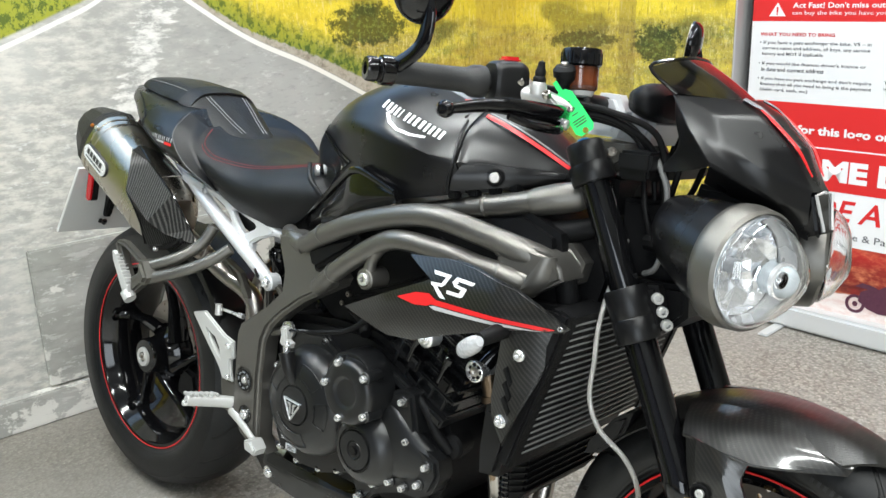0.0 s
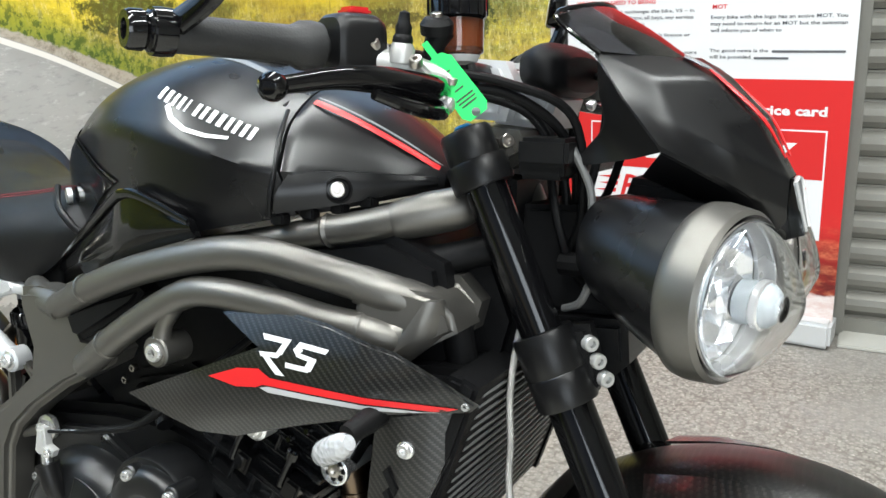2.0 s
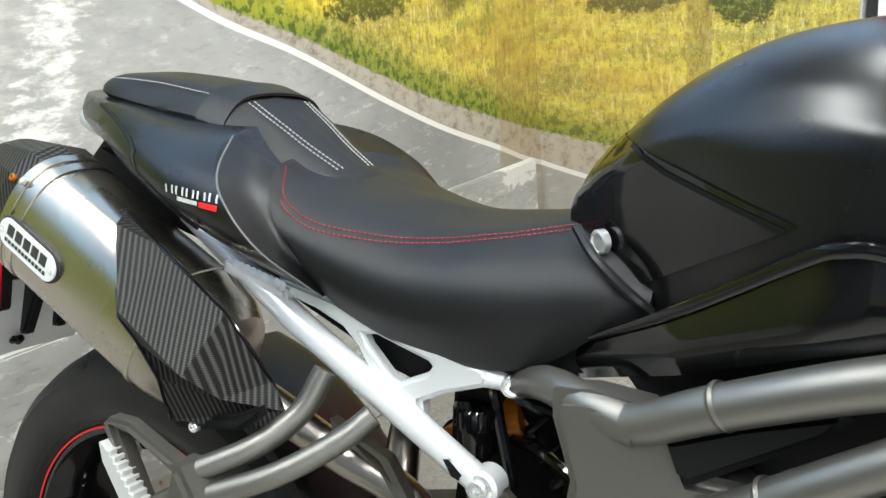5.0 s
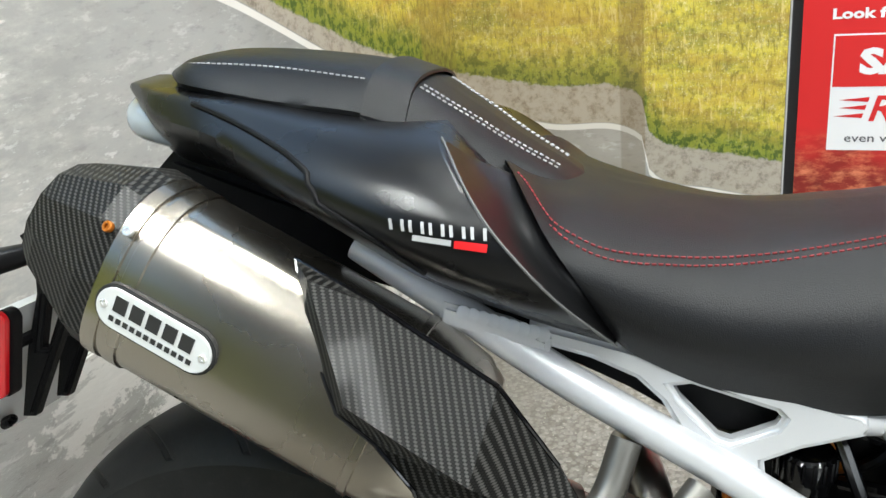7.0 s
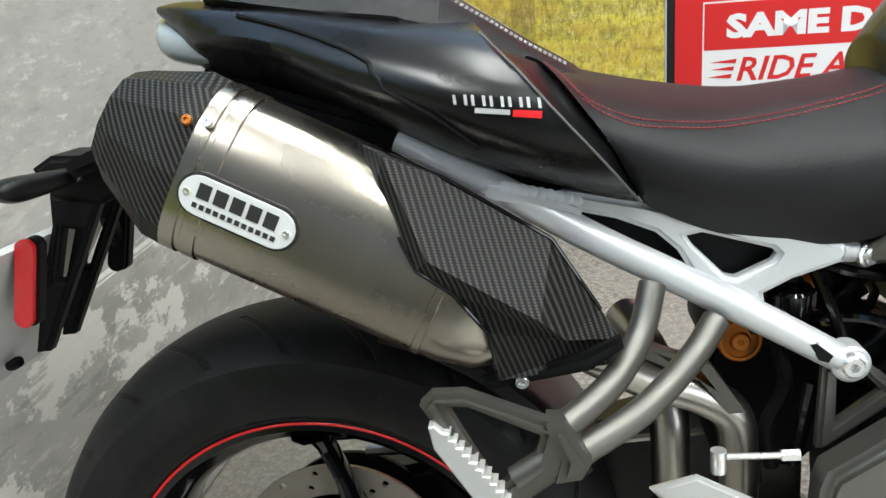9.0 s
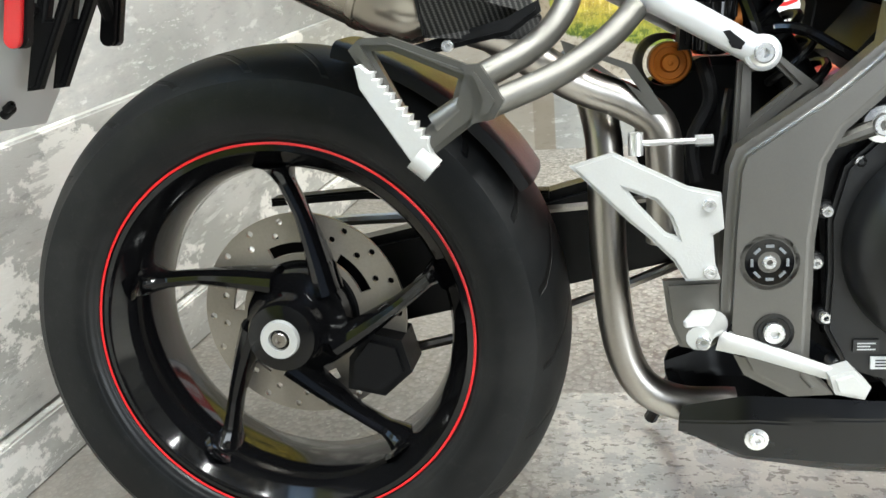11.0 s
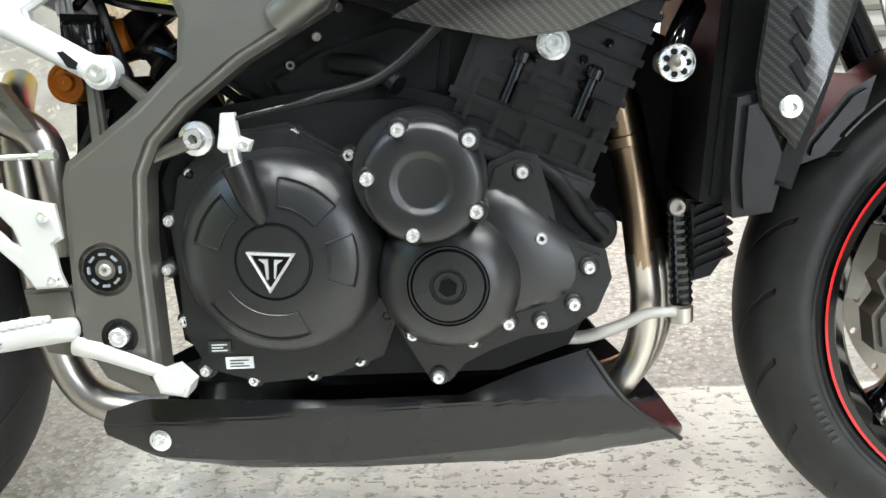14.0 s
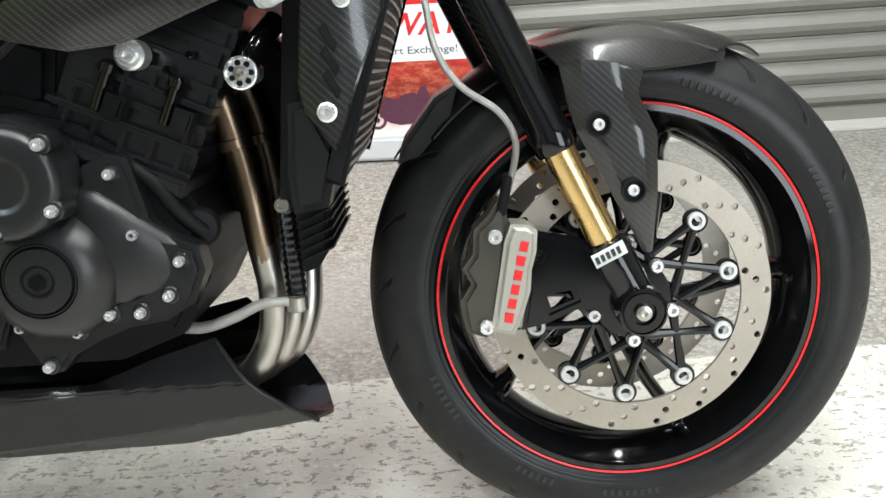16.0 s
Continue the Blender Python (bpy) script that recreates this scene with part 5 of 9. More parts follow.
part("cover_flange", prism([(0.567, 0.40), (0.565, 0.345), (0.585, 0.305), (0.64, 0.288), (0.71, 0.293), (0.765, 0.312), (0.785, 0.36), (0.785, 0.45), (0.745, 0.515), (0.69, 0.548), (0.62, 0.54), (0.578, 0.50), (0.565, 0.45)], -0.150, -0.130, 0.004), "engine_black", engine)
T = [(0.6545, 0.4355), (0.7005, 0.4315), (0.6735, 0.3955)]


def grown(tri, k):
    c = Vector((sum(p[0] for p in tri) / 3, sum(p[1] for p in tri) / 3))
    return [tuple(c + (Vector(p) - c) * k) for p in tri]


part("badge_rim", prism(T, -0.2040, -0.1975, 0.0012, [grown(T, 0.80)]), "chrome", clutch, "chrome triangular badge")
part("badge_field", prism(grown(T, 0.82), -0.2008, -0.1975), "gloss_black", clutch)
part("badge_bar", prism([(0.6655, 0.4285), (0.6745, 0.4278), (0.6735, 0.409), (0.6715, 0.409), (0.671, 0.4235)], -0.2030, -0.2000), "chrome", clutch)
part("badge_bar", prism([(0.6805, 0.4270), (0.6885, 0.4264), (0.6825, 0.4225), (0.6800, 0.4095), (0.6785, 0.4095)], -0.2030, -0.2000), "chrome", clutch)


def arc_ridge(a0, a1, r0, r1):
    pts = [(r1, a0 + (a1 - a0) * i / 8) for i in range(9)] + [(r0, a1 - (a1 - a0) * i / 8) for i in range(9)] + [(r1, a0)]
    out = []
    for r, a in pts:
        h = 0.0517 if r < 0.05 else 0.0517 - (r - 0.05) * 0.16 - max(0, r - 0.07) * 0.25
        out.append((CL[0] + r * math.cos(a), CL[1] - h, CL[2] + r * math.sin(a)))
    return tube(out, 0.0010, 6, 1)


for a0, a1 in ((radians(38), radians(82)), (radians(-22), radians(16)), (radians(125), radians(165)), (radians(210), radians(290))):
    part("raised_line", arc_ridge(a0, a1, 0.052, 0.078), "engine_black", clutch)
for x, z in ((0.591, 0.504), (0.564, 0.459), (0.556, 0.410), (0.566, 0.356), (0.582, 0.303), (0.631, 0.291), (0.692, 0.295), (0.741, 0.308), (0.772, 0.354), (0.771, 0.373), (0.778, 0.417), (0.775, 0.440), (0.747, 0.513), (0.696, 0.536)):
    part("boss", lathe([(0.0095, -0.02), (0.0095, 0.0), (0.008, 0.002), (0, 0.002)], (x, -0.140, z), (0, -1, 0), 14), "engine_black", engine)
    bolt(engine, (x, -0.144, z), r=0.0056, h=0.006)
# clutch arm, clevis and cable
part("release_boss", tube([(0.670, -0.190, 0.462), (0.664, -0.198, 0.485), (0.655, -0.200, 0.516)], [0.008, 0.0125, 0.0145], 18, 4), "satin_black", clutch)
arm = part("release_arm", prism([(0.640, 0.532), (0.645, 0.527), (0.668, 0.527), (0.672, 0.536), (0.660, 0.541), (0.658, 0.562), (0.646, 0.562), (0.643, 0.545)], -0.206, -0.192, 0.003), "bright_alloy", clutch, "bright alloy clutch arm")
part("release_shaft", tube([(0.655, -0.199, 0.514), (0.653, -0.199, 0.530)], 0.006, 12), "chrome", arm)
bolt(arm, (0.666, -0.207, 0.533), r=0.005, h=0.003)
part("clutch_cable", tube([(0.655, -0.198, 0.556), (0.700, -0.195, 0.563), (0.735, -0.190, 0.570), (0.79, -0.180, 0.585), (0.85, -0.170, 0.632), (0.93, -0.15, 0.70)], [0.0022, 0.0022, 0.0048, 0.005, 0.005, 0.005], 10, 6), "plastic_black", engine)
part("cable_end", tube([(0.655, -0.198, 0.556), (0.715, -0.193, 0.566)], 0.0021, 8), "chrome", engine)
# round starter cover with its raised middle
gen = part("round_cover", lathe([(0.0565, -0.05), (0.0565, -0.006), (0.0550, 0.001), (0.0515, 0.006), (0.047, 0.008), (0.0295, 0.0085), (0.0270, 0.0078), (0.0235, 0.0048), (0.0215, 0.0042), (0, 0.0046)], (0.822, -0.206, 0.491), (0, -1, 0), 56), "engine_black", engine, "black round cover")
part("cover_step", lathe([(0.058, -0.05), (0.058, -0.006), (0.056, -0.001), (0.04, 0.0)], (0.815, -0.198, 0.498), (0, -1, 0), 56), "engine_black", gen)
for x, z in ((0.804, 0.539), (0.865, 0.527), (0.774, 0.498), (0.868, 0.464), (0.811, 0.446)):
    part("boss", lathe([(0.0105, -0.03), (0.0105, 0.001), (0.009, 0.003), (0, 0.003)], (x, -0.210, z), (0, -1, 0), 16), "engine_black", gen)
    bolt(gen, (x, -0.214, z), r=0.0062, h=0.006)
# lower crank cover with its oil plug and the side casing
side = part("side_cover", prism([(0.776, 0.362), (0.788, 0.335), (0.806, 0.300), (0.814, 0.287), (0.830, 0.287), (0.846, 0.305), (0.872, 0.318), (0.905, 0.330), (0.945, 0.335), (0.975, 0.352), (0.990, 0.385), (0.985, 0.412), (0.955, 0.424), (0.940, 0.440), (0.935, 0.465), (0.925, 0.505), (0.905, 0.510), (0.88, 0.50), (0.86, 0.44), (0.79, 0.445), (0.772, 0.41)], -0.165, -0.120, 0.014, seg=4), "engine_black", engine, "black angular side cover", 40)
part("crank_dome", lathe([(0.070, 0.0), (0.066, 0.012), (0.055, 0.026), (0.044, 0.033), (0.038, 0.0345)], (0.838, -0.165, 0.394), (0, -1, 0), 56), "engine_black", side)
plug = part("oil_plug", lathe([(0.038, 0.030), (0.0365, 0.0335), (0.0350, 0.0335), (0.0335, 0.0315), (0.0325, 0.036), (0.017, 0.037), (0.0155, 0.034), (0.0145, 0.034), (0.013, 0.036), (0, 0.036)], (0.838, -0.165, 0.394), (0, -1, 0), 48), "engine_black", side)
hexo = [(0.838 + 0.0088 * math.cos(math.pi / 3 * i + 0.3), 0.394 + 0.0088 * math.sin(math.pi / 3 * i + 0.3)) for i in range(6)]
part("hex_plug", prism(hexo, -0.2060, -0.198, 0.001), "gloss_black", plug)
part("cover_shoulder", body([(0.845, -0.172, -0.13, 0.36, 0.47, 2.2), (0.885, -0.178, -0.13, 0.352, 0.480, 2.6), (0.925, -0.174, -0.13, 0.358, 0.455, 2.6), (0.972, -0.160, -0.13, 0.365, 0.415, 2.2)], seg=36), "engine_black", side, "", 60)
for x, z in ((0.799, 0.341), (0.856, 0.332), (0.891, 0.348), (0.922, 0.348), (0.953, 0.364), (0.968, 0.399), (0.925, 0.429), (0.910, 0.491), (0.821, 0.297)):
    part("boss", lathe([(0.0095, -0.03), (0.0095, 0.002), (0.008, 0.004), (0, 0.004)], (x, -0.165, z), (0, -1, 0), 14), "engine_black", side)
    bolt(side, (x, -0.171, z), r=0.0056, h=0.006)
for x, z in ((0.885, 0.322), (0.905, 0.320), (0.928, 0.332)):
    part("drain_bolt", lathe([(0.007, 0), (0.007, 0.012), (0.0085, 0.013), (0.0085, 0.02), (0, 0.02)], (x, -0.125, z + 0.012), (0, 0, -1), 12), "steel", engine)
# cylinder block leaning forward, with fins, head bolts and lugs
AX, FN = Vector((0.42, 0.0, 0.9075)), Vector((0.9075, 0.0, -0.42))
CB = Vector((0.830, 0.0, 0.530))


def slab(u0, u1, v0, v1, y0, y1, bevel=0.003):
    pts = [CB + FN * u0 + AX * v0, CB + FN * u1 + AX * v0, CB + FN * u1 + AX * v1, CB + FN * u0 + AX * v1]
    return prism([(p.x, p.z) for p in pts], y0, y1, bevel)


part("cylinder_block", slab(0.0, 0.155, -0.04, 0.20, -0.126, 0.126, 0.008), "engine_gloss", engine, "black finned cylinder block")
for v, u0, out in ((0.012, -0.002, 0.138), (0.040, -0.002, 0.141), (0.064, 0.020, 0.141), (0.084, 0.030, 0.139), (0.104, 0.040, 0.138), (0.124, 0.050, 0.138), (0.146, 0.050, 0.138), (0.168, -0.002, 0.138), (0.188, -0.002, 0.138)):
    part("fin", slab(u0, 0.157, v, v + 0.0065, -out, out, 0.0030), "engine_gloss", engine)
for u, v0, v1 in ((0.018, 0.013, 0.066), (0.048, 0.013, 0.044), (0.078, 0.013, 0.044), (0.108, 0.013, 0.044), (0.138, 0.013, 0.066), (0.064, 0.066, 0.108), (0.090, 0.084, 0.108)):
    part("web", slab(u, u + 0.005, v0, v1, -0.1385, -0.12, 0.0018), "engine_gloss", engine)
for u, v in ((0.062, 0.098), (0.050, 0.078), (0.104, 0.112), (0.112, 0.090), (0.120, 0.134)):
    p = CB + FN * u + AX * v
    part("fin_lug", lathe([(0.0042, -0.004), (0.0042, 0.002), (0.003, 0.0035), (0, 0.0035)], (p.x, -0.139, p.z), (0, -1, 0.2), 10), "gloss_black", engine)
part("inner_cover", prism([(0.60, 0.60), (0.66, 0.665), (0.76, 0.705), (0.98, 0.712), (1.03, 0.66), (0.98, 0.60), (0.88, 0.55), (0.66, 0.555)], -0.100, 0.10, 0.010), "plastic_black", engine)
for x, z in ((0.742, 0.652), (0.766, 0.668), (0.722, 0.625), (0.80, 0.645), (0.69, 0.60)):
    bolt(engine, (x, -0.1195 if x > 0.72 and z < 0.65 else -0.103, z), r=0.005, h=0.005, mat="steel")
part("front_duct", prism([(0.975, 0.42), (0.975, 0.61), (1.03, 0.63), (1.085, 0.60), (1.075, 0.44), (1.03, 0.40)], 0.015, 0.115, 0.010), "plastic_black", engine)
part("linkage", prism([(0.40, 0.50), (0.41, 0.575), (0.47, 0.60), (0.56, 0.60), (0.575, 0.50), (0.50, 0.43), (0.42, 0.44)], 0.0, 0.075, 0.010), "plastic_black", engine)
part("lower_lip", slab(0.01, 0.158, -0.005, 0.012, -0.150, 0.14, 0.004), "engine_black", engine)
for u, v in ((0.050, 0.070), (0.118, 0.080)):
    p = CB + FN * u + AX * v
    stud = part("stud", lathe([(0.0055, -0.02), (0.0055, 0.018), (0.0085, 0.019), (0.0085, 0.028), (0.006, 0.031), (0, 0.031)], (p.x, -0.145, p.z), AX, 14), "gloss_black", engine)
    part("lug", slab(u + 0.008, u + 0.028, v - 0.022, v + 0.002, -0.158, -0.13, 0.003), "gloss_black", engine)
part("head_cover", slab(-0.01, 0.165, 0.20, 0.27, -0.14, 0.14, 0.012), "engine_black", engine)
part("bung_pad", lathe([(0.015, -0.02), (0.015, 0.004), (0.012, 0.007), (0, 0.007)], (0.943, -0.158, 0.604), (0, -1, 0), 24), "chrome", engine)
bolt(engine, (0.943, -0.166, 0.604), r=0.0085, h=0.005)
part("rear_casting", prism([(0.66, 0.59), (0.72, 0.62), (0.80, 0.64), (0.85, 0.62), (0.84, 0.56), (0.78, 0.55), (0.68, 0.555)], -0.115, 0.11, 0.01), "plastic_black", engine)
part("coolant_pipe", tube([(0.735, -0.12, 0.60), (0.775, -0.135, 0.592), (0.80, -0.15, 0.575)], 0.010, 12, 5), "plastic_black", engine)
part("coolant_pipe", tube([(0.915, -0.14, 0.50), (0.945, -0.145, 0.478), (0.965, -0.14, 0.445), (0.985, -0.13, 0.42)], 0.0085, 12, 5), "plastic_black", engine)
part("water_pump", lathe([(0.022, -0.03), (0.022, 0.008), (0.018, 0.014), (0.009, 0.017), (0, 0.017)], (0.978, -0.115, 0.425), (0.2, -1, 0), 24), "plastic_black", engine)
# two small stickers under the clutch cover
for x0, x1, z0, z1, mat in ((0.590, 0.613, 0.3235, 0.3355, "dark_print"), (0.606, 0.634, 0.3065, 0.3185, "label_white")):
    bm = bmesh.new()
    box(bm, x0, x1, -0.1530, -0.1505, z0, z1)
    st = part("sticker", bm, mat, engine, "small printed sticker")
    for k in range(3):
        bm = bmesh.new()
        w = (x1 - x0)
        box(bm, x0 + w * 0.15, x1 - w * (0.15 + 0.2 * (k == 1)), -0.1535, -0.1529, z0 + 0.0022 + k * 0.0030, z0 + 0.0034 + k * 0.0030)
        part("print_bar", bm, "label_white" if mat == "dark_print" else "dark_print", engine)
# crash bung on its tube
bung = part("crash_bung", lathe([(0.012, -0.05), (0.0125, 0.0), (0.0155, 0.002), (0.0170, 0.006), (0.0162, 0.010), (0.0145, 0.011), (0.0135, 0.0075), (0, 0.0075)], (1.050, -0.160, 0.580), (0, -1, 0), 32), "chrome", bike, "machined alloy crash bung")
for i in range(7):
    a = 2 * math.pi * i / 7
    part("notch", lathe([(0.0030, -0.004), (0.0030, 0.0006), (0, 0.0006)], (1.050 + 0.0100 * math.cos(a), -0.1678, 0.580 + 0.0100 * math.sin(a)), (0, -1, 0), 8), "plastic_black", bung)
part("bung_screw", lathe([(0.0085, 0.006), (0.008, 0.011), (0.004, 0.012), (0, 0.009)], (1.050, -0.160, 0.580), (0, -1, 0), 6), "steel", bung)
part("bung_arm", tube([(1.050, -0.145, 0.585), (1.060, -0.132, 0.605), (1.078, -0.105, 0.630)], [0.013, 0.012, 0.012], 16, 4), "gloss_black", bung)

# --- exhaust headers, belly pan
headers = None
for k, (y, dx) in enumerate(((-0.075, 0.0), (0.0, 0.016), (0.075, 0.03))):
    h = tube([(0.985, y, 0.600), (1.005 + dx, y, 0.556), (1.021 + dx, y * 0.9, 0.479), (1.029 + dx, y * 0.75 - 0.01, 0.402), (1.036 + dx, y * 0.6 - 0.015, 0.335), (1.028 + dx, y * 0.5 - 0.02, 0.278), (0.995 + dx, y * 0.5 - 0.02, 0.232), (0.93, y * 0.4, 0.205)], 0.0158, 18, 6)
    if headers is None:
        headers = part("exhaust_header", h, "hot_steel", bike, "heat-tinted steel exhaust header pipe")
    else:
        part("header", h, "hot_steel", headers)
    part("header_bend", tube([(1.0305 + dx, y * 0.72 - 0.0105, 0.39), (1.036 + dx, y * 0.6 - 0.015, 0.335), (1.028 + dx, y * 0.5 - 0.02, 0.278), (0.995 + dx, y * 0.5 - 0.02, 0.232), (0.93, y * 0.4, 0.205)], 0.0166, 18, 6), "steel", headers)
    part("clamp", lathe([(0.0165, -0.006), (0.0185, -0.005), (0.0185, 0.005), (0.0165, 0.006)], (1.015 + dx, y * 0.93, 0.505), (0.2, 0, -1), 22, closed=True), "hot_steel", headers)
pan_rows = [[(0.440, -0.085, 0.235), (0.50, -0.112, 0.258), (0.60, -0.118, 0.256), (0.70, -0.118, 0.252), (0.84, -0.110, 0.250), (0.905, -0.10, 0.272), (0.972, -0.088, 0.288)],
            [(0.436, -0.09, 0.222), (0.50, -0.118, 0.232), (0.60, -0.124, 0.238), (0.70, -0.124, 0.246), (0.84, -0.118, 0.244), (0.93, -0.11, 0.242), (1.006, -0.10, 0.238)],
            [(0.436, -0.085, 0.210), (0.50, -0.108, 0.193), (0.60, -0.112, 0.186), (0.72, -0.110, 0.180), (0.86, -0.105, 0.188), (0.95, -0.10, 0.196), (1.045, -0.085, 0.200)],
            [(0.440, -0.06, 0.200), (0.50, -0.08, 0.176), (0.60, -0.08, 0.163), (0.72, -0.08, 0.160), (0.86, -0.08, 0.163), (0.91, -0.075, 0.160), (1.070, -0.055, 0.172)],
            [(0.445, 0.0, 0.196), (0.50, 0.0, 0.170), (0.60, 0.0, 0.156), (0.72, 0.0, 0.152), (0.86, 0.0, 0.155), (0.91, 0.0, 0.152), (1.085, 0.0, 0.158)]]
pan_far = [[(x, -y, z) for x, y, z in r] for r in reversed(pan_rows[:-1])]
pan = part("belly_pan", sheet(pan_rows + pan_far, 0.004, 60, 60, smooth=False, vsmooth=False, inward=(0, 0, 1)), "matt_black", bike, "matt black plastic belly pan", 20)
part("pan_rim", tube([(0.972, -0.090, 0.289), (1.006, -0.101, 0.239), (1.047, -0.086, 0.201), (1.072, -0.055, 0.172)], 0.003, 8, 3), "satin_black", pan)
bolt(pan, (0.511, -0.117, 0.216), r=0.008, h=0.005, flange=0.012)
# link pipes behind the engine, towards the silencer
link = part("link_pipe", tube([(0.50, -0.05, 0.225), (0.44, -0.05, 0.228), (0.40, -0.05, 0.250), (0.378, -0.05, 0.300), (0.368, -0.05, 0.39), (0.366, -0.05, 0.48), (0.364, -0.045, 0.53), (0.352, -0.015, 0.575), (0.33, 0.04, 0.60)], 0.0195, 20, 7), "steel", bike, "brushed steel exhaust link pipe")
part("upper_pipe", tube([(0.423, -0.085, 0.42), (0.424, -0.088, 0.495), (0.417, -0.09, 0.541), (0.384, -0.094, 0.566), (0.335, -0.105, 0.588), (0.26, -0.13, 0.640)], 0.0185, 18, 6), "steel", link)
# shock absorber with its orange adjuster, reservoir
shock = part("shock_absorber", lathe([(0.030, -0.09), (0.030, -0.03), (0.024, -0.02), (0.024, 0.0)], (0.431, -0.03, 0.598), (0, -1, 0), 30), "plastic_black", bike, "rear shock absorber with orange adjuster")
part("adjuster", lathe([(0.0215, -0.03), (0.0215, -0.002), (0.0200, 0.0), (0.0170, 0.0), (0.0160, -0.002), (0.010, -0.001), (0.008, 0.003), (0.003, 0.003), (0, 0.001)], (0.433, -0.052, 0.598), (0, -1, 0), 40), "orange_alloy", shock, "orange anodised adjuster")
part("spring_seat", tube([(0.455, -0.030, 0.632), (0.500, -0.024, 0.640)], 0.0235, 24), "orange_alloy", shock)
spring_pts = []
for i in range(73):
    a, f = i * math.pi / 6, i / 72
    spring_pts.append((0.520 + 0.085 * f + 0.030 * math.sin(a) * 0.8, -0.020 + 0.030 * math.cos(a), 0.655 - 0.150 * f + 0.030 * math.sin(a) * 0.5))
part("shock_spring", tube(spring_pts, 0.0048, 8, 1), "satin_black", shock, "black coil spring")
part("shock_body", tube([(0.505, -0.02, 0.665), (0.610, -0.02, 0.495)], 0.020, 18), "plastic_black", shock)
for pts in ([(0.470, -0.06, 0.690), (0.520, -0.075, 0.672), (0.575, -0.080, 0.660), (0.640, -0.09, 0.640)], [(0.50, -0.05, 0.62), (0.545, -0.078, 0.625), (0.59, -0.085, 0.600), (0.63, -0.09, 0.57)], [(0.455, -0.05, 0.675), (0.485, -0.070, 0.684), (0.505, -0.085, 0.640), (0.52, -0.09, 0.59)]):
    part("loom", tube(pts, 0.0055, 8, 6), "gloss_black", shock)
part("valve_block", prism([(0.440, 0.610), (0.444, 0.668), (0.486, 0.664), (0.484, 0.612)], -0.072, -0.020, 0.006), "plastic_black", shock)
bolt(shock, (0.480, -0.075, 0.626), r=0.006, h=0.005, mat="chrome")
pot_at, pot_up = Vector((0.470, -0.068, 0.618)), Vector((0.05, -0.1, 1)).normalized()
rear_res = part("reservoir", lathe([(0.016, -0.012), (0.0195, -0.008), (0.0200, 0.018), (0.0225, 0.020), (0.0225, 0.038), (0.0200, 0.041), (0, 0.042)], pot_at, pot_up, 30), "gloss_black", shock, "black ribbed fluid reservoir")
for i in range(18):
    a = 2 * math.pi * i / 18
    q = pot_at + pot_up * 0.021 + Vector((0.0226 * math.cos(a), 0.0226 * math.sin(a), 0))
    part("cap_rib", tube([q, q + pot_up * 0.016], 0.0014, 6), "gloss_black", rear_res)
for i in range(3):
    bm = bmesh.new()
    box(bm, 0.4405 + i * 0.0062, 0.4440 + i * 0.0062, -0.0645, -0.060, 0.665, 0.681)
    part("label_bar", bm, "grey_print", shock)
part("lever", tube([(0.49, -0.09, 0.57), (0.478, -0.095, 0.52), (0.470, -0.10, 0.49)], [0.009, 0.006, 0.004], 10, 4), "gloss_black", shock)
part("hose", tube([(0.463, -0.06, 0.60), (0.470, -0.07, 0.56), (0.452, -0.075, 0.52), (0.456, -0.08, 0.48)], 0.0075, 10, 5), "plastic_black", shock)


# ---------------------------------------------------------------- tank, seat, tail, silencer and rear fittings
TANK = [(0.555, [(0.040, 0.790), (0.052, 0.820), (0.056, 0.848)], [(0.042, 0.862), (0.020, 0.868), (0, 0.870)]),
        (0.600, [(0.078, 0.760), (0.088, 0.820), (0.092, 0.882)], [(0.072, 0.906), (0.036, 0.918), (0, 0.922)]),
        (0.660, [(0.108, 0.750), (0.120, 0.830), (0.126, 0.912)], [(0.100, 0.943), (0.052, 0.962), (0, 0.968)]),
        (0.730, [(0.142, 0.770), (0.156, 0.840), (0.161, 0.921)], [(0.130, 0.962), (0.068, 0.990), (0, 0.999)]),
        (0.820, [(0.168, 0.800), (0.178, 0.850), (0.184, 0.920)], [(0.148, 0.967), (0.076, 0.999), (0, 1.009)]),
        (0.900, [(0.168, 0.820), (0.178, 0.855), (0.184, 0.902)], [(0.140, 0.947), (0.072, 0.979), (0, 0.990)]),
        (0.960, [(0.156, 0.832), (0.162, 0.858), (0.168, 0.886)], [(0.126, 0.930), (0.064, 0.961), (0, 0.972)]),
        (1.030, [(0.115, 0.848), (0.119, 0.862), (0.120, 0.880)], [(0.092, 0.911), (0.048, 0.935), (0, 0.944)]),
        (1.080, [(0.080, 0.860), (0.081, 0.866), (0.080, 0.876)], [(0.062, 0.892), (0.032, 0.904), (0, 0.910)]),
        (1.112, [(0.055, 0.868), (0.054, 0.872), (0.051, 0.876)], [(0.038, 0.882), (0.020, 0.886), (0, 0.888)])]


def creased(sections, nx=80, low=10, high=18):
    """A skin along x with a soft crease: each section is x, the points up to the shoulder, the points from there to the top."""
    keys = []
    for x, under, over in sections:
        a = resample([(x, -y, z) for y, z in under], low)
        b = resample([(x, -y, z) for y, z in [under[-1]] + over], high)
        keys.append(a + b[1:])
    return rings_shell(keys, nx)


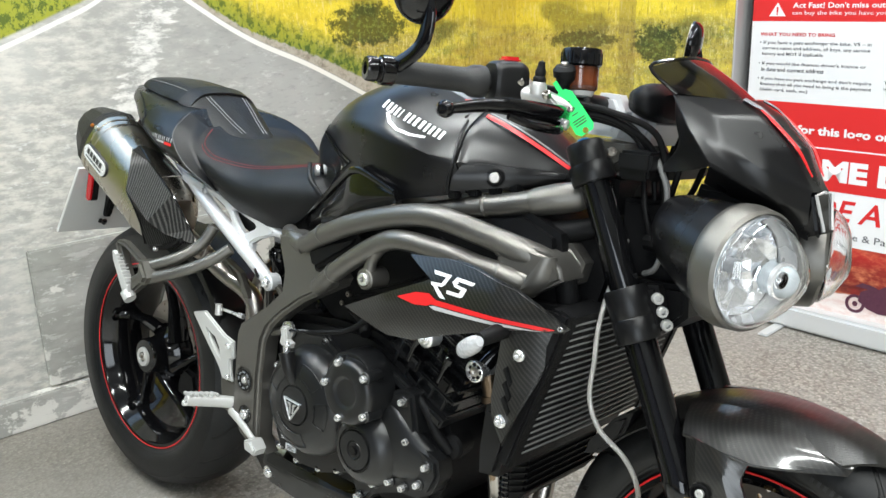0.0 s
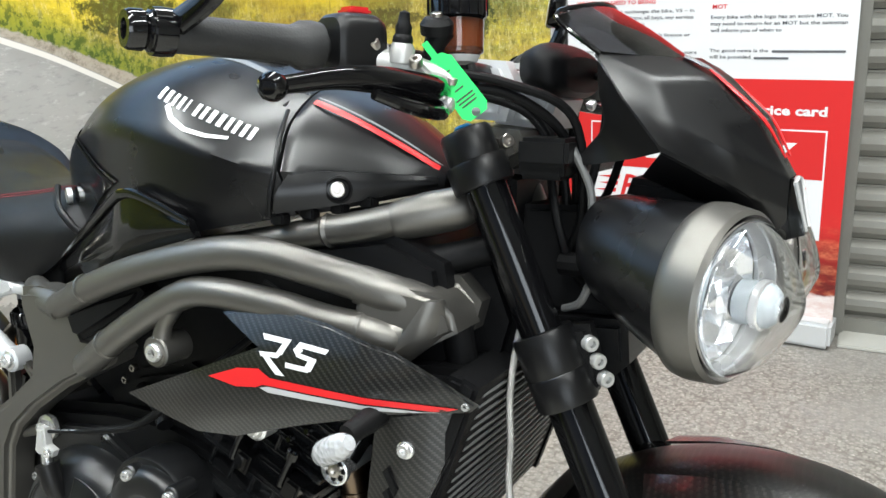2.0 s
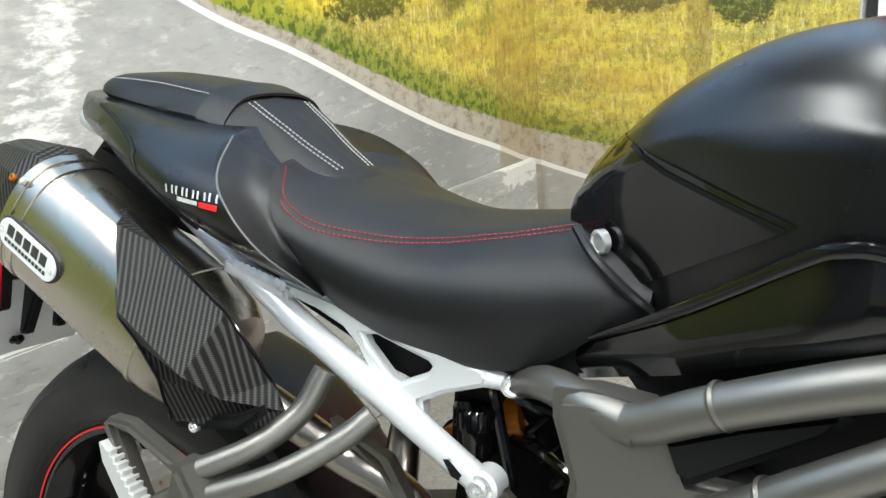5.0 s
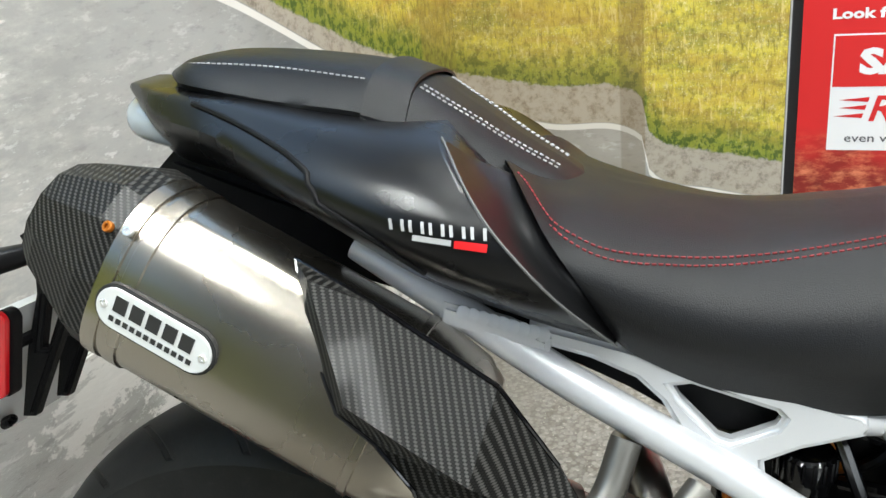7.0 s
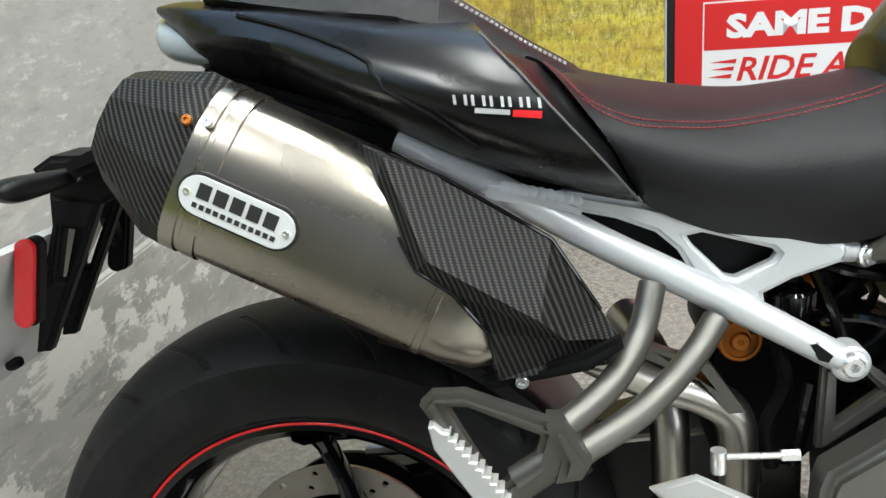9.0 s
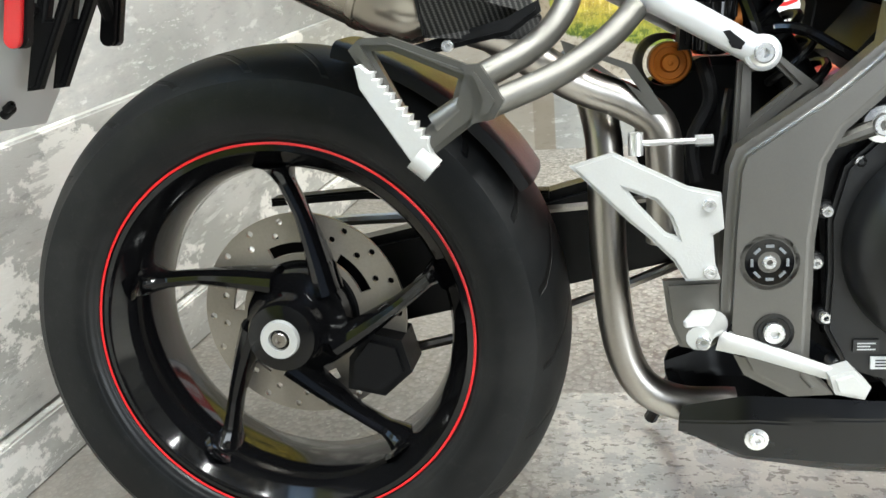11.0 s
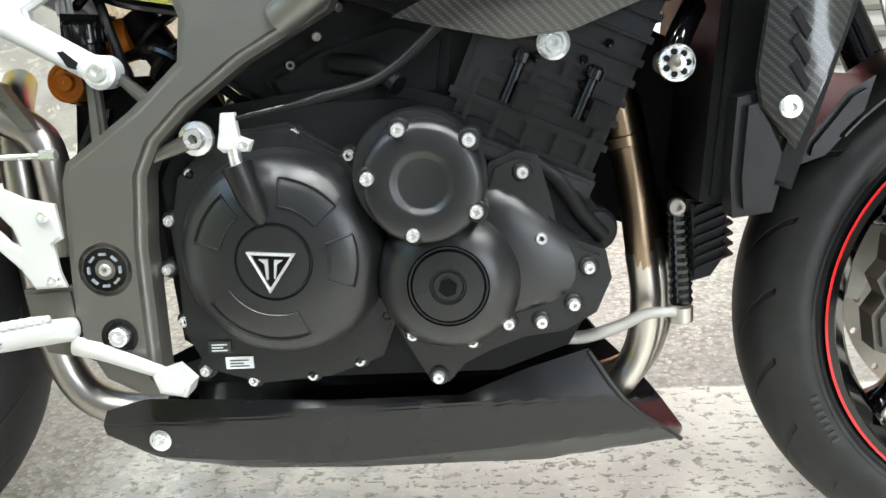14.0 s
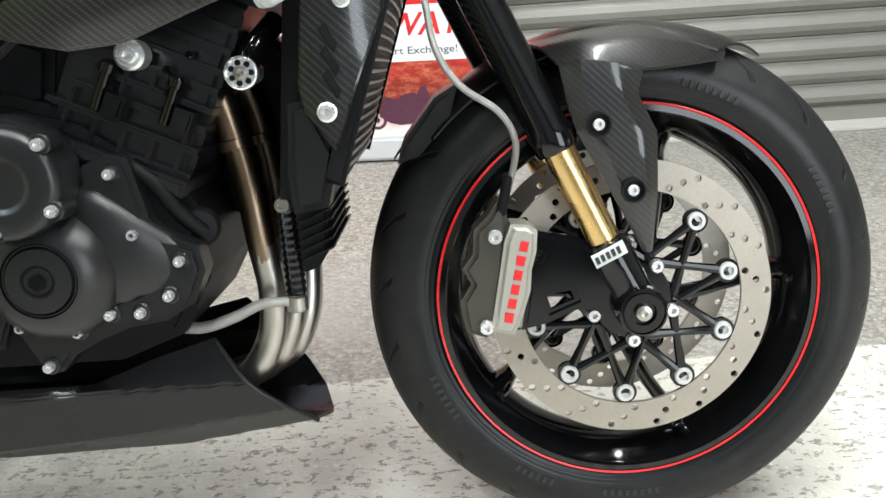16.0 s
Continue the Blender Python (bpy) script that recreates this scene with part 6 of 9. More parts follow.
def rings_shell(keys, nx):
    """A skin through half rings of equal count, from the low edge to the middle of the top, mirrored."""
    cols = [resample([k[j] for k in keys], nx, True) for j in range(len(keys[0]))]
    rings = []
    for i in range(nx):
        half = [c[i] for c in cols]
        rings.append(half + [Vector((p.x, -p.y, p.z)) for p in reversed(half[:-1])])
    bm = bmesh.new()
    ringed(bm, rings, closed=True, caps=True)
    return bm


full = creased(TANK, 90)


def cut(bm, at, normal, lift=0.0):
    """Keeps the half of a shell behind a plane and closes it."""
    own = bm.copy()
    r = bmesh.ops.bisect_plane(own, geom=own.verts[:] + own.edges[:] + own.faces[:], plane_co=at, plane_no=normal, clear_outer=True)
    rim = [e for e in r["geom_cut"] if isinstance(e, bmesh.types.BMEdge)]
    bmesh.ops.holes_fill(own, edges=rim)
    if lift:
        bmesh.ops.recalc_face_normals(own, faces=own.faces)
        for v in own.verts:
            v.normal_update()
        for v in own.verts:
            v.co += v.normal * lift
    return own


SPLIT = Vector((0.966, 0, 0.92))
tank = part("fuel_tank", cut(full, SPLIT, (1, 0, 0.25)), "matt_black", bike, "matt black fuel tank", 50)
cover = part("tank_cover", cut(full, SPLIT + Vector((0.005, 0, 0)), (-1, 0, -0.25), 0.003), "matt_black", tank, "matt black front tank cover", 40)
full.free()
tank_tree, cover_tree = tree_of(tank), tree_of(cover)
# side band of the cover, with its round bolt
part("cover_band", sheet([[(0.987, -0.153, 0.884), (1.03, -0.126, 0.884), (1.075, -0.088, 0.881), (1.108, -0.060, 0.878)], [(0.978, -0.166, 0.862), (1.03, -0.131, 0.868), (1.075, -0.092, 0.871), (1.110, -0.062, 0.872)], [(0.972, -0.164, 0.840), (1.03, -0.128, 0.850), (1.075, -0.090, 0.861), (1.110, -0.060, 0.868)]], 0.006, 30, 8), "matt_black", tank, "", 40)
part("bolt_cup", lathe([(0.0145, -0.004), (0.0145, 0.002), (0.012, 0.003), (0.0105, 0.001), (0, 0.001)], (1.030, -0.129, 0.866), (0.5, -0.86, 0), 26), "plastic_black", tank)
bolt(tank, (1.030, -0.131, 0.866), (0.5, -0.86, 0), r=0.0082, h=0.004, mat="steel")
part("cover_seam", tube([(0.952, -0.108, 0.944), (0.965, -0.142, 0.915), (0.972, -0.158, 0.889), (0.970, -0.166, 0.858), (0.968, -0.165, 0.838)], 0.0028, 8, 4), "satin_black", tank)
for i in range(4):
    bm = bmesh.new()
    box(bm, 0.965 + i * 0.026, 0.982 + i * 0.026, -0.160 + i * 0.016, -0.145 + i * 0.016, 0.828 + i * 0.006, 0.840 + i * 0.006, 0.002)
    part("tab", bm, "plastic_black", tank)
# glossy knee panels and scuff pads
knee = part("knee_panel", sheet([[(0.570, -0.100, 0.735), (0.68, -0.150, 0.792), (0.775, -0.184, 0.848), (0.806, -0.190, 0.854), (0.886, -0.192, 0.829)], [(0.568, -0.100, 0.722), (0.68, -0.156, 0.765), (0.775, -0.188, 0.800), (0.806, -0.193, 0.812), (0.888, -0.194, 0.822)], [(0.568, -0.095, 0.706), (0.68, -0.148, 0.742), (0.775, -0.180, 0.778), (0.806, -0.185, 0.788), (0.890, -0.188, 0.812)]], 0.01, 40, 10, smooth=False), "gloss_black", tank, "gloss black knee panel", 25)
part("panel_edge", tube([(0.600, -0.118, 0.752), (0.68, -0.1535, 0.7925), (0.765, -0.183, 0.842), (0.790, -0.190, 0.852), (0.820, -0.193, 0.851), (0.886, -0.1945, 0.829)], [0.003, 0.005, 0.0055, 0.0055, 0.0055, 0.004], 10, 6, flat=0.6), "gloss_black", knee)
decal("scuff_pad", [[(0.572, 0.80), (0.565, 0.86), (0.580, 0.905), (0.602, 0.918), (0.640, 0.905), (0.760, 0.862), (0.70, 0.845), (0.64, 0.80), (0.602, 0.765)]], tank_tree, "gloss_black", tank, 0.002, "clear scuff pad")
decal("pad_line", [stripe([(0.625, 0.908), (0.66, 0.89), (0.752, 0.858)], 0.004)], tank_tree, "plastic_black", tank, 0.003)
spot = tank_tree.ray_cast(Vector((0.590, -0.6, 0.828)), Vector((0, 1, 0)))
part("tank_button", lathe([(0.0105, -0.003), (0.0105, 0.003), (0.0085, 0.004), (0.0075, 0.0025), (0, 0.0025)], (0.5995, -0.0985, 0.829), (-0.56, -0.83, -0.06), 28), "chrome", tank)
part("tank_strap", tube([(0.945, -0.105, 0.945), (0.942, -0.055, 0.963), (0.940, 0.0, 0.975), (0.942, 0.055, 0.963)], 0.006, 8, 4, flat=0.5), "plastic_black", tank)


def lettering(x0, z0, x1, z1, h, widths, gap=0.35, stem=0.34):
    """A row of plain slanted blocks along a line: the place of a maker's name."""
    d = Vector((x1 - x0, z1 - z0))
    total = sum(widths) + gap * (len(widths) - 1)
    n = Vector((-d.y, d.x)).normalized() * h - d.normalized() * (h * 0.2)
    out, s = [], 0.0
    for w in widths:
        p, q = Vector((x0, z0)) + d * (s / total), Vector((x0, z0)) + d * ((s + w) / total)
        m = p.lerp(q, stem)
        e = p.lerp(q, 1 - stem)
        out.append([tuple(p), tuple(m), tuple(m + n), tuple(p + n)])
        if w > 0.8:
            out.append([tuple(e), tuple(q), tuple(q + n), tuple(e + n)])
        s += w + gap
    return out


for quad in lettering(0.818, 0.955, 0.940, 0.913, 0.0118, [1.25, 1, 0.5, 1, 1.25, 1, 1]):
    decal("maker_mark", [quad], tank_tree, "white_print", tank, 0.0012, fine=0.006)
decal("mark_swoosh", [stripe([(0.836, 0.948), (0.848, 0.934), (0.868, 0.923), (0.893, 0.917), (0.918, 0.915)], (0.0055, 0.003))], tank_tree, "white_print", tank, 0.0013)
# pinstripes on the cover and the pale flash on the tank top
part("cover_stripe", tube([(0.972, -0.086, 0.954), (1.000, -0.083, 0.944), (1.035, -0.076, 0.928), (1.070, -0.063, 0.908), (1.105, -0.048, 0.886)], 0.0036, 8, 5, flat=0.25, up=(0.2, -0.6, 0.75)), "red_paint", cover, "red pinstripe")
part("cover_line", tube([(0.972, -0.078, 0.9585), (1.000, -0.075, 0.9485), (1.035, -0.067, 0.9325), (1.070, -0.054, 0.912), (1.105, -0.040, 0.8885)], [0.0008, 0.0010, 0.0014, 0.0014, 0.0010], 8, 5, flat=0.3, up=(0.2, -0.6, 0.75)), "flash_grey", cover)
part("filler_cap", lathe([(0.045, -0.02), (0.045, 0.0), (0.040, 0.002), (0, 0.003)], (0.83, 0, 0.998), (-0.1, 0, 1), 36), "satin_black", tank)

# --- carbon side panel with its badge and stripes
RSO = [(0.805, 0.634), (0.992, 0.715), (0.938, 0.741), (0.975, 0.752), (1.019, 0.752), (1.073, 0.747), (1.146, 0.731), (1.190, 0.710), (1.224, 0.690), (1.215, 0.682), (1.175, 0.676), (1.142, 0.672), (1.091, 0.658), (1.038, 0.642), (0.956, 0.613), (0.904, 0.609), (0.853, 0.621)]


def bulged(outline, y_of, thick, fine=0.02, bevel=0.004):
    """A panel cut to an outline and bent sideways by y_of(x, z)."""
    bm = prism(outline, 0.0, thick, bevel)
    for _ in range(3):
        edges = [e for e in bm.edges if e.calc_length() > fine]
        if not edges:
            break
        bmesh.ops.subdivide_edges(bm, edges=edges, cuts=1)
        bmesh.ops.triangulate(bm, faces=[f for f in bm.faces if len(f.verts) > 4])
    for v in bm.verts:
        v.co.y += y_of(v.co.x, v.co.z)
    return bm


def rs_y(x, z):
    mid = 0.672 + (x - 0.95) * 0.13
    return -0.224 + 0.9 * (z - mid) ** 2 * 4 + max(0, x - 1.12) * 0.22 + max(0, 0.90 - x) * 0.12


panel = part("side_panel", bulged(RSO, rs_y, 0.006), "carbon_fine", bike, "carbon-fibre side panel with red flash", 35)
ptree = tree_of(panel)
decal("panel_flash", [[(0.935, 0.679), (0.972, 0.693), (0.998, 0.696), (1.012, 0.689), (1.09, 0.688), (1.15, 0.687), (1.206, 0.686), (1.192, 0.681), (1.13, 0.6815), (1.06, 0.681), (1.004, 0.681), (0.995, 0.677), (0.97, 0.674)]], ptree, "red_paint", panel, 0.0012, "red flash")
decal("panel_line", [[(1.000, 0.6775), (1.010, 0.680), (1.06, 0.6795), (1.13, 0.680), (1.19, 0.6795), (1.17, 0.6775), (1.10, 0.675), (1.05, 0.674), (1.010, 0.674)]], ptree, "grey_print", panel, 0.0012)
for quad in ([(0.998, 0.7300), (1.034, 0.7285), (1.030, 0.7235), (1.001, 0.7245)], [(1.026, 0.7270), (1.034, 0.7285), (1.025, 0.7130), (1.017, 0.7130)], [(0.997, 0.7130), (1.025, 0.7145), (1.020, 0.7095), (0.999, 0.7085)],
             [(0.997, 0.7130), (1.006, 0.7125), (1.030, 0.6935), (1.019, 0.6935)],
             [(1.044, 0.7280), (1.079, 0.7255), (1.075, 0.7210), (1.040, 0.7230)], [(1.037, 0.7200), (1.046, 0.7270), (1.049, 0.7200), (1.042, 0.7150)], [(1.040, 0.7185), (1.066, 0.7150), (1.064, 0.7105), (1.042, 0.7140)],
             [(1.058, 0.7150), (1.066, 0.7140), (1.060, 0.7020), (1.052, 0.7050)], [(1.030, 0.7070), (1.060, 0.7060), (1.057, 0.7010), (1.030, 0.7020)]):
    decal("badge_stroke", [quad], ptree, "white_print", panel, 0.0012, fine=0.01)
bolt(panel, (1.212, -0.200, 0.688), r=0.004, h=0.004)

# --- seat and pillion pad
SEAT = [[(0.335, 0.128, 0.760), (0.314, 0.152, 0.806), (0.290, 0.150, 0.842), (0.262, 0.108, 0.876), (0.240, 0.050, 0.883), (0.215, 0.0, 0.884)],
        [(0.352, 0.124, 0.746), (0.336, 0.150, 0.790), (0.318, 0.146, 0.826), (0.300, 0.104, 0.853), (0.282, 0.050, 0.864), (0.265, 0.0, 0.868)],
        [(0.410, 0.120, 0.722), (0.410, 0.144, 0.765), (0.410, 0.135, 0.797), (0.410, 0.095, 0.821), (0.410, 0.050, 0.832), (0.410, 0.0, 0.838)],
        [(0.500, 0.118, 0.709), (0.500, 0.141, 0.760), (0.500, 0.129, 0.798), (0.500, 0.086, 0.825), (0.500, 0.045, 0.834), (0.500, 0.0, 0.838)],
        [(0.560, 0.116, 0.724), (0.560, 0.132, 0.772), (0.560, 0.116, 0.806), (0.560, 0.072, 0.834), (0.560, 0.038, 0.842), (0.560, 0.0, 0.845)],
        [(0.610, 0.118, 0.757), (0.610, 0.126, 0.785), (0.610, 0.108, 0.812), (0.610, 0.064, 0.838), (0.610, 0.034, 0.845), (0.610, 0.0, 0.848)],
        [(0.648, 0.116, 0.780), (0.648, 0.114, 0.790), (0.648, 0.098, 0.803), (0.648, 0.056, 0.822), (0.648, 0.030, 0.829), (0.648, 0.0, 0.832)]]
seat = part("seat", rings_shell([resample([(x, -y, z) for x, y, z in r], 22) for r in SEAT], 60), "leather", bike, "black vinyl rider seat with red stitching", 45)
seat_tree = tree_of(seat)


def laid(points, tree, lift=0.0004):
    """Points moved onto the nearest skin."""
    return [hit[0] + hit[1].normalized() * lift for hit in (tree.find_nearest(Vector(p)) for p in resample(points, 40))]


# pale flash with a red tip on the shoulder of the tank top
def flash(name, upper, lower, mat):
    rows = [laid(upper, tank_tree, 0.0009), laid([[(a + b) / 2 for a, b in zip(p, q)] for p, q in zip(upper, lower)], tank_tree, 0.0009), laid(lower, tank_tree, 0.0009)]
    part(name, sheet([[tuple(p) for p in r[::3]] for r in rows], 0.0006, 24, 5, inward=(0, 0, -1)), mat, tank)


flash("tank_flash", [(0.815, -0.050, 1.010), (0.86, -0.052, 1.001), (0.89, -0.056, 0.992), (0.930, -0.062, 0.979)], [(0.825, -0.064, 0.996), (0.86, -0.064, 0.990), (0.89, -0.067, 0.984), (0.926, -0.069, 0.973)], "flash_grey")
flash("flash_tip", [(0.918, -0.064, 0.980), (0.930, -0.066, 0.976), (0.944, -0.068, 0.970)], [(0.913, -0.071, 0.974), (0.925, -0.072, 0.971), (0.942, -0.072, 0.967)], "red_paint")

for dy, dz in ((0.0, 0.0), (-0.009, -0.0055)):
    pts = [(x, y + dy * 0.7, z + dz) for x, y, z in ((0.260, -0.091, 0.877), (0.285, -0.126, 0.855), (0.304, -0.133, 0.841), (0.332, -0.133, 0.829), (0.378, -0.116, 0.820), (0.429, -0.098, 0.817), (0.497, -0.085, 0.825), (0.556, -0.069, 0.835), (0.580, -0.064, 0.840))]
    part("stitching", stitches(laid(pts, seat_tree), 0.0008, 0.0050), "stitch_red", seat, "red stitched seam")
part("seat_edge", tube([(0.650, -0.118, 0.780), (0.633, -0.124, 0.795), (0.604, -0.120, 0.818), (0.578, -0.098, 0.839)], 0.0045, 8, 4), "satin_black", seat)
PILL = [(-0.050, [(0.042, 0.952), (0.050, 0.960), (0.030, 0.967), (0, 0.969)]),
        (-0.015, [(0.075, 0.943), (0.086, 0.955), (0.060, 0.972), (0, 0.977)]),
        (0.060, [(0.085, 0.925), (0.092, 0.938), (0.060, 0.966), (0, 0.973)]),
        (0.150, [(0.085, 0.908), (0.090, 0.925), (0.058, 0.950), (0, 0.957)]),
        (0.200, [(0.079, 0.881), (0.085, 0.895), (0.057, 0.921), (0, 0.927)]),
        (0.245, [(0.069, 0.853), (0.074, 0.865), (0.052, 0.889), (0, 0.896)]),
        (0.286, [(0.058, 0.832), (0.062, 0.842), (0.046, 0.863), (0, 0.870)]),
        (0.308, [(0.049, 0.826), (0.052, 0.833), (0.041, 0.846), (0, 0.852)])]
pillion = part("pillion_seat", shell(PILL, 50, 16), "leather", bike, "black vinyl pillion pad with grey stitching", 45)
part("strap", sheet([[(0.138, -0.093, 0.912), (0.140, -0.094, 0.928), (0.142, -0.062, 0.955), (0.142, 0.0, 0.963), (0.142, 0.062, 0.955), (0.140, 0.094, 0.928)], [(0.172, -0.088, 0.902), (0.173, -0.089, 0.916), (0.174, -0.058, 0.944), (0.174, 0.0, 0.951), (0.174, 0.058, 0.944), (0.173, 0.089, 0.916)]], 0.003, 36, 4, inward=(0, 0, -1)), "leather", pillion)
pad_tree = tree_of(pillion)
for s in (-1, 1):
    for off in (0.0, -0.009):
        part("stitching", stitches(laid([(0.178, s * (0.052 + off), 0.944), (0.215, s * (0.047 + off), 0.922), (0.252, s * (0.040 + off), 0.901), (0.290, s * (0.032 + off), 0.872)], pad_tree), 0.0009), "stitch_grey", pillion)
    part("piping", stitches([(-0.046, s * 0.040, 0.9665), (-0.012, s * 0.070, 0.9685), (0.060, s * 0.073, 0.9625), (0.138, s * 0.070, 0.9495)], 0.0007), "stitch_grey", pillion)

part("seat_base", prism([(0.470, 0.712), (0.500, 0.716), (0.560, 0.730), (0.640, 0.786), (0.672, 0.772), (0.650, 0.735), (0.600, 0.716), (0.53, 0.700)], -0.108, 0.108, 0.004), "plastic_black", seat)
part("inner_cover", prism([(0.636, 0.729), (0.664, 0.745), (0.715, 0.759), (0.814, 0.787), (0.820, 0.750), (0.700, 0.715), (0.660, 0.700)], -0.130, -0.118, 0.002), "plastic_black", bike)

# --- tail fairing, tail lamp
TAIL = [[(-0.096, 0.030, 0.944), (-0.096, 0.040, 0.946), (-0.096, 0.046, 0.948), (-0.096, 0.046, 0.951), (-0.096, 0.040, 0.954), (-0.096, 0.0, 0.958)],
        [(-0.070, 0.056, 0.915), (-0.070, 0.066, 0.927), (-0.070, 0.072, 0.937), (-0.070, 0.070, 0.945), (-0.070, 0.060, 0.952), (-0.070, 0.0, 0.957)],
        [(-0.045, 0.062, 0.890), (-0.045, 0.084, 0.912), (-0.045, 0.094, 0.926), (-0.045, 0.088, 0.938), (-0.045, 0.074, 0.948), (-0.045, 0.0, 0.955)],
        [(0.020, 0.078, 0.874), (0.020, 0.112, 0.897), (0.020, 0.127, 0.914), (0.020, 0.115, 0.929), (0.020, 0.095, 0.941), (0.020, 0.0, 0.950)],
        [(0.100, 0.105, 0.845), (0.100, 0.150, 0.868), (0.100, 0.163, 0.888), (0.096, 0.145, 0.909), (0.092, 0.112, 0.926), (0.090, 0.0, 0.938)],
        [(0.190, 0.124, 0.803), (0.184, 0.170, 0.836), (0.172, 0.183, 0.864), (0.162, 0.166, 0.890), (0.155, 0.120, 0.914), (0.150, 0.0, 0.930)],
        [(0.270, 0.130, 0.776), (0.246, 0.178, 0.816), (0.222, 0.186, 0.856), (0.204, 0.167, 0.884), (0.184, 0.118, 0.910), (0.170, 0.0, 0.928)],
        [(0.334, 0.130, 0.758), (0.300, 0.178, 0.806), (0.264, 0.184, 0.848), (0.240, 0.166, 0.876), (0.211, 0.116, 0.905), (0.190, 0.0, 0.926)]]
tail = part("tail_fairing", rings_shell([resample([(x, -y, z) for x, y, z in r], 22) for r in TAIL], 60), "matt_black", bike, "matt black tail fairing", 45)
ttree = tree_of(tail)
part("tail_groove", tube(laid([(0.000, -0.105, 0.940), (0.057, -0.130, 0.922), (0.115, -0.155, 0.893), (0.136, -0.168, 0.873), (0.175, -0.175, 0.845), (0.205, -0.160, 0.818)], ttree, 0.0006), 0.0024, 8, 1), "plastic_black", tail)
for quad in lettering(0.190, 0.8560, 0.257, 0.8480, 0.0075, [1, 1, 1, 1, 1], gap=0.3, stem=0.22):
    decal("model_mark", [quad], ttree, "grey_print", tail, 0.0012, fine=0.006)
decal("model_mark", [stripe([(0.206, 0.8505), (0.233, 0.8470)], 0.0040)], ttree, "grey_print", tail, 0.0012)
decal("model_mark", [stripe([(0.235, 0.8462), (0.257, 0.8432)], 0.0052)], ttree, "red_paint", tail, 0.0012)
recess_rows = [[(0.211, -0.114, 0.905), (0.240, -0.164, 0.876), (0.264, -0.181, 0.848), (0.299, -0.175, 0.807), (0.333, -0.134, 0.761)],
               [(0.228, -0.102, 0.890), (0.256, -0.138, 0.864), (0.277, -0.152, 0.840), (0.305, -0.152, 0.805), (0.333, -0.130, 0.764)],
               [(0.258, -0.098, 0.876), (0.277, -0.130, 0.854), (0.291, -0.142, 0.836), (0.312, -0.146, 0.809), (0.332, -0.127, 0.768)]]
part("seat_recess", sheet(recess_rows, 0.004, 24, 9), "satin_black", tail, "black recess beside the seat", 60)
# thin grey bead that draws the highlight along the fairing's front edge
part("fairing_edge_glint", tube([(0.209, -0.112, 0.907), (0.240, -0.1665, 0.877), (0.264, -0.1845, 0.849), (0.300, -0.1785, 0.806), (0.335, -0.132, 0.758)], 0.0011, 6, 5), "cable_grey", tail)
lamp = part("tail_lamp", body([(-0.100, -0.046, 0.046, 0.918, 0.944, 2.4), (-0.088, -0.066, 0.066, 0.900, 0.942, 2.6), (-0.040, -0.080, 0.080, 0.890, 0.930, 2.8)], seg=28), "lens_clear", bike, "clear tail lamp lens")
part("undertail", prism([(-0.05, 0.895), (0.03, 0.865), (0.10, 0.84), (0.22, 0.80), (0.34, 0.74), (0.34, 0.70), (0.20, 0.76), (0.05, 0.80), (-0.10, 0.83), (-0.20, 0.80), (-0.21, 0.815), (-0.09, 0.86)], -0.07, 0.07, 0.008), "plastic_black", bike)

# --- silver rear subframe
SUB = dict(main=[(0.130, -0.100, 0.822), (0.215, -0.112, 0.774), (0.30, -0.120, 0.7235), (0.42, -0.124, 0.6565), (0.508, -0.124, 0.604)],
           upper=[(0.215, -0.112, 0.772), (0.35, -0.115, 0.742), (0.44, -0.106, 0.716), (0.522, -0.096, 0.695)])
sub = part("rear_subframe", tube(SUB["main"], [0.0125, 0.0135, 0.0140, 0.0140, 0.0130], 18, 5), "silver_paint", bike, "silver painted alloy rear subframe")
CAST = [(0.270, 0.770), (0.335, 0.7547), (0.415, 0.7324), (0.503, 0.7093), (0.509, 0.7005), (0.5036, 0.6933), (0.462, 0.680), (0.438, 0.668), (0.440, 0.6515), (0.410, 0.662), (0.381, 0.684), (0.366, 0.711), (0.348, 0.728), (0.315, 0.742), (0.268, 0.754)]
part("upper_casting", prism(CAST, -0.121, -0.103, 0.006, [[(0.374, 0.723), (0.387, 0.7255), (0.445, 0.708), (0.449, 0.7035), (0.445, 0.697), (0.415, 0.6835), (0.406, 0.686), (0.379, 0.7145)]], seg=3), "silver_paint", sub, "", 50)
part("upper_bar", tube([(0.500, -0.110, 0.701), (0.524, -0.097, 0.696)], 0.010, 14), "silver_paint", sub)
part("inner_panel", prism([(0.262, 0.764), (0.335, 0.748), (0.498, 0.706), (0.462, 0.688), (0.415, 0.680), (0.380, 0.690), (0.340, 0.712), (0.272, 0.742)], -0.098, -0.090, 0.002), "plastic_black", sub, "black panel behind the bars")
part("bar_slot", prism([(0.470, 0.6275), (0.478, 0.6285), (0.493, 0.6155), (0.488, 0.609), (0.480, 0.6115)], -0.1375, -0.134, 0.001), "plastic_black", sub)
part("weld_plate", prism([(0.200, 0.766), (0.285, 0.746), (0.287, 0.758), (0.255, 0.772), (0.205, 0.785)], -0.128, -0.112, 0.004), "silver_paint", sub)
for i in range(9):
    x = 0.222 + i * 0.0075
    part("weld_bead", lathe([(0.0, 0.0), (0.0052, 0.0006), (0.0056, 0.0014), (0.0, 0.0028)], (x, -0.127, 0.7775 - i * 0.0019), (0, -1, 0.3), 10), "silver_paint", sub)
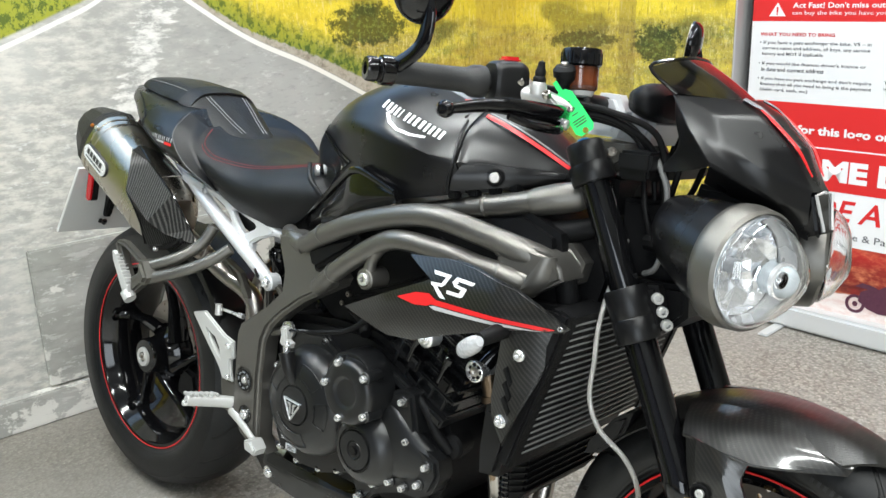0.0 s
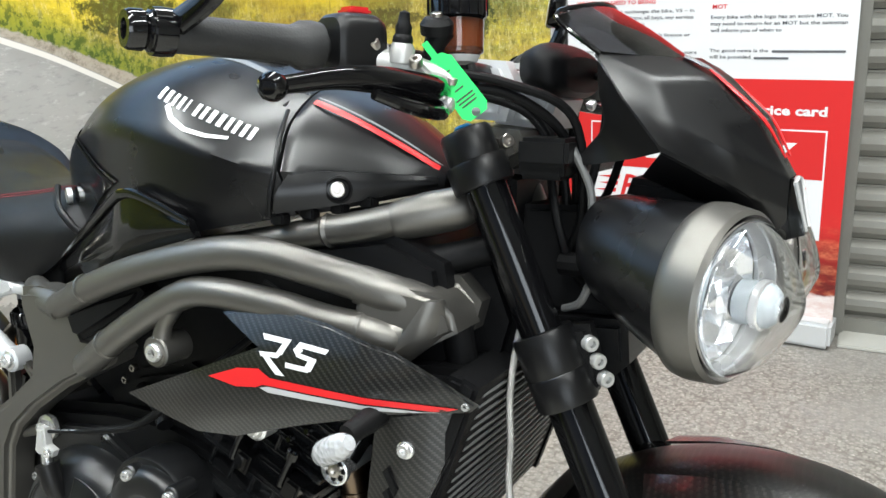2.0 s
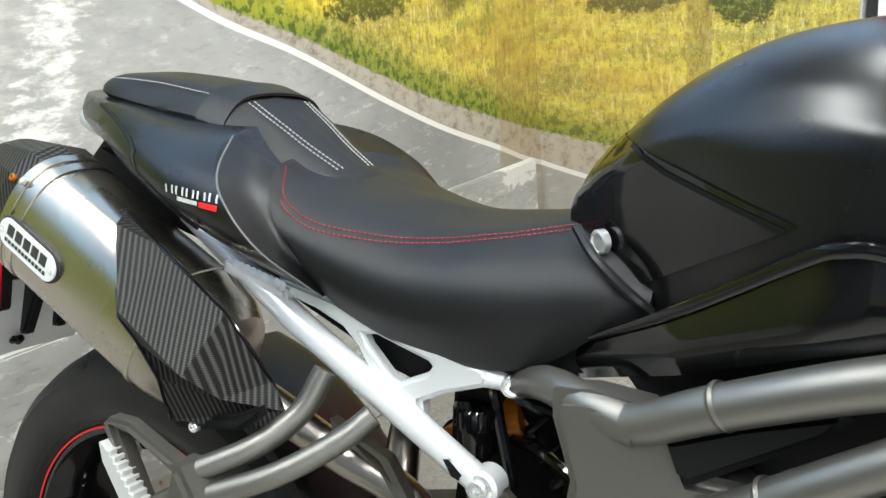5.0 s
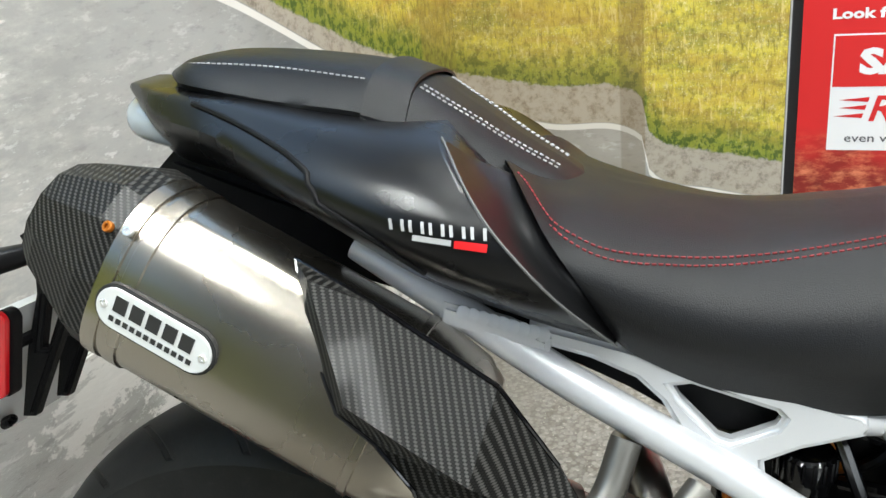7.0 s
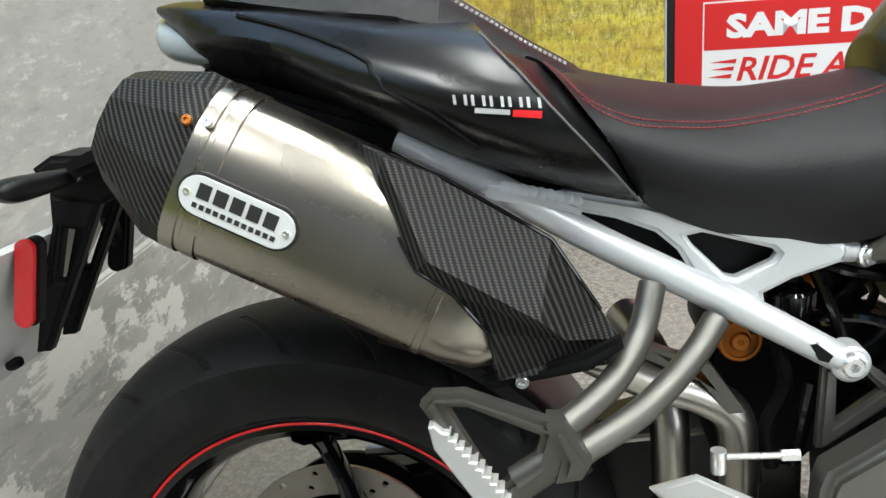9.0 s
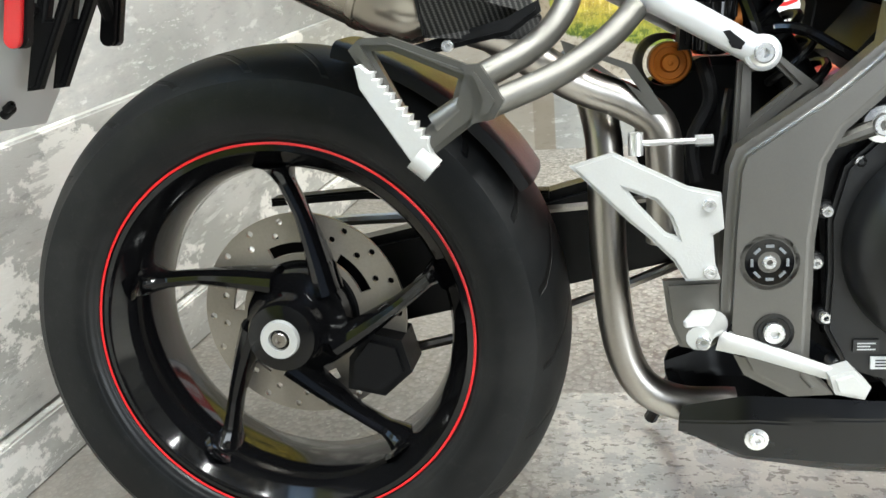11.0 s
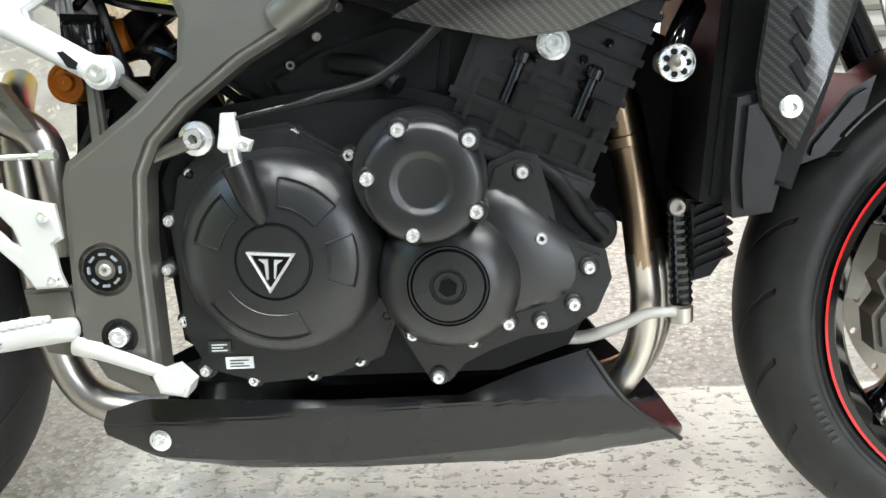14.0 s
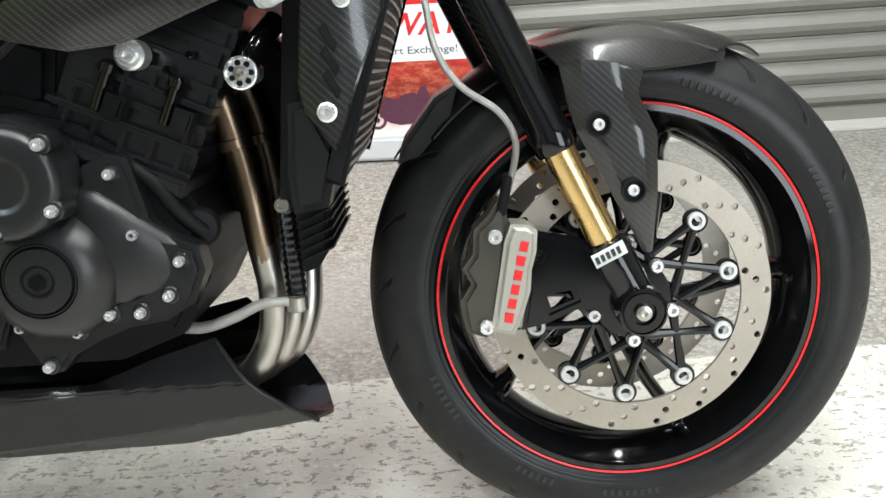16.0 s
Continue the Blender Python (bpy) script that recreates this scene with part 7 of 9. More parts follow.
part("eye", lathe([(0.0165, -0.012), (0.0165, 0.010), (0.014, 0.012), (0, 0.012)], (0.508, -0.122, 0.605), (0, -1, 0), 28), "silver_paint", sub)
bolt(sub, (0.508, -0.134, 0.605), r=0.0095, h=0.007, flange=0.0125)
part("eye", lathe([(0.0135, -0.03), (0.0135, 0.008), (0.011, 0.010), (0, 0.010)], (0.524, -0.096, 0.695), (0.6, -0.8, 0), 24), "bracket_grey", sub)
bolt(sub, (0.526, -0.108, 0.695), (0.5, -0.86, 0), r=0.008, h=0.007, flange=0.0105)
for k in ("main", "upper"):
    part("far_bar", tube(mirrored(SUB[k]), 0.011, 12, 4), "silver_paint", sub)
part("far_brace", tube(mirrored([(0.345, -0.117, 0.742), (0.418, -0.123, 0.660)]), 0.010, 12), "silver_paint", sub)

# --- silencer: an oval can that slopes down to the front, a carbon end cap and a carbon heat shield
SD, SN = Vector((0.883, 0, -0.469)), Vector((0.469, 0, 0.883))


def can_ring(s, ry, rn, n_mid=0.710, y_mid=-0.152, pw=2.7, seg=56, lean=0.0):
    out = []
    for j in range(seg):
        t = 2 * math.pi * j / seg
        c, q = math.cos(t), math.sin(t)
        a, b = math.copysign(abs(c) ** (2 / pw), c), math.copysign(abs(q) ** (2 / pw), q)
        p = SD * (s + lean * b) + SN * (n_mid + rn * b)
        out.append((p.x, y_mid + ry * a * (1 - 0.14 * b), p.z))
    return out


def can(rings):
    bm = bmesh.new()
    ringed(bm, rings)
    return bm


silencer = part("silencer", can([can_ring(s, ry, rn) for s, ry, rn in ((-0.412, 0.062, 0.070), (-0.410, 0.0645, 0.0715), (-0.20, 0.0645, 0.0705), (-0.165, 0.063, 0.069), (-0.135, 0.058, 0.064), (-0.118, 0.048, 0.054), (-0.112, 0.03, 0.035))]), "titanium", bike, "brushed titanium silencer with carbon end cap", 40)
for s in (-0.404, -0.386):
    part("band", can([can_ring(s + d, ry, rn) for d, ry, rn in ((-0.007, 0.0645, 0.0715), (-0.006, 0.0660, 0.0730), (0.006, 0.0660, 0.0730), (0.007, 0.0645, 0.0715))]), "titanium", silencer, "", 40)
part("band", can([can_ring(-0.185 + d, ry, rn) for d, ry, rn in ((-0.004, 0.0640, 0.070), (-0.003, 0.0655, 0.0715), (0.003, 0.0655, 0.0715), (0.004, 0.0640, 0.070))]), "titanium", silencer, "", 40)
part("end_cap", can([can_ring(s, ry, rn, n, y, pw, 12) for s, ry, rn, n, y, pw in ((-0.411, 0.066, 0.0735, 0.711, -0.152, 2.7), (-0.428, 0.066, 0.0735, 0.712, -0.152, 2.6), (-0.474, 0.052, 0.050, 0.717, -0.155, 2.4), (-0.487, 0.044, 0.040, 0.720, -0.157, 2.3), (-0.484, 0.036, 0.032, 0.720, -0.158, 2.2), (-0.45, 0.030, 0.028, 0.72, -0.157, 2.0))]), "carbon_bold", silencer, "carbon-fibre silencer end cap", 12)
for s, dn in ((-0.402, 0.049), (-0.418, 0.044)):
    p = SD * s + SN * (0.710 + dn)
    bolt(silencer, (p.x, -0.208, p.z), (0, -0.9, 0.45), r=0.0042, h=0.0025, name="rivet", mat="chrome" if s > -0.41 else "orange_alloy")
for dn in (-0.055,):
    p = SD * -0.402 + SN * (0.710 + dn)
    bolt(silencer, (p.x, -0.196, p.z), (0, -0.9, -0.45), r=0.0042, h=0.0025, name="rivet")


def pill(s0, s1, n0, r, k=10):
    out = []
    for i in range(k + 1):
        a = math.pi / 2 + math.pi * i / k
        out.append((s0 + r + r * math.cos(a), n0 + r * math.sin(a)))
    for i in range(k + 1):
        a = -math.pi / 2 + math.pi * i / k
        out.append((s1 - r + r * math.cos(a), n0 + r * math.sin(a)))
    return [tuple((SD * s + SN * n).xz) for s, n in out]


plate = part("name_plate", prism(pill(-0.405, -0.303, 0.706, 0.0185), -0.2205, -0.214, 0.001), "dark_print", silencer, "riveted maker's plate with plain bars")
part("plate_face", prism(pill(-0.4025, -0.3055, 0.706, 0.0162), -0.2222, -0.2195, 0.0006), "plate_back", plate)
for i in range(5):
    s0 = -0.388 + i * 0.0140
    q = [tuple((SD * (s0 + a) + SN * (0.7045 + b)).xz) for a, b in ((0, 0), (0.0105, 0), (0.0105, 0.0125), (0, 0.0125))]
    part("maker_bar", prism(q, -0.2229, -0.2218), "dark_print", plate)
for i in range(12):
    s0 = -0.389 + i * 0.0060
    q = [tuple((SD * (s0 + a) + SN * (0.6960 + b)).xz) for a, b in ((0, 0), (0.0040, 0), (0.0040, 0.0040), (0, 0.0040))]
    part("small_bar", prism(q, -0.2229, -0.2218), "dark_print", plate)
for s in (-0.396, -0.312):
    p = SD * s + SN * 0.706
    bolt(plate, (p.x, -0.222, p.z), r=0.0032, h=0.0015, name="rivet")
SH = dict(a=(0.109, -0.168, 0.829), k=(0.124, -0.196, 0.790), j=(0.154, -0.221, 0.734), i=(0.181, -0.224, 0.715), h=(0.206, -0.222, 0.681), g=(0.212, -0.214, 0.638),
          f=(0.307, -0.170, 0.630), e=(0.311, -0.165, 0.650), o=(0.266, -0.202, 0.665), n=(0.247, -0.231, 0.692), d=(0.296, -0.162, 0.676), c=(0.259, -0.182, 0.744),
          b=(0.176, -0.182, 0.799), p=(0.131, -0.198, 0.822), q=(0.164, -0.230, 0.744))

shield = part("heat_shield", facets(SH, ("apqjk", "abcnqp", "cdon", "jqni", "inoh", "hoeg", "gef", "doe"), 0.003, (0, 1, 0)), "carbon_bold", silencer, "carbon-fibre heat shield", 12)
part("shield_rim", tube([SH[c] for c in "abcd"], 0.0020, 8, 1), "gloss_black", shield)
part("shield_rim", tube([SH[c] for c in "akjihg"], 0.0018, 8, 1), "gloss_black", shield)
part("inlet_pipe", tube([(0.215, -0.150, 0.665), (0.25, -0.145, 0.650), (0.30, -0.125, 0.622)], [0.026, 0.024, 0.018], 18, 4), "steel", silencer)
part("shield_bar", prism([(0.195, 0.632), (0.20, 0.622), (0.285, 0.636), (0.312, 0.654), (0.31, 0.664), (0.28, 0.650)], -0.20, -0.185, 0.004), "plastic_black", silencer)
bolt(silencer, (0.229, -0.200, 0.630), r=0.0055, h=0.004)

# --- pillion footrest hanger
hanger = part("footrest_hanger", prism([(0.150, 0.632), (0.160, 0.641), (0.186, 0.641), (0.258, 0.611), (0.277, 0.581), (0.256, 0.566), (0.214, 0.537), (0.199, 0.545)], -0.248, -0.226, 0.005, [[(0.170, 0.630), (0.188, 0.629), (0.243, 0.603), (0.236, 0.583), (0.206, 0.557)]]), "bracket_grey", bike, "grey alloy pillion footrest hanger")
part("hanger_lug", prism([(0.247, 0.614), (0.262, 0.614), (0.281, 0.583), (0.272, 0.568), (0.252, 0.565), (0.258, 0.585)], -0.256, -0.214, 0.006), "bracket_grey", hanger)
for a in ([(0.342, -0.138, 0.688), (0.328, -0.160, 0.650), (0.300, -0.195, 0.622), (0.255, -0.232, 0.600)], [(0.395, -0.135, 0.652), (0.370, -0.160, 0.628), (0.325, -0.198, 0.600), (0.262, -0.236, 0.577)]):
    part("hanger_tube", tube(a, 0.0118, 18, 7), "bracket_grey", hanger)
part("hanger_stub", tube([(0.258, -0.237, 0.588), (0.220, -0.240, 0.565)], 0.010, 14), "bracket_grey", hanger)
part("small_gusset", prism([(0.325, 0.628), (0.395, 0.600), (0.425, 0.553), (0.41, 0.552), (0.385, 0.585), (0.33, 0.612)], -0.112, -0.098, 0.003, [[(0.345, 0.615), (0.385, 0.597), (0.40, 0.575), (0.375, 0.592)]]), "bracket_grey", hanger)
teeth = []
for i in range(21):
    p = Vector((0.168, 0.614)).lerp(Vector((0.216, 0.551)), i / 20) + (Vector((0.0034, 0.0026)) if i % 2 else Vector((0, 0)))
    teeth.append(tuple(p))
peg = part("pillion_peg", prism([(0.157, 0.6185), (0.162, 0.6200)] + teeth + [(0.222, 0.530), (0.204, 0.530), (0.190, 0.552), (0.160, 0.600)], -0.256, -0.238, 0.0012, seg=1), "bright_alloy", bike, "bright toothed alloy pillion footpeg")
part("peg_knuckle", tube([(0.204, -0.250, 0.540), (0.218, -0.250, 0.527)], [0.0125, 0.0120], 16), "bright_alloy", peg)

# --- rider's heel plate, footpeg and brake pedal
HEEL = [(0.331, 0.515), (0.371, 0.526), (0.437, 0.492), (0.466, 0.485), (0.469, 0.452), (0.459, 0.446), (0.461, 0.420), (0.466, 0.404), (0.435, 0.403), (0.424, 0.422), (0.403, 0.444), (0.383, 0.462)]
heel = part("heel_plate", prism(HEEL, -0.178, -0.168, 0.003, [[(0.384, 0.490), (0.408, 0.480), (0.421, 0.464), (0.427, 0.446), (0.417, 0.450), (0.392, 0.478)]]), "bright_alloy", bike, "bright alloy heel plate")
for x, z in ((0.455, 0.475), (0.456, 0.412)):
    bolt(heel, (x, -0.179, z), r=0.0058, h=0.004)
peg2 = part("rider_peg", tube([(0.462, -0.170, 0.360), (0.450, -0.200, 0.366), (0.436, -0.258, 0.376)], [0.012, 0.012, 0.010], 14, 4), "bright_alloy", bike, "bright alloy rider footpeg")
for i in range(6):
    bm = bmesh.new()
    box(bm, -0.011, 0.011, -0.003, 0.003, -0.003, 0.003, 0.001)
    ob = part("rib", bm, "bright_alloy", peg2)
    ob.matrix_basis = Matrix.Translation((0.4475 - i * 0.0024, -0.202 - i * 0.010, 0.380 + i * 0.0016)) @ Matrix.Rotation(radians(12), 4, "Z")
bolt(peg2, (0.440, -0.262, 0.374), (-0.2, -0.95, 0.1), r=0.006, h=0.005)
pedal = part("brake_pedal", tube([(0.465, -0.172, 0.345), (0.500, -0.180, 0.336), (0.560, -0.192, 0.318)], [0.0115, 0.0085, 0.0065], 12, 4, flat=0.8), "bright_alloy", bike, "bright alloy rear brake pedal")
part("pedal_pad", prism([(0.555, 0.322), (0.575, 0.328), (0.590, 0.312), (0.585, 0.300), (0.560, 0.305)], -0.214, -0.182, 0.004), "bright_alloy", pedal)
part("pedal_bracket", prism([(0.415, 0.40), (0.468, 0.402), (0.472, 0.345), (0.455, 0.330), (0.430, 0.335), (0.42, 0.36)], -0.168, -0.150, 0.004), "bracket_grey", pedal)
rod = part("push_rod", tube([(0.392, -0.150, 0.530), (0.460, -0.150, 0.530)], 0.003, 10), "chrome", bike, "chrome brake push rod")
part("rod_end", tube([(0.392, -0.158, 0.520), (0.392, -0.158, 0.541)], 0.007, 12), "chrome", rod)
part("rod_nut", tube([(0.446, -0.150, 0.530), (0.462, -0.150, 0.530)], 0.0055, 6), "chrome", rod)

# --- hugger over the rear tyre, swing arm, chain guard
hug = []
for y in (-0.088, -0.082, -0.045, 0.0, 0.045, 0.082, 0.088):
    r = 0.340 - 0.9 * y * y - (0.012 if abs(y) > 0.085 else 0)
    hug.append([(RA.x + r * math.cos(a), y, RA.z + r * math.sin(a)) for a in [radians(74 - 44 * i / 9) for i in range(10)]])
part("hugger", sheet(hug, 0.003, 30, 20, inward=(0, 0, -1)), "satin_black", bike, "black plastic rear hugger")
arm2 = part("swing_arm", prism([(0.49, 0.46), (0.40, 0.47), (0.20, 0.42), (0.05, 0.39), (-0.06, 0.36), (-0.07, 0.30), (-0.02, 0.265), (0.08, 0.275), (0.25, 0.31), (0.49, 0.36)], 0.085, 0.150, 0.012), "satin_black", bike, "black single-sided swing arm")
part("chain_guard", prism([(-0.05, 0.455), (0.07, 0.462), (0.30, 0.452), (0.30, 0.440), (0.07, 0.450), (-0.05, 0.445)], 0.06, 0.095, 0.003), "plastic_black", arm2)
part("chain", tube([(0.02, 0.09, 0.418), (0.30, 0.09, 0.425), (0.48, 0.09, 0.44)], 0.007, 8, 6), "steel", arm2)
part("chain", tube([(0.02, 0.09, 0.222), (0.28, 0.09, 0.285), (0.48, 0.09, 0.36)], 0.007, 8, 6), "steel", arm2)
part("sprocket", lathe([(0.05, -0.003), (0.098, -0.003), (0.098, 0.003), (0.05, 0.003)], RA + Vector((0, 0.09, 0)), (0, -1, 0), 60, closed=True), "plastic_black", arm2)
caliper2 = part("rear_caliper", prism([(0.055, 0.235), (0.10, 0.225), (0.135, 0.255), (0.125, 0.295), (0.085, 0.305), (0.06, 0.275)], -0.035, 0.045, 0.008), "plastic_black", bike, "black rear brake caliper")
part("side_stand", tube([(0.50, 0.15, 0.30), (0.46, 0.22, 0.15), (0.43, 0.27, 0.0635)], [0.012, 0.011, 0.010], 10, 3), "satin_black", bike)

# --- plate holder, plate, indicators, reflectors
holder = part("plate_holder", prism([(-0.262, 0.808), (-0.240, 0.820), (-0.165, 0.816), (-0.171, 0.776), (-0.195, 0.767), (-0.245, 0.777)], -0.035, 0.035, 0.006, seg=3), "plastic_black", bike, "black plastic number plate holder")
for lo, hi in ((-0.036, -0.016), (0.016, 0.036)):
    part("holder_leg", prism([(-0.248, 0.782), (-0.193, 0.772), (-0.2236, 0.716), (-0.2615, 0.649), (-0.2825, 0.611), (-0.299, 0.610), (-0.276, 0.688), (-0.252, 0.748)], lo, hi, 0.005, [[(-0.240, 0.745), (-0.222, 0.742), (-0.250, 0.690), (-0.258, 0.690)]], seg=3), "plastic_black", holder)
part("holder_strut", tube([(-0.22, 0.03, 0.755), (-0.255, 0.09, 0.725), (-0.262, 0.118, 0.69)], 0.010, 10, 4), "plastic_black", holder)
bolt(holder, (-0.212, -0.037, 0.798), r=0.005, h=0.004)
plate_q = [(-0.262, 0.738), (-0.270, 0.742), (-0.385, 0.566), (-0.377, 0.562)]
part("number_plate", prism(plate_q, -0.114, 0.114, 0.001), "plate_back", bike, "pale rear number plate seen from its plain back")
bolt(holder, (-0.335, -0.02, 0.592), (0.8, -0.3, 0.4), r=0.005, h=0.010, mat="plastic_black")
bolt(holder, (-0.352, 0.0, 0.585), (0.8, -0.3, 0.4), r=0.006, h=0.014, mat="plastic_black")


def reflector(y, mat, label):
    pts = []
    for i in range(9):
        a = math.pi * i / 8
        pts.append((-0.2505 + 0.0105 * math.cos(a), 0.738 + 0.0105 * math.sin(a)))
    for i in range(9):
        a = math.pi + math.pi * i / 8
        pts.append((-0.2665 + 0.0105 * math.cos(a), 0.668 + 0.0105 * math.sin(a)))
    base = part("reflector", prism([(x + 0.003, z) for x, z in pts], y - 0.002, y + 0.012, 0.002), "plastic_black", holder, label)
    part("reflector_lens", prism(pts, y - 0.008, y - 0.002, 0.002), mat, base)
    return base


reflector(-0.082, "red_plastic", "red side reflector in a black mount")
reflector(0.115, "plastic_black", "black side reflector mount")
part("reflector_arm", tube([(-0.262, -0.07, 0.705), (-0.272, -0.02, 0.70)], 0.007, 8), "plastic_black", holder)
for s in (-1, 1):
    ind = part("rear_indicator", body([(-0.5, -0.006, 0.006, -0.006, 0.006, 2)] * 0 + [(-0.262, -0.011, 0.011, -0.004, 0.008, 2.2), (-0.245, -0.014, 0.014, -0.012, 0.012, 2.4), (-0.215, -0.013, 0.013, -0.012, 0.011, 2.4), (-0.165, -0.008, 0.008, -0.008, 0.008, 2)], seg=20), "satin_black", bike, "black rear indicator")
    ind.matrix_basis = Matrix.Translation((-0.215, 0, 0.800)) @ Matrix.Rotation(radians(-72 * s), 4, "Z") @ Matrix.Translation((0.165 if s < 0 else 0.165, 0, 0)) if s > 0 else Matrix.Translation((-0.215, -0.035, 0.800)) @ Matrix.Rotation(radians(72), 4, "Z") @ Matrix.Translation((0.165, 0, 0))


# facetted chrome of the lamp bowls
material("lamp_grey", (0.40, 0.41, 0.42), 0.25, metal=0.6, grain=0.15, second=(0.34, 0.35, 0.36))
for nm_, tone_, cell_, metal_ in (("lamp_reflector", 0.72, 60, 0.88), ("lens_facets", 0.50, 170, 0.25)):
    m_, N_, L_, p_ = shader(nm_)
    p_.inputs["Metallic"].default_value, p_.inputs["Roughness"].default_value, p_.inputs["Base Color"].default_value = metal_, 0.13, (tone_, tone_ * 1.01, tone_ * 1.04, 1)
    v_ = N_.new("ShaderNodeTexVoronoi")
    v_.inputs["Scale"].default_value = cell_
    c_ = N_.new("ShaderNodeTexCoord")
    L_.new(c_.outputs["Object"], v_.inputs["Vector"])
    b_ = N_.new("ShaderNodeBump")
    b_.inputs["Strength"].default_value, b_.inputs["Distance"].default_value = 0.5, 0.003
    L_.new(v_.outputs["Distance"], b_.inputs["Height"])
    L_.new(b_.outputs[0], p_.inputs["Normal"])

# ---------------------------------------------------------------- fork, brakes, front mudguard
def fork_at(z, y):
    return Vector((1.168 + (0.902 - z) * 0.462 - (0.011 if y > 0.01 else 0.0), y, z))


FD = (fork_at(0.4, 0) - fork_at(0.9, 0)).normalized()
fork = None
for s in (-1, 1):
    y = s * 0.098
    top = part("fork_leg", tube([fork_at(0.912, y), fork_at(0.700, y)], 0.0212, 28), "gloss_black", fork or bike, "" if fork else "gloss black upside-down front fork")
    fork = fork or top
    part("outer_tube", lathe([(0.0215, 0.0), (0.0228, 0.004), (0.0228, 0.200), (0.0245, 0.204), (0.0250, 0.222), (0.0235, 0.228), (0.0175, 0.230)], fork_at(0.685, y), FD, 36), "gloss_black", fork)
    part("inner_tube", tube([fork_at(0.50, y), fork_at(0.345, y)], 0.0178, 28), "gold", fork, "gold anodised fork tube")
    part("fork_top", lathe([(0.0255, 0.008), (0.0265, -0.003), (0.0265, -0.024), (0.0245, -0.028), (0.019, -0.028), (0.018, -0.022), (0.008, -0.022), (0, -0.022)], fork_at(0.903, y), FD, 32), "satin_black", fork)
    part("adjuster", lathe([(0.0095, 0.012), (0.0095, -0.012), (0.0075, -0.014), (0, -0.014)], fork_at(0.921, y), FD, 10), "blue_anodised", fork, "blue anodised adjuster")
    # lower clamp ring
    part("lower_clamp", lathe([(0.0205, 0.0), (0.0300, 0.0), (0.0310, 0.003), (0.0310, 0.040), (0.0300, 0.042), (0.0312, 0.044), (0.0312, 0.072), (0.0300, 0.075), (0.0205, 0.075)], fork_at(0.738, y), FD, 40), "satin_black", fork)
    # foot with the axle boss
    foot = part("fork_foot", tube([fork_at(0.372, y), fork_at(0.350, y), Vector((1.436, y * 1.02, 0.325)), Vector((1.445, y * 1.04, 0.300))], [0.0235, 0.024, 0.022, 0.024], 22, 4), "gloss_black", fork)
    part("seal_ring", lathe([(0.0185, 0.0), (0.0238, 0.002), (0.0238, 0.012), (0.022, 0.016), (0.0236, 0.018), (0.0236, 0.03), (0.019, 0.032)], fork_at(0.378, y), FD, 28), "gloss_black", fork)
    part("axle_boss", lathe([(0.0275, -0.03), (0.0275, 0.028), (0.0262, 0.033), (0.0240, 0.034), (0.0232, 0.031), (0.0222, 0.031), (0.0214, 0.034), (0.0140, 0.034), (0.0128, 0.029), (0.0100, 0.029), (0, 0.029)], (1.445, y, 0.300), (0, s, 0), 40), "gloss_black", fork)
    part("axle_pin", lathe([(0.0085, 0.0), (0.0085, 0.008), (0.004, 0.009), (0, 0.007)], (1.445, y + s * 0.028, 0.300), (0, s, 0), 20), "steel", fork)
for y, z in ((-0.088, 0.728), (-0.086, 0.711), (-0.084, 0.694)):
    bolt(fork, (fork_at(z, y).x + 0.043, y - 0.006, z + 0.004), (0.75, -0.66, 0.0), r=0.0078, h=0.006, mat="bright_alloy")
bm = prism([(1.240, 0.745), (1.318, 0.750), (1.322, 0.706), (1.300, 0.684), (1.245, 0.676)], -0.066, 0.066, 0.008)
part("lower_yoke", bm, "satin_black", fork)
part("clamp_block", prism([(1.261, 0.745), (1.289, 0.750), (1.305, 0.700), (1.299, 0.682), (1.273, 0.680)], -0.097, -0.070, 0.006), "satin_black", fork)
part("head_box", prism([(1.125, 0.835), (1.128, 0.872), (1.165, 0.886), (1.200, 0.880), (1.200, 0.830)], -0.070, 0.070, 0.006), "plastic_black", fork)
part("upper_yoke", prism([(1.115, 0.905), (1.14, 0.935), (1.20, 0.930), (1.215, 0.905), (1.19, 0.890), (1.14, 0.885)], -0.074, 0.074, 0.010), "bracket_grey", fork)
for s in (-1, 1):
    part("upper_clamp", lathe([(0.0210, 0.0), (0.0300, 0.0), (0.0312, 0.003), (0.0312, 0.024), (0.0300, 0.027), (0.0210, 0.027)], fork_at(0.900, s * 0.098), FD, 40), "satin_black", fork)
bolt(fork, (1.201, -0.098, 0.920), (0.75, -0.6, 0.25), r=0.0068, h=0.005, mat="steel")
part("head_shroud", prism([(1.10, 0.66), (1.11, 0.80), (1.185, 0.815), (1.215, 0.74), (1.195, 0.665)], -0.085, 0.085, 0.010), "plastic_black", fork)
part("steering_head", tube([(1.155, 0, 0.895), (1.235, 0, 0.715)], 0.032, 24), "frame_grey", frame_part)
label = [fork_at(0.366, 0) + Vector((0.012 * math.cos(t) * 0, 0, 0)) for t in (0,)]
q = [tuple((fork_at(0.362, 0) + Vector((a, 0, b))).xz) for a, b in ((-0.020, -0.012), (0.014, 0.004), (0.008, 0.018), (-0.026, 0.002))]
lab = part("fork_label", prism(q, -0.1235, -0.120, 0.001), "plate_back", fork, "small silver maker's label with plain bars")
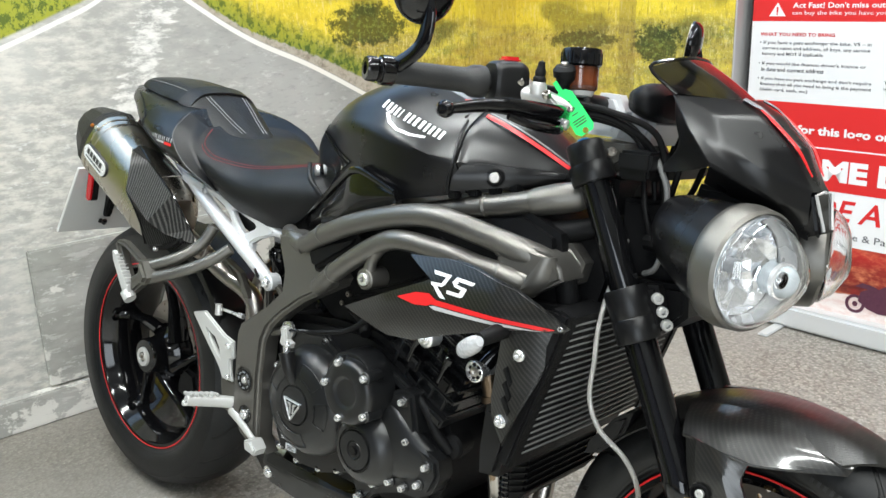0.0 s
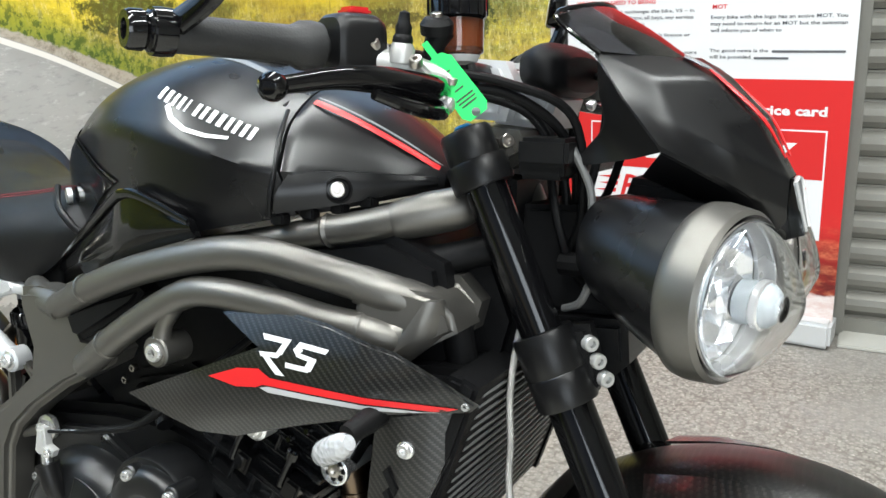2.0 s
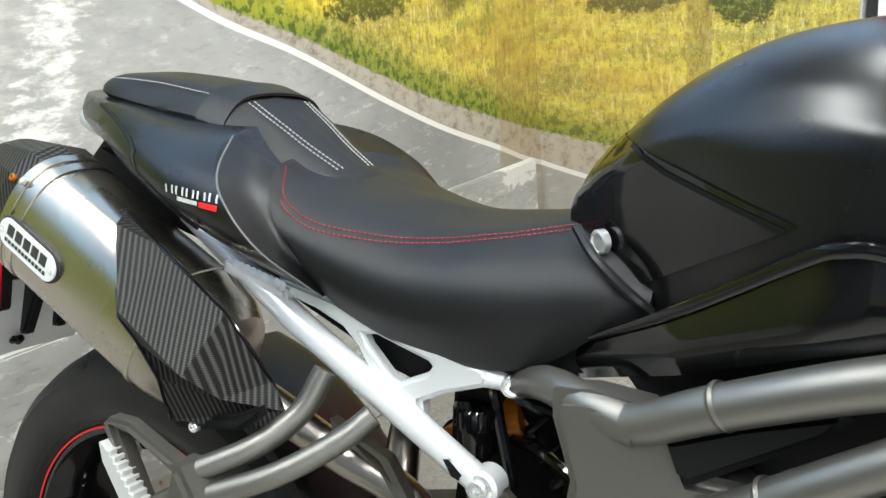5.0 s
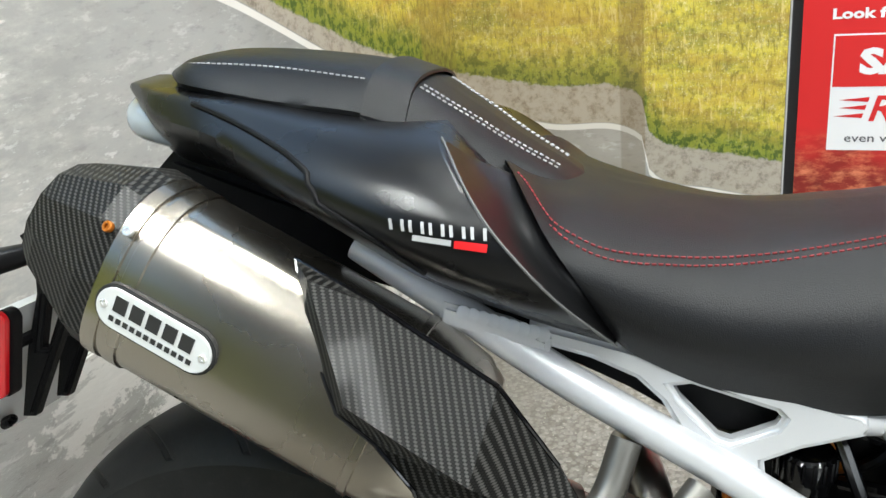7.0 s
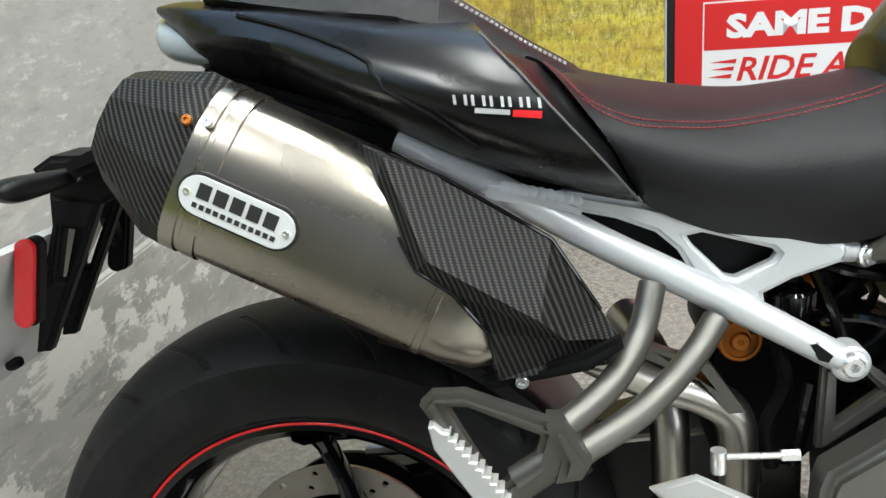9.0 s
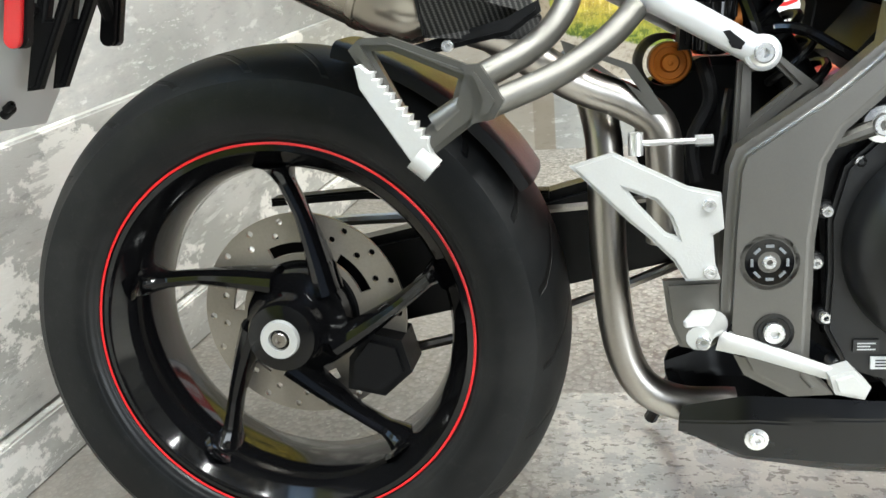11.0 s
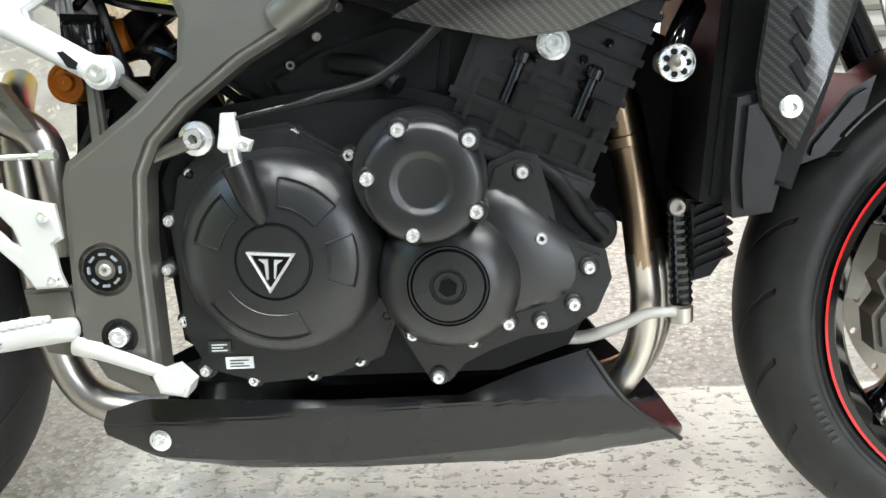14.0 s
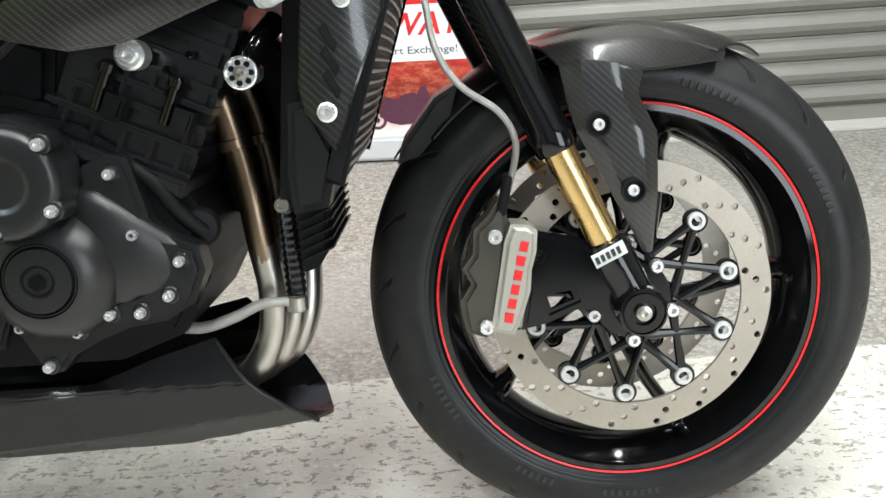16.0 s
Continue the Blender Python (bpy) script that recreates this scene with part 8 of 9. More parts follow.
for i in range(5):
    f = (i + 0.7) / 6
    a, b = Vector(q[0]).lerp(Vector(q[1]), f), Vector(q[3]).lerp(Vector(q[2]), f)
    d = (Vector(q[1]) - Vector(q[0])) * 0.055
    part("label_bar", prism([tuple(a.lerp(b, 0.25) - d), tuple(a.lerp(b, 0.25) + d), tuple(a.lerp(b, 0.78) + d), tuple(a.lerp(b, 0.78) - d)], -0.1245, -0.1232), "dark_print", lab)

# disc carriers and floating buttons on the front wheel
for y in (-0.070, 0.070):
    hubc = part("disc_carrier", lathe([(0.026, -0.006), (0.044, -0.006), (0.046, 0.0), (0.044, 0.006), (0.026, 0.006)], FA + Vector((0, y, 0)), (0, -1, 0), 40, closed=True), "gloss_black", front, "black disc carrier")
    for i in range(10):
        a = radians(36 * i + 13)
        tip = FA + Vector((0.1130 * math.cos(a), y, 0.1130 * math.sin(a)))
        for off in ((-49, 23) if i % 2 else (-23, 49)):
            b = a + radians(off)
            base = FA + Vector((0.047 * math.cos(b), y, 0.047 * math.sin(b)))
            part("carrier_arm", tube([base, base.lerp(tip, 0.5), tip], [0.0066, 0.0046, 0.0062], 8, 2, flat=0.8), "gloss_black", hubc)
        part("button_lug", lathe([(0.0140, -0.003), (0.0140, 0.003), (0.0, 0.003)], tip + Vector((0, 0.001 if y < 0 else -0.001, 0)), (0, -1 if y < 0 else 1, 0), 18), "gloss_black", hubc)
        part("button", lathe([(0.0105, -0.004), (0.0105, 0.005), (0.0095, 0.0066), (0.0062, 0.0066), (0.0056, 0.003), (0, 0.003)], tip, (0, -1 if y < 0 else 1, 0), 20), "bright_alloy", hubc)
    for i in range(5):
        a = radians(72 * i + 54)
        bolt(hubc, FA + Vector((0.047 * math.cos(a), y - 0.007, 0.047 * math.sin(a))), r=0.0078, h=0.007)

# calipers
for s in (-1, 1):
    y = s * 0.098
    lo, hi = (y - 0.020, y + 0.030) if s < 0 else (y - 0.030, y + 0.020)
    cal = part("front_caliper", prism([(1.254, 0.284), (1.250, 0.320), (1.262, 0.338), (1.254, 0.356), (1.266, 0.372), (1.268, 0.398), (1.284, 0.412), (1.296, 0.430), (1.304, 0.426), (1.306, 0.395), (1.300, 0.36), (1.292, 0.30), (1.276, 0.276)], lo + 0.006, hi, 0.006), "caliper_dark", fork, "silver four-piston front brake caliper")
    face = part("caliper_body", prism([(1.281, 0.286), (1.306, 0.280), (1.316, 0.300), (1.326, 0.330), (1.328, 0.352), (1.334, 0.372), (1.336, 0.394), (1.326, 0.402), (1.308, 0.404), (1.300, 0.385)], lo - 0.004, hi - 0.004, 0.006, seg=3), "caliper_nickel", cal)
    if s < 0:
        for i in range(6):
            f = i / 5
            c = Vector((1.3005, 0.302)).lerp(Vector((1.3200, 0.380)), f)
            d, n = Vector((0.0195, 0.078)).normalized(), Vector((-0.078, 0.0195)).normalized()
            q = [tuple(c + d * u + n * v) for u, v in ((-0.0055, -0.0048), (0.0055, -0.0048), (0.0055, 0.0055 if i in (0, 4) else 0.0040), (-0.0055, 0.0042))]
            part("maker_bar", prism(q, lo - 0.0055, lo - 0.0035, 0.0008), "red_paint", face)
        bolt(cal, (1.290, lo, 0.392), (0, -1, 0), r=0.008, h=0.006)
        bolt(cal, (1.276, lo, 0.292), (0, -1, 0), r=0.008, h=0.006)
        bolt(cal, (1.336, -0.105, 0.364), (0, -1, 0), r=0.0085, h=0.006, mat="gloss_black")
    part("caliper_arm", prism([(1.310, 0.398), (1.336, 0.392), (1.372, 0.384), (1.404, 0.372), (1.430, 0.330), (1.428, 0.292), (1.38, 0.300), (1.345, 0.286), (1.316, 0.280), (1.325, 0.33)], y - 0.006, y + 0.010, 0.005, [[(1.345, 0.318), (1.372, 0.322), (1.376, 0.312), (1.350, 0.302)]]), "gloss_black", cal)
line = part("brake_hose", tube([(1.301, -0.108, 0.425), (1.3120, -0.125, 0.462), (1.314, -0.145, 0.496), (1.298, -0.155, 0.526), (1.261, -0.160, 0.554), (1.239, -0.155, 0.591), (1.232, -0.140, 0.637), (1.224, -0.125, 0.676), (1.221, -0.105, 0.72), (1.224, -0.07, 0.80)], 0.0036, 10, 8), "braided", bike, "braided steel front brake hose")
part("hose_end", tube([(1.299, -0.106, 0.415), (1.3075, -0.122, 0.458)], 0.0058, 10), "plastic_black", line)

# mudguard: a carbon arc with side arms
guard = []
for k in range(9):
    f = -1 + 2 * k / 8
    y = 0.070 * f
    r = 0.3125 - 0.022 * abs(f) ** 2.6
    a0, a1 = radians(147 - 10 * abs(f)), radians(57 + 13 * abs(f))
    guard.append([(FA.x + r * math.cos(a), y, FA.z + r * math.sin(a)) for a in [a0 + (a1 - a0) * i / 14 for i in range(15)]])
mud = part("front_mudguard", sheet(guard, 0.003, 48, 26, inward=(0, 0, -1)), "carbon", bike, "carbon-fibre front mudguard", 40)
part("rear_flap", prism([(1.190, 0.470), (1.196, 0.492), (1.235, 0.540), (1.262, 0.555), (1.250, 0.515), (1.215, 0.478)], -0.072, 0.072, 0.006), "satin_black", mud)
for s in (-1, 1):
    arm_rows = [[(1.364, 0.118, 0.572), (1.372, 0.120, 0.527), (1.380, 0.122, 0.500), (1.416, 0.124, 0.430), (1.448, 0.124, 0.366)],
                [(1.384, 0.131, 0.572), (1.390, 0.134, 0.527), (1.398, 0.135, 0.495), (1.428, 0.135, 0.430), (1.451, 0.128, 0.366)],
                [(1.420, 0.131, 0.566), (1.428, 0.136, 0.530), (1.446, 0.136, 0.495), (1.452, 0.135, 0.430), (1.454, 0.128, 0.366)],
                [(1.452, 0.122, 0.560), (1.444, 0.126, 0.534), (1.464, 0.126, 0.492), (1.463, 0.127, 0.430), (1.457, 0.125, 0.367)]]
    part("mudguard_arm", sheet([[(x, s * y, z) for x, y, z in r] for r in arm_rows], 0.006, 26, 16, smooth=False, vsmooth=False, inward=(0, -s, 0)), "carbon_gloss", mud, "", 20)
    part("arm_bridge", sheet([[(1.340, s * 0.048, 0.592), (1.40, s * 0.050, 0.602), (1.470, s * 0.050, 0.603), (1.560, s * 0.045, 0.578)], [(1.350, s * 0.090, 0.586), (1.40, s * 0.098, 0.590), (1.470, s * 0.088, 0.586), (1.556, s * 0.060, 0.572)], [(1.362, s * 0.122, 0.570), (1.40, s * 0.131, 0.570), (1.452, s * 0.122, 0.559), (1.552, s * 0.066, 0.563)]], 0.003, 18, 12, inward=(0, 0, -1)), "carbon_gloss", mud)
for x, z in ((1.401, 0.505), (1.435, 0.435)):
    part("bolt_cup", lathe([(0.0135, 0.0), (0.013, 0.003), (0.011, 0.003), (0.010, -0.002), (0, -0.002)], (x, -0.1375, z), (0, -1, 0), 24), "plastic_black", mud)
    bolt(mud, (x, -0.137, z), r=0.006, h=0.003, mat="bright_alloy")

# ---------------------------------------------------------------- radiator, oil cooler, hoses
RU = Vector((0.314, 0, 0.949))
rad = part("radiator", prism([(1.141, 0.472), (1.217, 0.700), (1.186, 0.708), (1.110, 0.480)], -0.185, 0.185, 0.004), "plastic_black", bike, "black radiator with bright cooling fins")
for i in range(19):
    c = Vector((1.1455, 0, 0.482)) + RU * (0.0120 * i)
    pts = []
    for k in range(7):
        f = -1 + k / 3
        pts.append((c.x + 0.002 - 0.003 * f * f, 0.165 * f, c.z))
    part("fin", tube(pts, 0.0017, 6, 2), "fin_grey", rad)
    part("fin", tube([(x - 0.002, y, z + 0.006) for x, y, z in pts], 0.0021, 6, 2), "plastic_black", rad)
for s in (-1, 1):
    part("radiator_frame", prism([(1.142, 0.466), (1.222, 0.705), (1.206, 0.712), (1.120, 0.474)], s * 0.188 - 0.010, s * 0.188 + 0.010, 0.004), "plastic_black", rad)
GUARD = [(1.122, 0.668), (1.205, 0.684), (1.198, 0.640), (1.170, 0.575), (1.140, 0.502), (1.112, 0.540), (1.108, 0.565)]
slots = [[(1.133, 0.614 - 0.021 * i), (1.139, 0.620 - 0.021 * i), (1.150, 0.600 - 0.021 * i), (1.146, 0.592 - 0.021 * i)] for i in range(3)]
rg = part("radiator_guard", bulged(GUARD, lambda x, z: -0.212 + max(0, x - 1.165) * 0.55 + max(0, 1.135 - x) * 0.3, 0.004, 0.03, 0.002), "carbon_fine", rad, "slotted carbon radiator guard", 25)
for q in slots:
    part("slot", prism(q, -0.2145, -0.2095, 0.001), "plastic_black", rg)
bolt(rg, (1.135, -0.213, 0.539), r=0.0078, h=0.005, flange=0.0095)
bolt(rg, (1.157, -0.213, 0.640), r=0.0070, h=0.005, flange=0.0085)
part("side_tank", prism([(1.096, 0.548), (1.118, 0.552), (1.140, 0.500), (1.126, 0.447), (1.092, 0.443), (1.090, 0.48)], -0.202, -0.150, 0.008), "satin_black", rad)
part("fan_shroud", prism([(1.072, 0.452), (1.120, 0.446), (1.135, 0.478), (1.188, 0.705), (1.100, 0.700)], -0.160, 0.160, 0.008), "plastic_black", rad)
part("filler_neck", tube([(1.17, -0.12, 0.70), (1.165, -0.125, 0.74)], 0.016, 16), "plastic_black", rad)
cool = part("oil_cooler", prism([(1.072, 0.445), (1.112, 0.440), (1.108, 0.382), (1.096, 0.365), (1.076, 0.360)], -0.095, 0.11, 0.004), "plastic_black", bike, "black finned oil cooler")
for i in range(7):
    z = 0.374 + i * 0.0105
    part("fin", prism([(1.080, z), (1.116, z + 0.014), (1.116, z + 0.0165), (1.080, z + 0.0025)], -0.101, 0.11), "plastic_black", cool)
hose = part("breather_hose", lathe([(0.0105 if i % 2 else 0.0125, 0.0042 * i) for i in range(24)], (1.066, -0.085, 0.432), (0.02, 0.0, -1), 18), "gloss_black", bike, "ribbed black hose with a steel clamp")
bolt(hose, (1.063, -0.092, 0.438), r=0.009, h=0.006, mat="steel")
part("clamp", lathe([(0.0125, 0.0), (0.014, 0.001), (0.014, 0.016), (0.0125, 0.017)], (1.066, -0.086, 0.334), (0, 0, -1), 20), "steel", hose)
part("oil_line", tube([(1.060, -0.096, 0.330), (1.030, -0.100, 0.330), (1.000, -0.102, 0.318), (0.965, -0.100, 0.308), (0.932, -0.093, 0.308)], [0.0055, 0.006, 0.0065, 0.0068, 0.0068], 12, 5), "braided", hose)
# clear front indicators on short stalks
for s in (-1, 1):
    st = part("front_indicator", tube([(1.130, s * 0.196, 0.672), (1.124, s * 0.226, 0.666), (1.118, s * 0.250, 0.660)], [0.0125, 0.012, 0.010], 14, 4), "plastic_black", bike, "front indicator with clear lens")
    own = body([(-0.030, -0.005, 0.005, -0.006, 0.006, 2), (-0.016, -0.010, 0.010, -0.012, 0.012, 2.2), (0.014, -0.011, 0.011, -0.012, 0.012, 2.2), (0.030, -0.006, 0.006, -0.007, 0.007, 2)], seg=24)
    lens = part("indicator_lens", own, "lens_facets", st, "clear faceted lens")
    lens.matrix_basis = Matrix.Translation((1.114, s * 0.268, 0.652)) @ Matrix.Rotation(radians(22 * s), 4, "Z") @ Matrix.Rotation(radians(-30), 4, "Y")

# ---------------------------------------------------------------- headlamps, screen, cockpit
lamps = None
for s in (-1, 1):
    c = Vector((1.401, s * 0.108, 0.798))
    ax = Vector((0.935, s * 0.345, -0.05)).normalized()
    F = frame_of(ax)
    up = Vector((0, 0, 1))
    u = (Vector((0, -s, 0)) - ax * ax.dot(Vector((0, -s, 0)))).normalized()   # towards the middle of the bike
    v = ax.cross(u) if s > 0 else u.cross(ax)
    if v.z < 0:
        v = -v

    def rim(r, h, k=1.0, seg=48, tear=0.0, rise=0.0):
        out = []
        for j in range(seg):
            t = 2 * math.pi * j / seg
            g = 1 + tear * max(0, math.cos(t + 0.18)) ** 4
            out.append(c + ax * (h + 0.022 * (g - 1)) + u * (r * g * math.cos(t)) + v * (r * k * math.sin(t) + rise))
        return out

    bm = bmesh.new()
    ringed(bm, [rim(0.030, -0.122, rise=0.026), rim(0.044, -0.116, rise=0.024), rim(0.053, -0.098, rise=0.019), rim(0.0665, -0.045, rise=0.007), rim(0.0755, -0.002), rim(0.0715, -0.004), rim(0.062, -0.040, rise=0.004), rim(0.040, -0.060, rise=0.008)])
    bucket = part("headlamp", bm, "matt_black", lamps or bike, "" if lamps else "twin round headlamps in matt black shells")
    lamps = lamps or bucket
    bm = bmesh.new()
    ringed(bm, [rim(0.0755, -0.010), rim(0.0785, -0.006), rim(0.0795, 0.004), rim(0.0765, 0.026, tear=0.10), rim(0.0725, 0.030, tear=0.14), rim(0.0700, 0.024, tear=0.14), rim(0.069, 0.0, tear=0.1)], caps=False)
    part("bezel", bm, "frame_grey", bucket, "grey metal lamp bezel")
    # faceted bowl set in a plain pale surround, with the projector in the lobe beside it
    cc = c - u * 0.006
    rng = random.Random(7)
    rings = []
    for i, (r, h) in enumerate(((0.0605, 0.012), (0.054, 0.005), (0.045, -0.001), (0.034, -0.006), (0.022, -0.010), (0.009, -0.012))):
        ring = []
        for j in range(14):
            t = 2 * math.pi * (j + 0.5 * (i % 2) * (i > 0)) / 14
            jr, jh = (rng.uniform(-0.003, 0.003), rng.uniform(-0.007, 0.007)) if i else (0, 0)
            ring.append(cc + ax * (h + jh) + u * ((r + jr) * math.cos(t)) + v * ((r + jr) * math.sin(t)))
        rings.append(ring)
    bm = bmesh.new()
    ringed(bm, rings, caps=False)
    bmesh.ops.triangulate(bm, faces=bm.faces[:])
    part("reflector", bm, "lamp_reflector", bucket, "faceted chrome reflector", 3)
    bm = bmesh.new()
    inner = [cc + ax * 0.0125 + u * (0.0605 * math.cos(2 * math.pi * j / 48)) + v * (0.0605 * math.sin(2 * math.pi * j / 48)) for j in range(48)]
    inner_edge = [p + ax * 0.004 for p in inner]
    ringed(bm, [inner, inner_edge, rim(0.0690, 0.019, tear=0.14), rim(0.0705, 0.023, tear=0.14)], caps=False)
    part("lamp_surround", bm, "lamp_grey", bucket, "pale grey lamp surround")
    bm = bmesh.new()
    lathe([(0.010, 0.0), (0.0105, 0.016), (0.009, 0.020), (0, 0.021)], cc - ax * 0.016, ax, 20, bm)
    part("lamp_bulb", bm, "lamp_grey", bucket)
    pc = c + u * 0.054 + ax * 0.024 - v * 0.014
    part("projector", lathe([(0.021, -0.02), (0.0215, 0.004), (0.0195, 0.010), (0.014, 0.0155), (0.007, 0.018), (0, 0.0185)], pc, ax, 28), "lens_clear", bucket, "small bluish projector lens")
    part("projector_ring", lathe([(0.0215, -0.004), (0.0235, -0.002), (0.0235, 0.004), (0.0215, 0.005)], pc, ax, 28, closed=True), "chrome", bucket)
    bm = bmesh.new()
    lens_rings = [rim(0.0705, 0.024, tear=0.14), rim(0.067, 0.037, tear=0.16), rim(0.056, 0.051, tear=0.18), rim(0.037, 0.062, tear=0.2), rim(0.013, 0.067), rim(0.001, 0.0675)]
    ringed(bm, lens_rings, caps=False)
    gl = part("lamp_glass", bm, "clear_glass", bucket, "clear lamp lens")
    md = gl.modifiers.new("thick", "SOLIDIFY")
    md.thickness = 0.0025
    gl.visible_shadow = False
    part("lamp_bracket", tube([c - ax * 0.09, Vector((1.25, s * 0.06, 0.80))], 0.012, 10), "plastic_black", bucket)

# flyscreen fairing
FR = [[(1.361, 0.0, 1.0025), (1.390, 0.0, 0.985), (1.429, 0.0, 0.946), (1.453, 0.0, 0.894)],
      [(1.346, -0.046, 1.001), (1.380, -0.048, 0.982), (1.420, -0.042, 0.945), (1.452, -0.026, 0.894)],
      [(1.287, -0.104, 1.003), (1.338, -0.094, 0.980), (1.398, -0.068, 0.941), (1.452, -0.031, 0.894)],
      [(1.320, -0.120, 0.962), (1.360, -0.104, 0.941), (1.410, -0.078, 0.916), (1.452, -0.035, 0.892)],
      [(1.358, -0.128, 0.919), (1.390, -0.090, 0.897), (1.430, -0.055, 0.874), (1.452, -0.034, 0.866)],
      [(1.330, -0.076, 0.893), (1.375, -0.052, 0.872), (1.420, -0.034, 0.850), (1.452, -0.022, 0.832)]]
far_rows = [[(x, -y, z) for x, y, z in r] for r in FR[1:]]
fairing = part("flyscreen", sheet(list(reversed(far_rows)) + FR, 0.003, 30, 71, smooth=False, vsmooth=False, inward=(-0.6, 0, -0.3)), "matt_black", bike, "matt black flyscreen fairing with red pinstripe", 22)
part("lamp_carrier", prism([(1.200, 0.745), (1.202, 0.855), (1.262, 0.858), (1.305, 0.866), (1.312, 0.888), (1.365, 0.885), (1.420, 0.862), (1.425, 0.800), (1.400, 0.755)], -0.052, 0.052, 0.006), "plastic_black", fairing)
for s in (-1, 1):
    part("fairing_cheek", sheet([[(1.289, s * 0.104, 0.998), (1.306, s * 0.113, 0.976), (1.334, s * 0.122, 0.945), (1.356, s * 0.126, 0.918)], [(1.290, s * 0.098, 0.968), (1.296, s * 0.094, 0.950), (1.302, s * 0.094, 0.930), (1.318, s * 0.098, 0.908)], [(1.292, s * 0.086, 0.950), (1.290, s * 0.080, 0.935), (1.276, s * 0.078, 0.918), (1.262, s * 0.082, 0.898)]], 0.004, 20, 10, inward=(0, -s, 0)), "satin_black", fairing)
    part("fairing_stripe", tube([(1.3755, s * 0.034, 0.9905), (1.395, s * 0.033, 0.9745), (1.426, s * 0.030, 0.9455), (1.446, s * 0.021, 0.9120)], [0.002, 0.0042, 0.0042, 0.002], 8, 6, flat=0.45, up=(0.68, s * 0.12, 0.72)), "red_paint", fairing, "red pinstripe")
    part("fairing_line", tube([(1.352, s * 0.034, 1.0025), (1.366, s * 0.033, 0.9960), (1.382, s * 0.028, 0.9865), (1.428, s * 0.023, 0.9455)], [0.006, 0.006, 0.003, 0.0012], 8, 6, flat=0.3, up=(0.6, s * 0.1, 0.78)), "flash_grey", fairing)
nose = part("nose_intake", prism([(1.425, 0.894), (1.455, 0.893), (1.468, 0.842), (1.452, 0.836), (1.425, 0.860)], -0.030, 0.030, 0.006), "gloss_black", fairing, "black intake with a pale edge")
for s in (-1, 1):
    part("intake_edge", tube([(1.457, s * 0.004, 0.8925), (1.457, s * 0.030, 0.8900), (1.468, s * 0.017, 0.845)], 0.0022, 6, 1), "grey_print", nose)
scr_top = [(1.247, -0.101, 1.036), (1.262, -0.05, 1.050), (1.268, 0.0, 1.054), (1.262, 0.05, 1.050), (1.247, 0.101, 1.036)]
scr_mid = [(1.272, -0.105, 1.018), (1.298, -0.052, 1.027), (1.312, 0.0, 1.029), (1.298, 0.052, 1.027), (1.272, 0.105, 1.018)]
scr_low = [(1.291, -0.104, 1.004), (1.335, -0.054, 1.000), (1.358, 0.0, 0.997), (1.335, 0.054, 1.000), (1.291, 0.104, 1.004)]
part("tinted_screen", sheet([scr_top, scr_mid, scr_low], 0.003, 24, 8, inward=(-0.5, 0, -0.6)), "smoked_screen", fairing, "smoke-tinted screen")
part("screen_edge", tube([(1.292, -0.106, 1.002)] + scr_top + [(1.292, 0.106, 1.002)], 0.0025, 8, 4), "gloss_black", fairing)

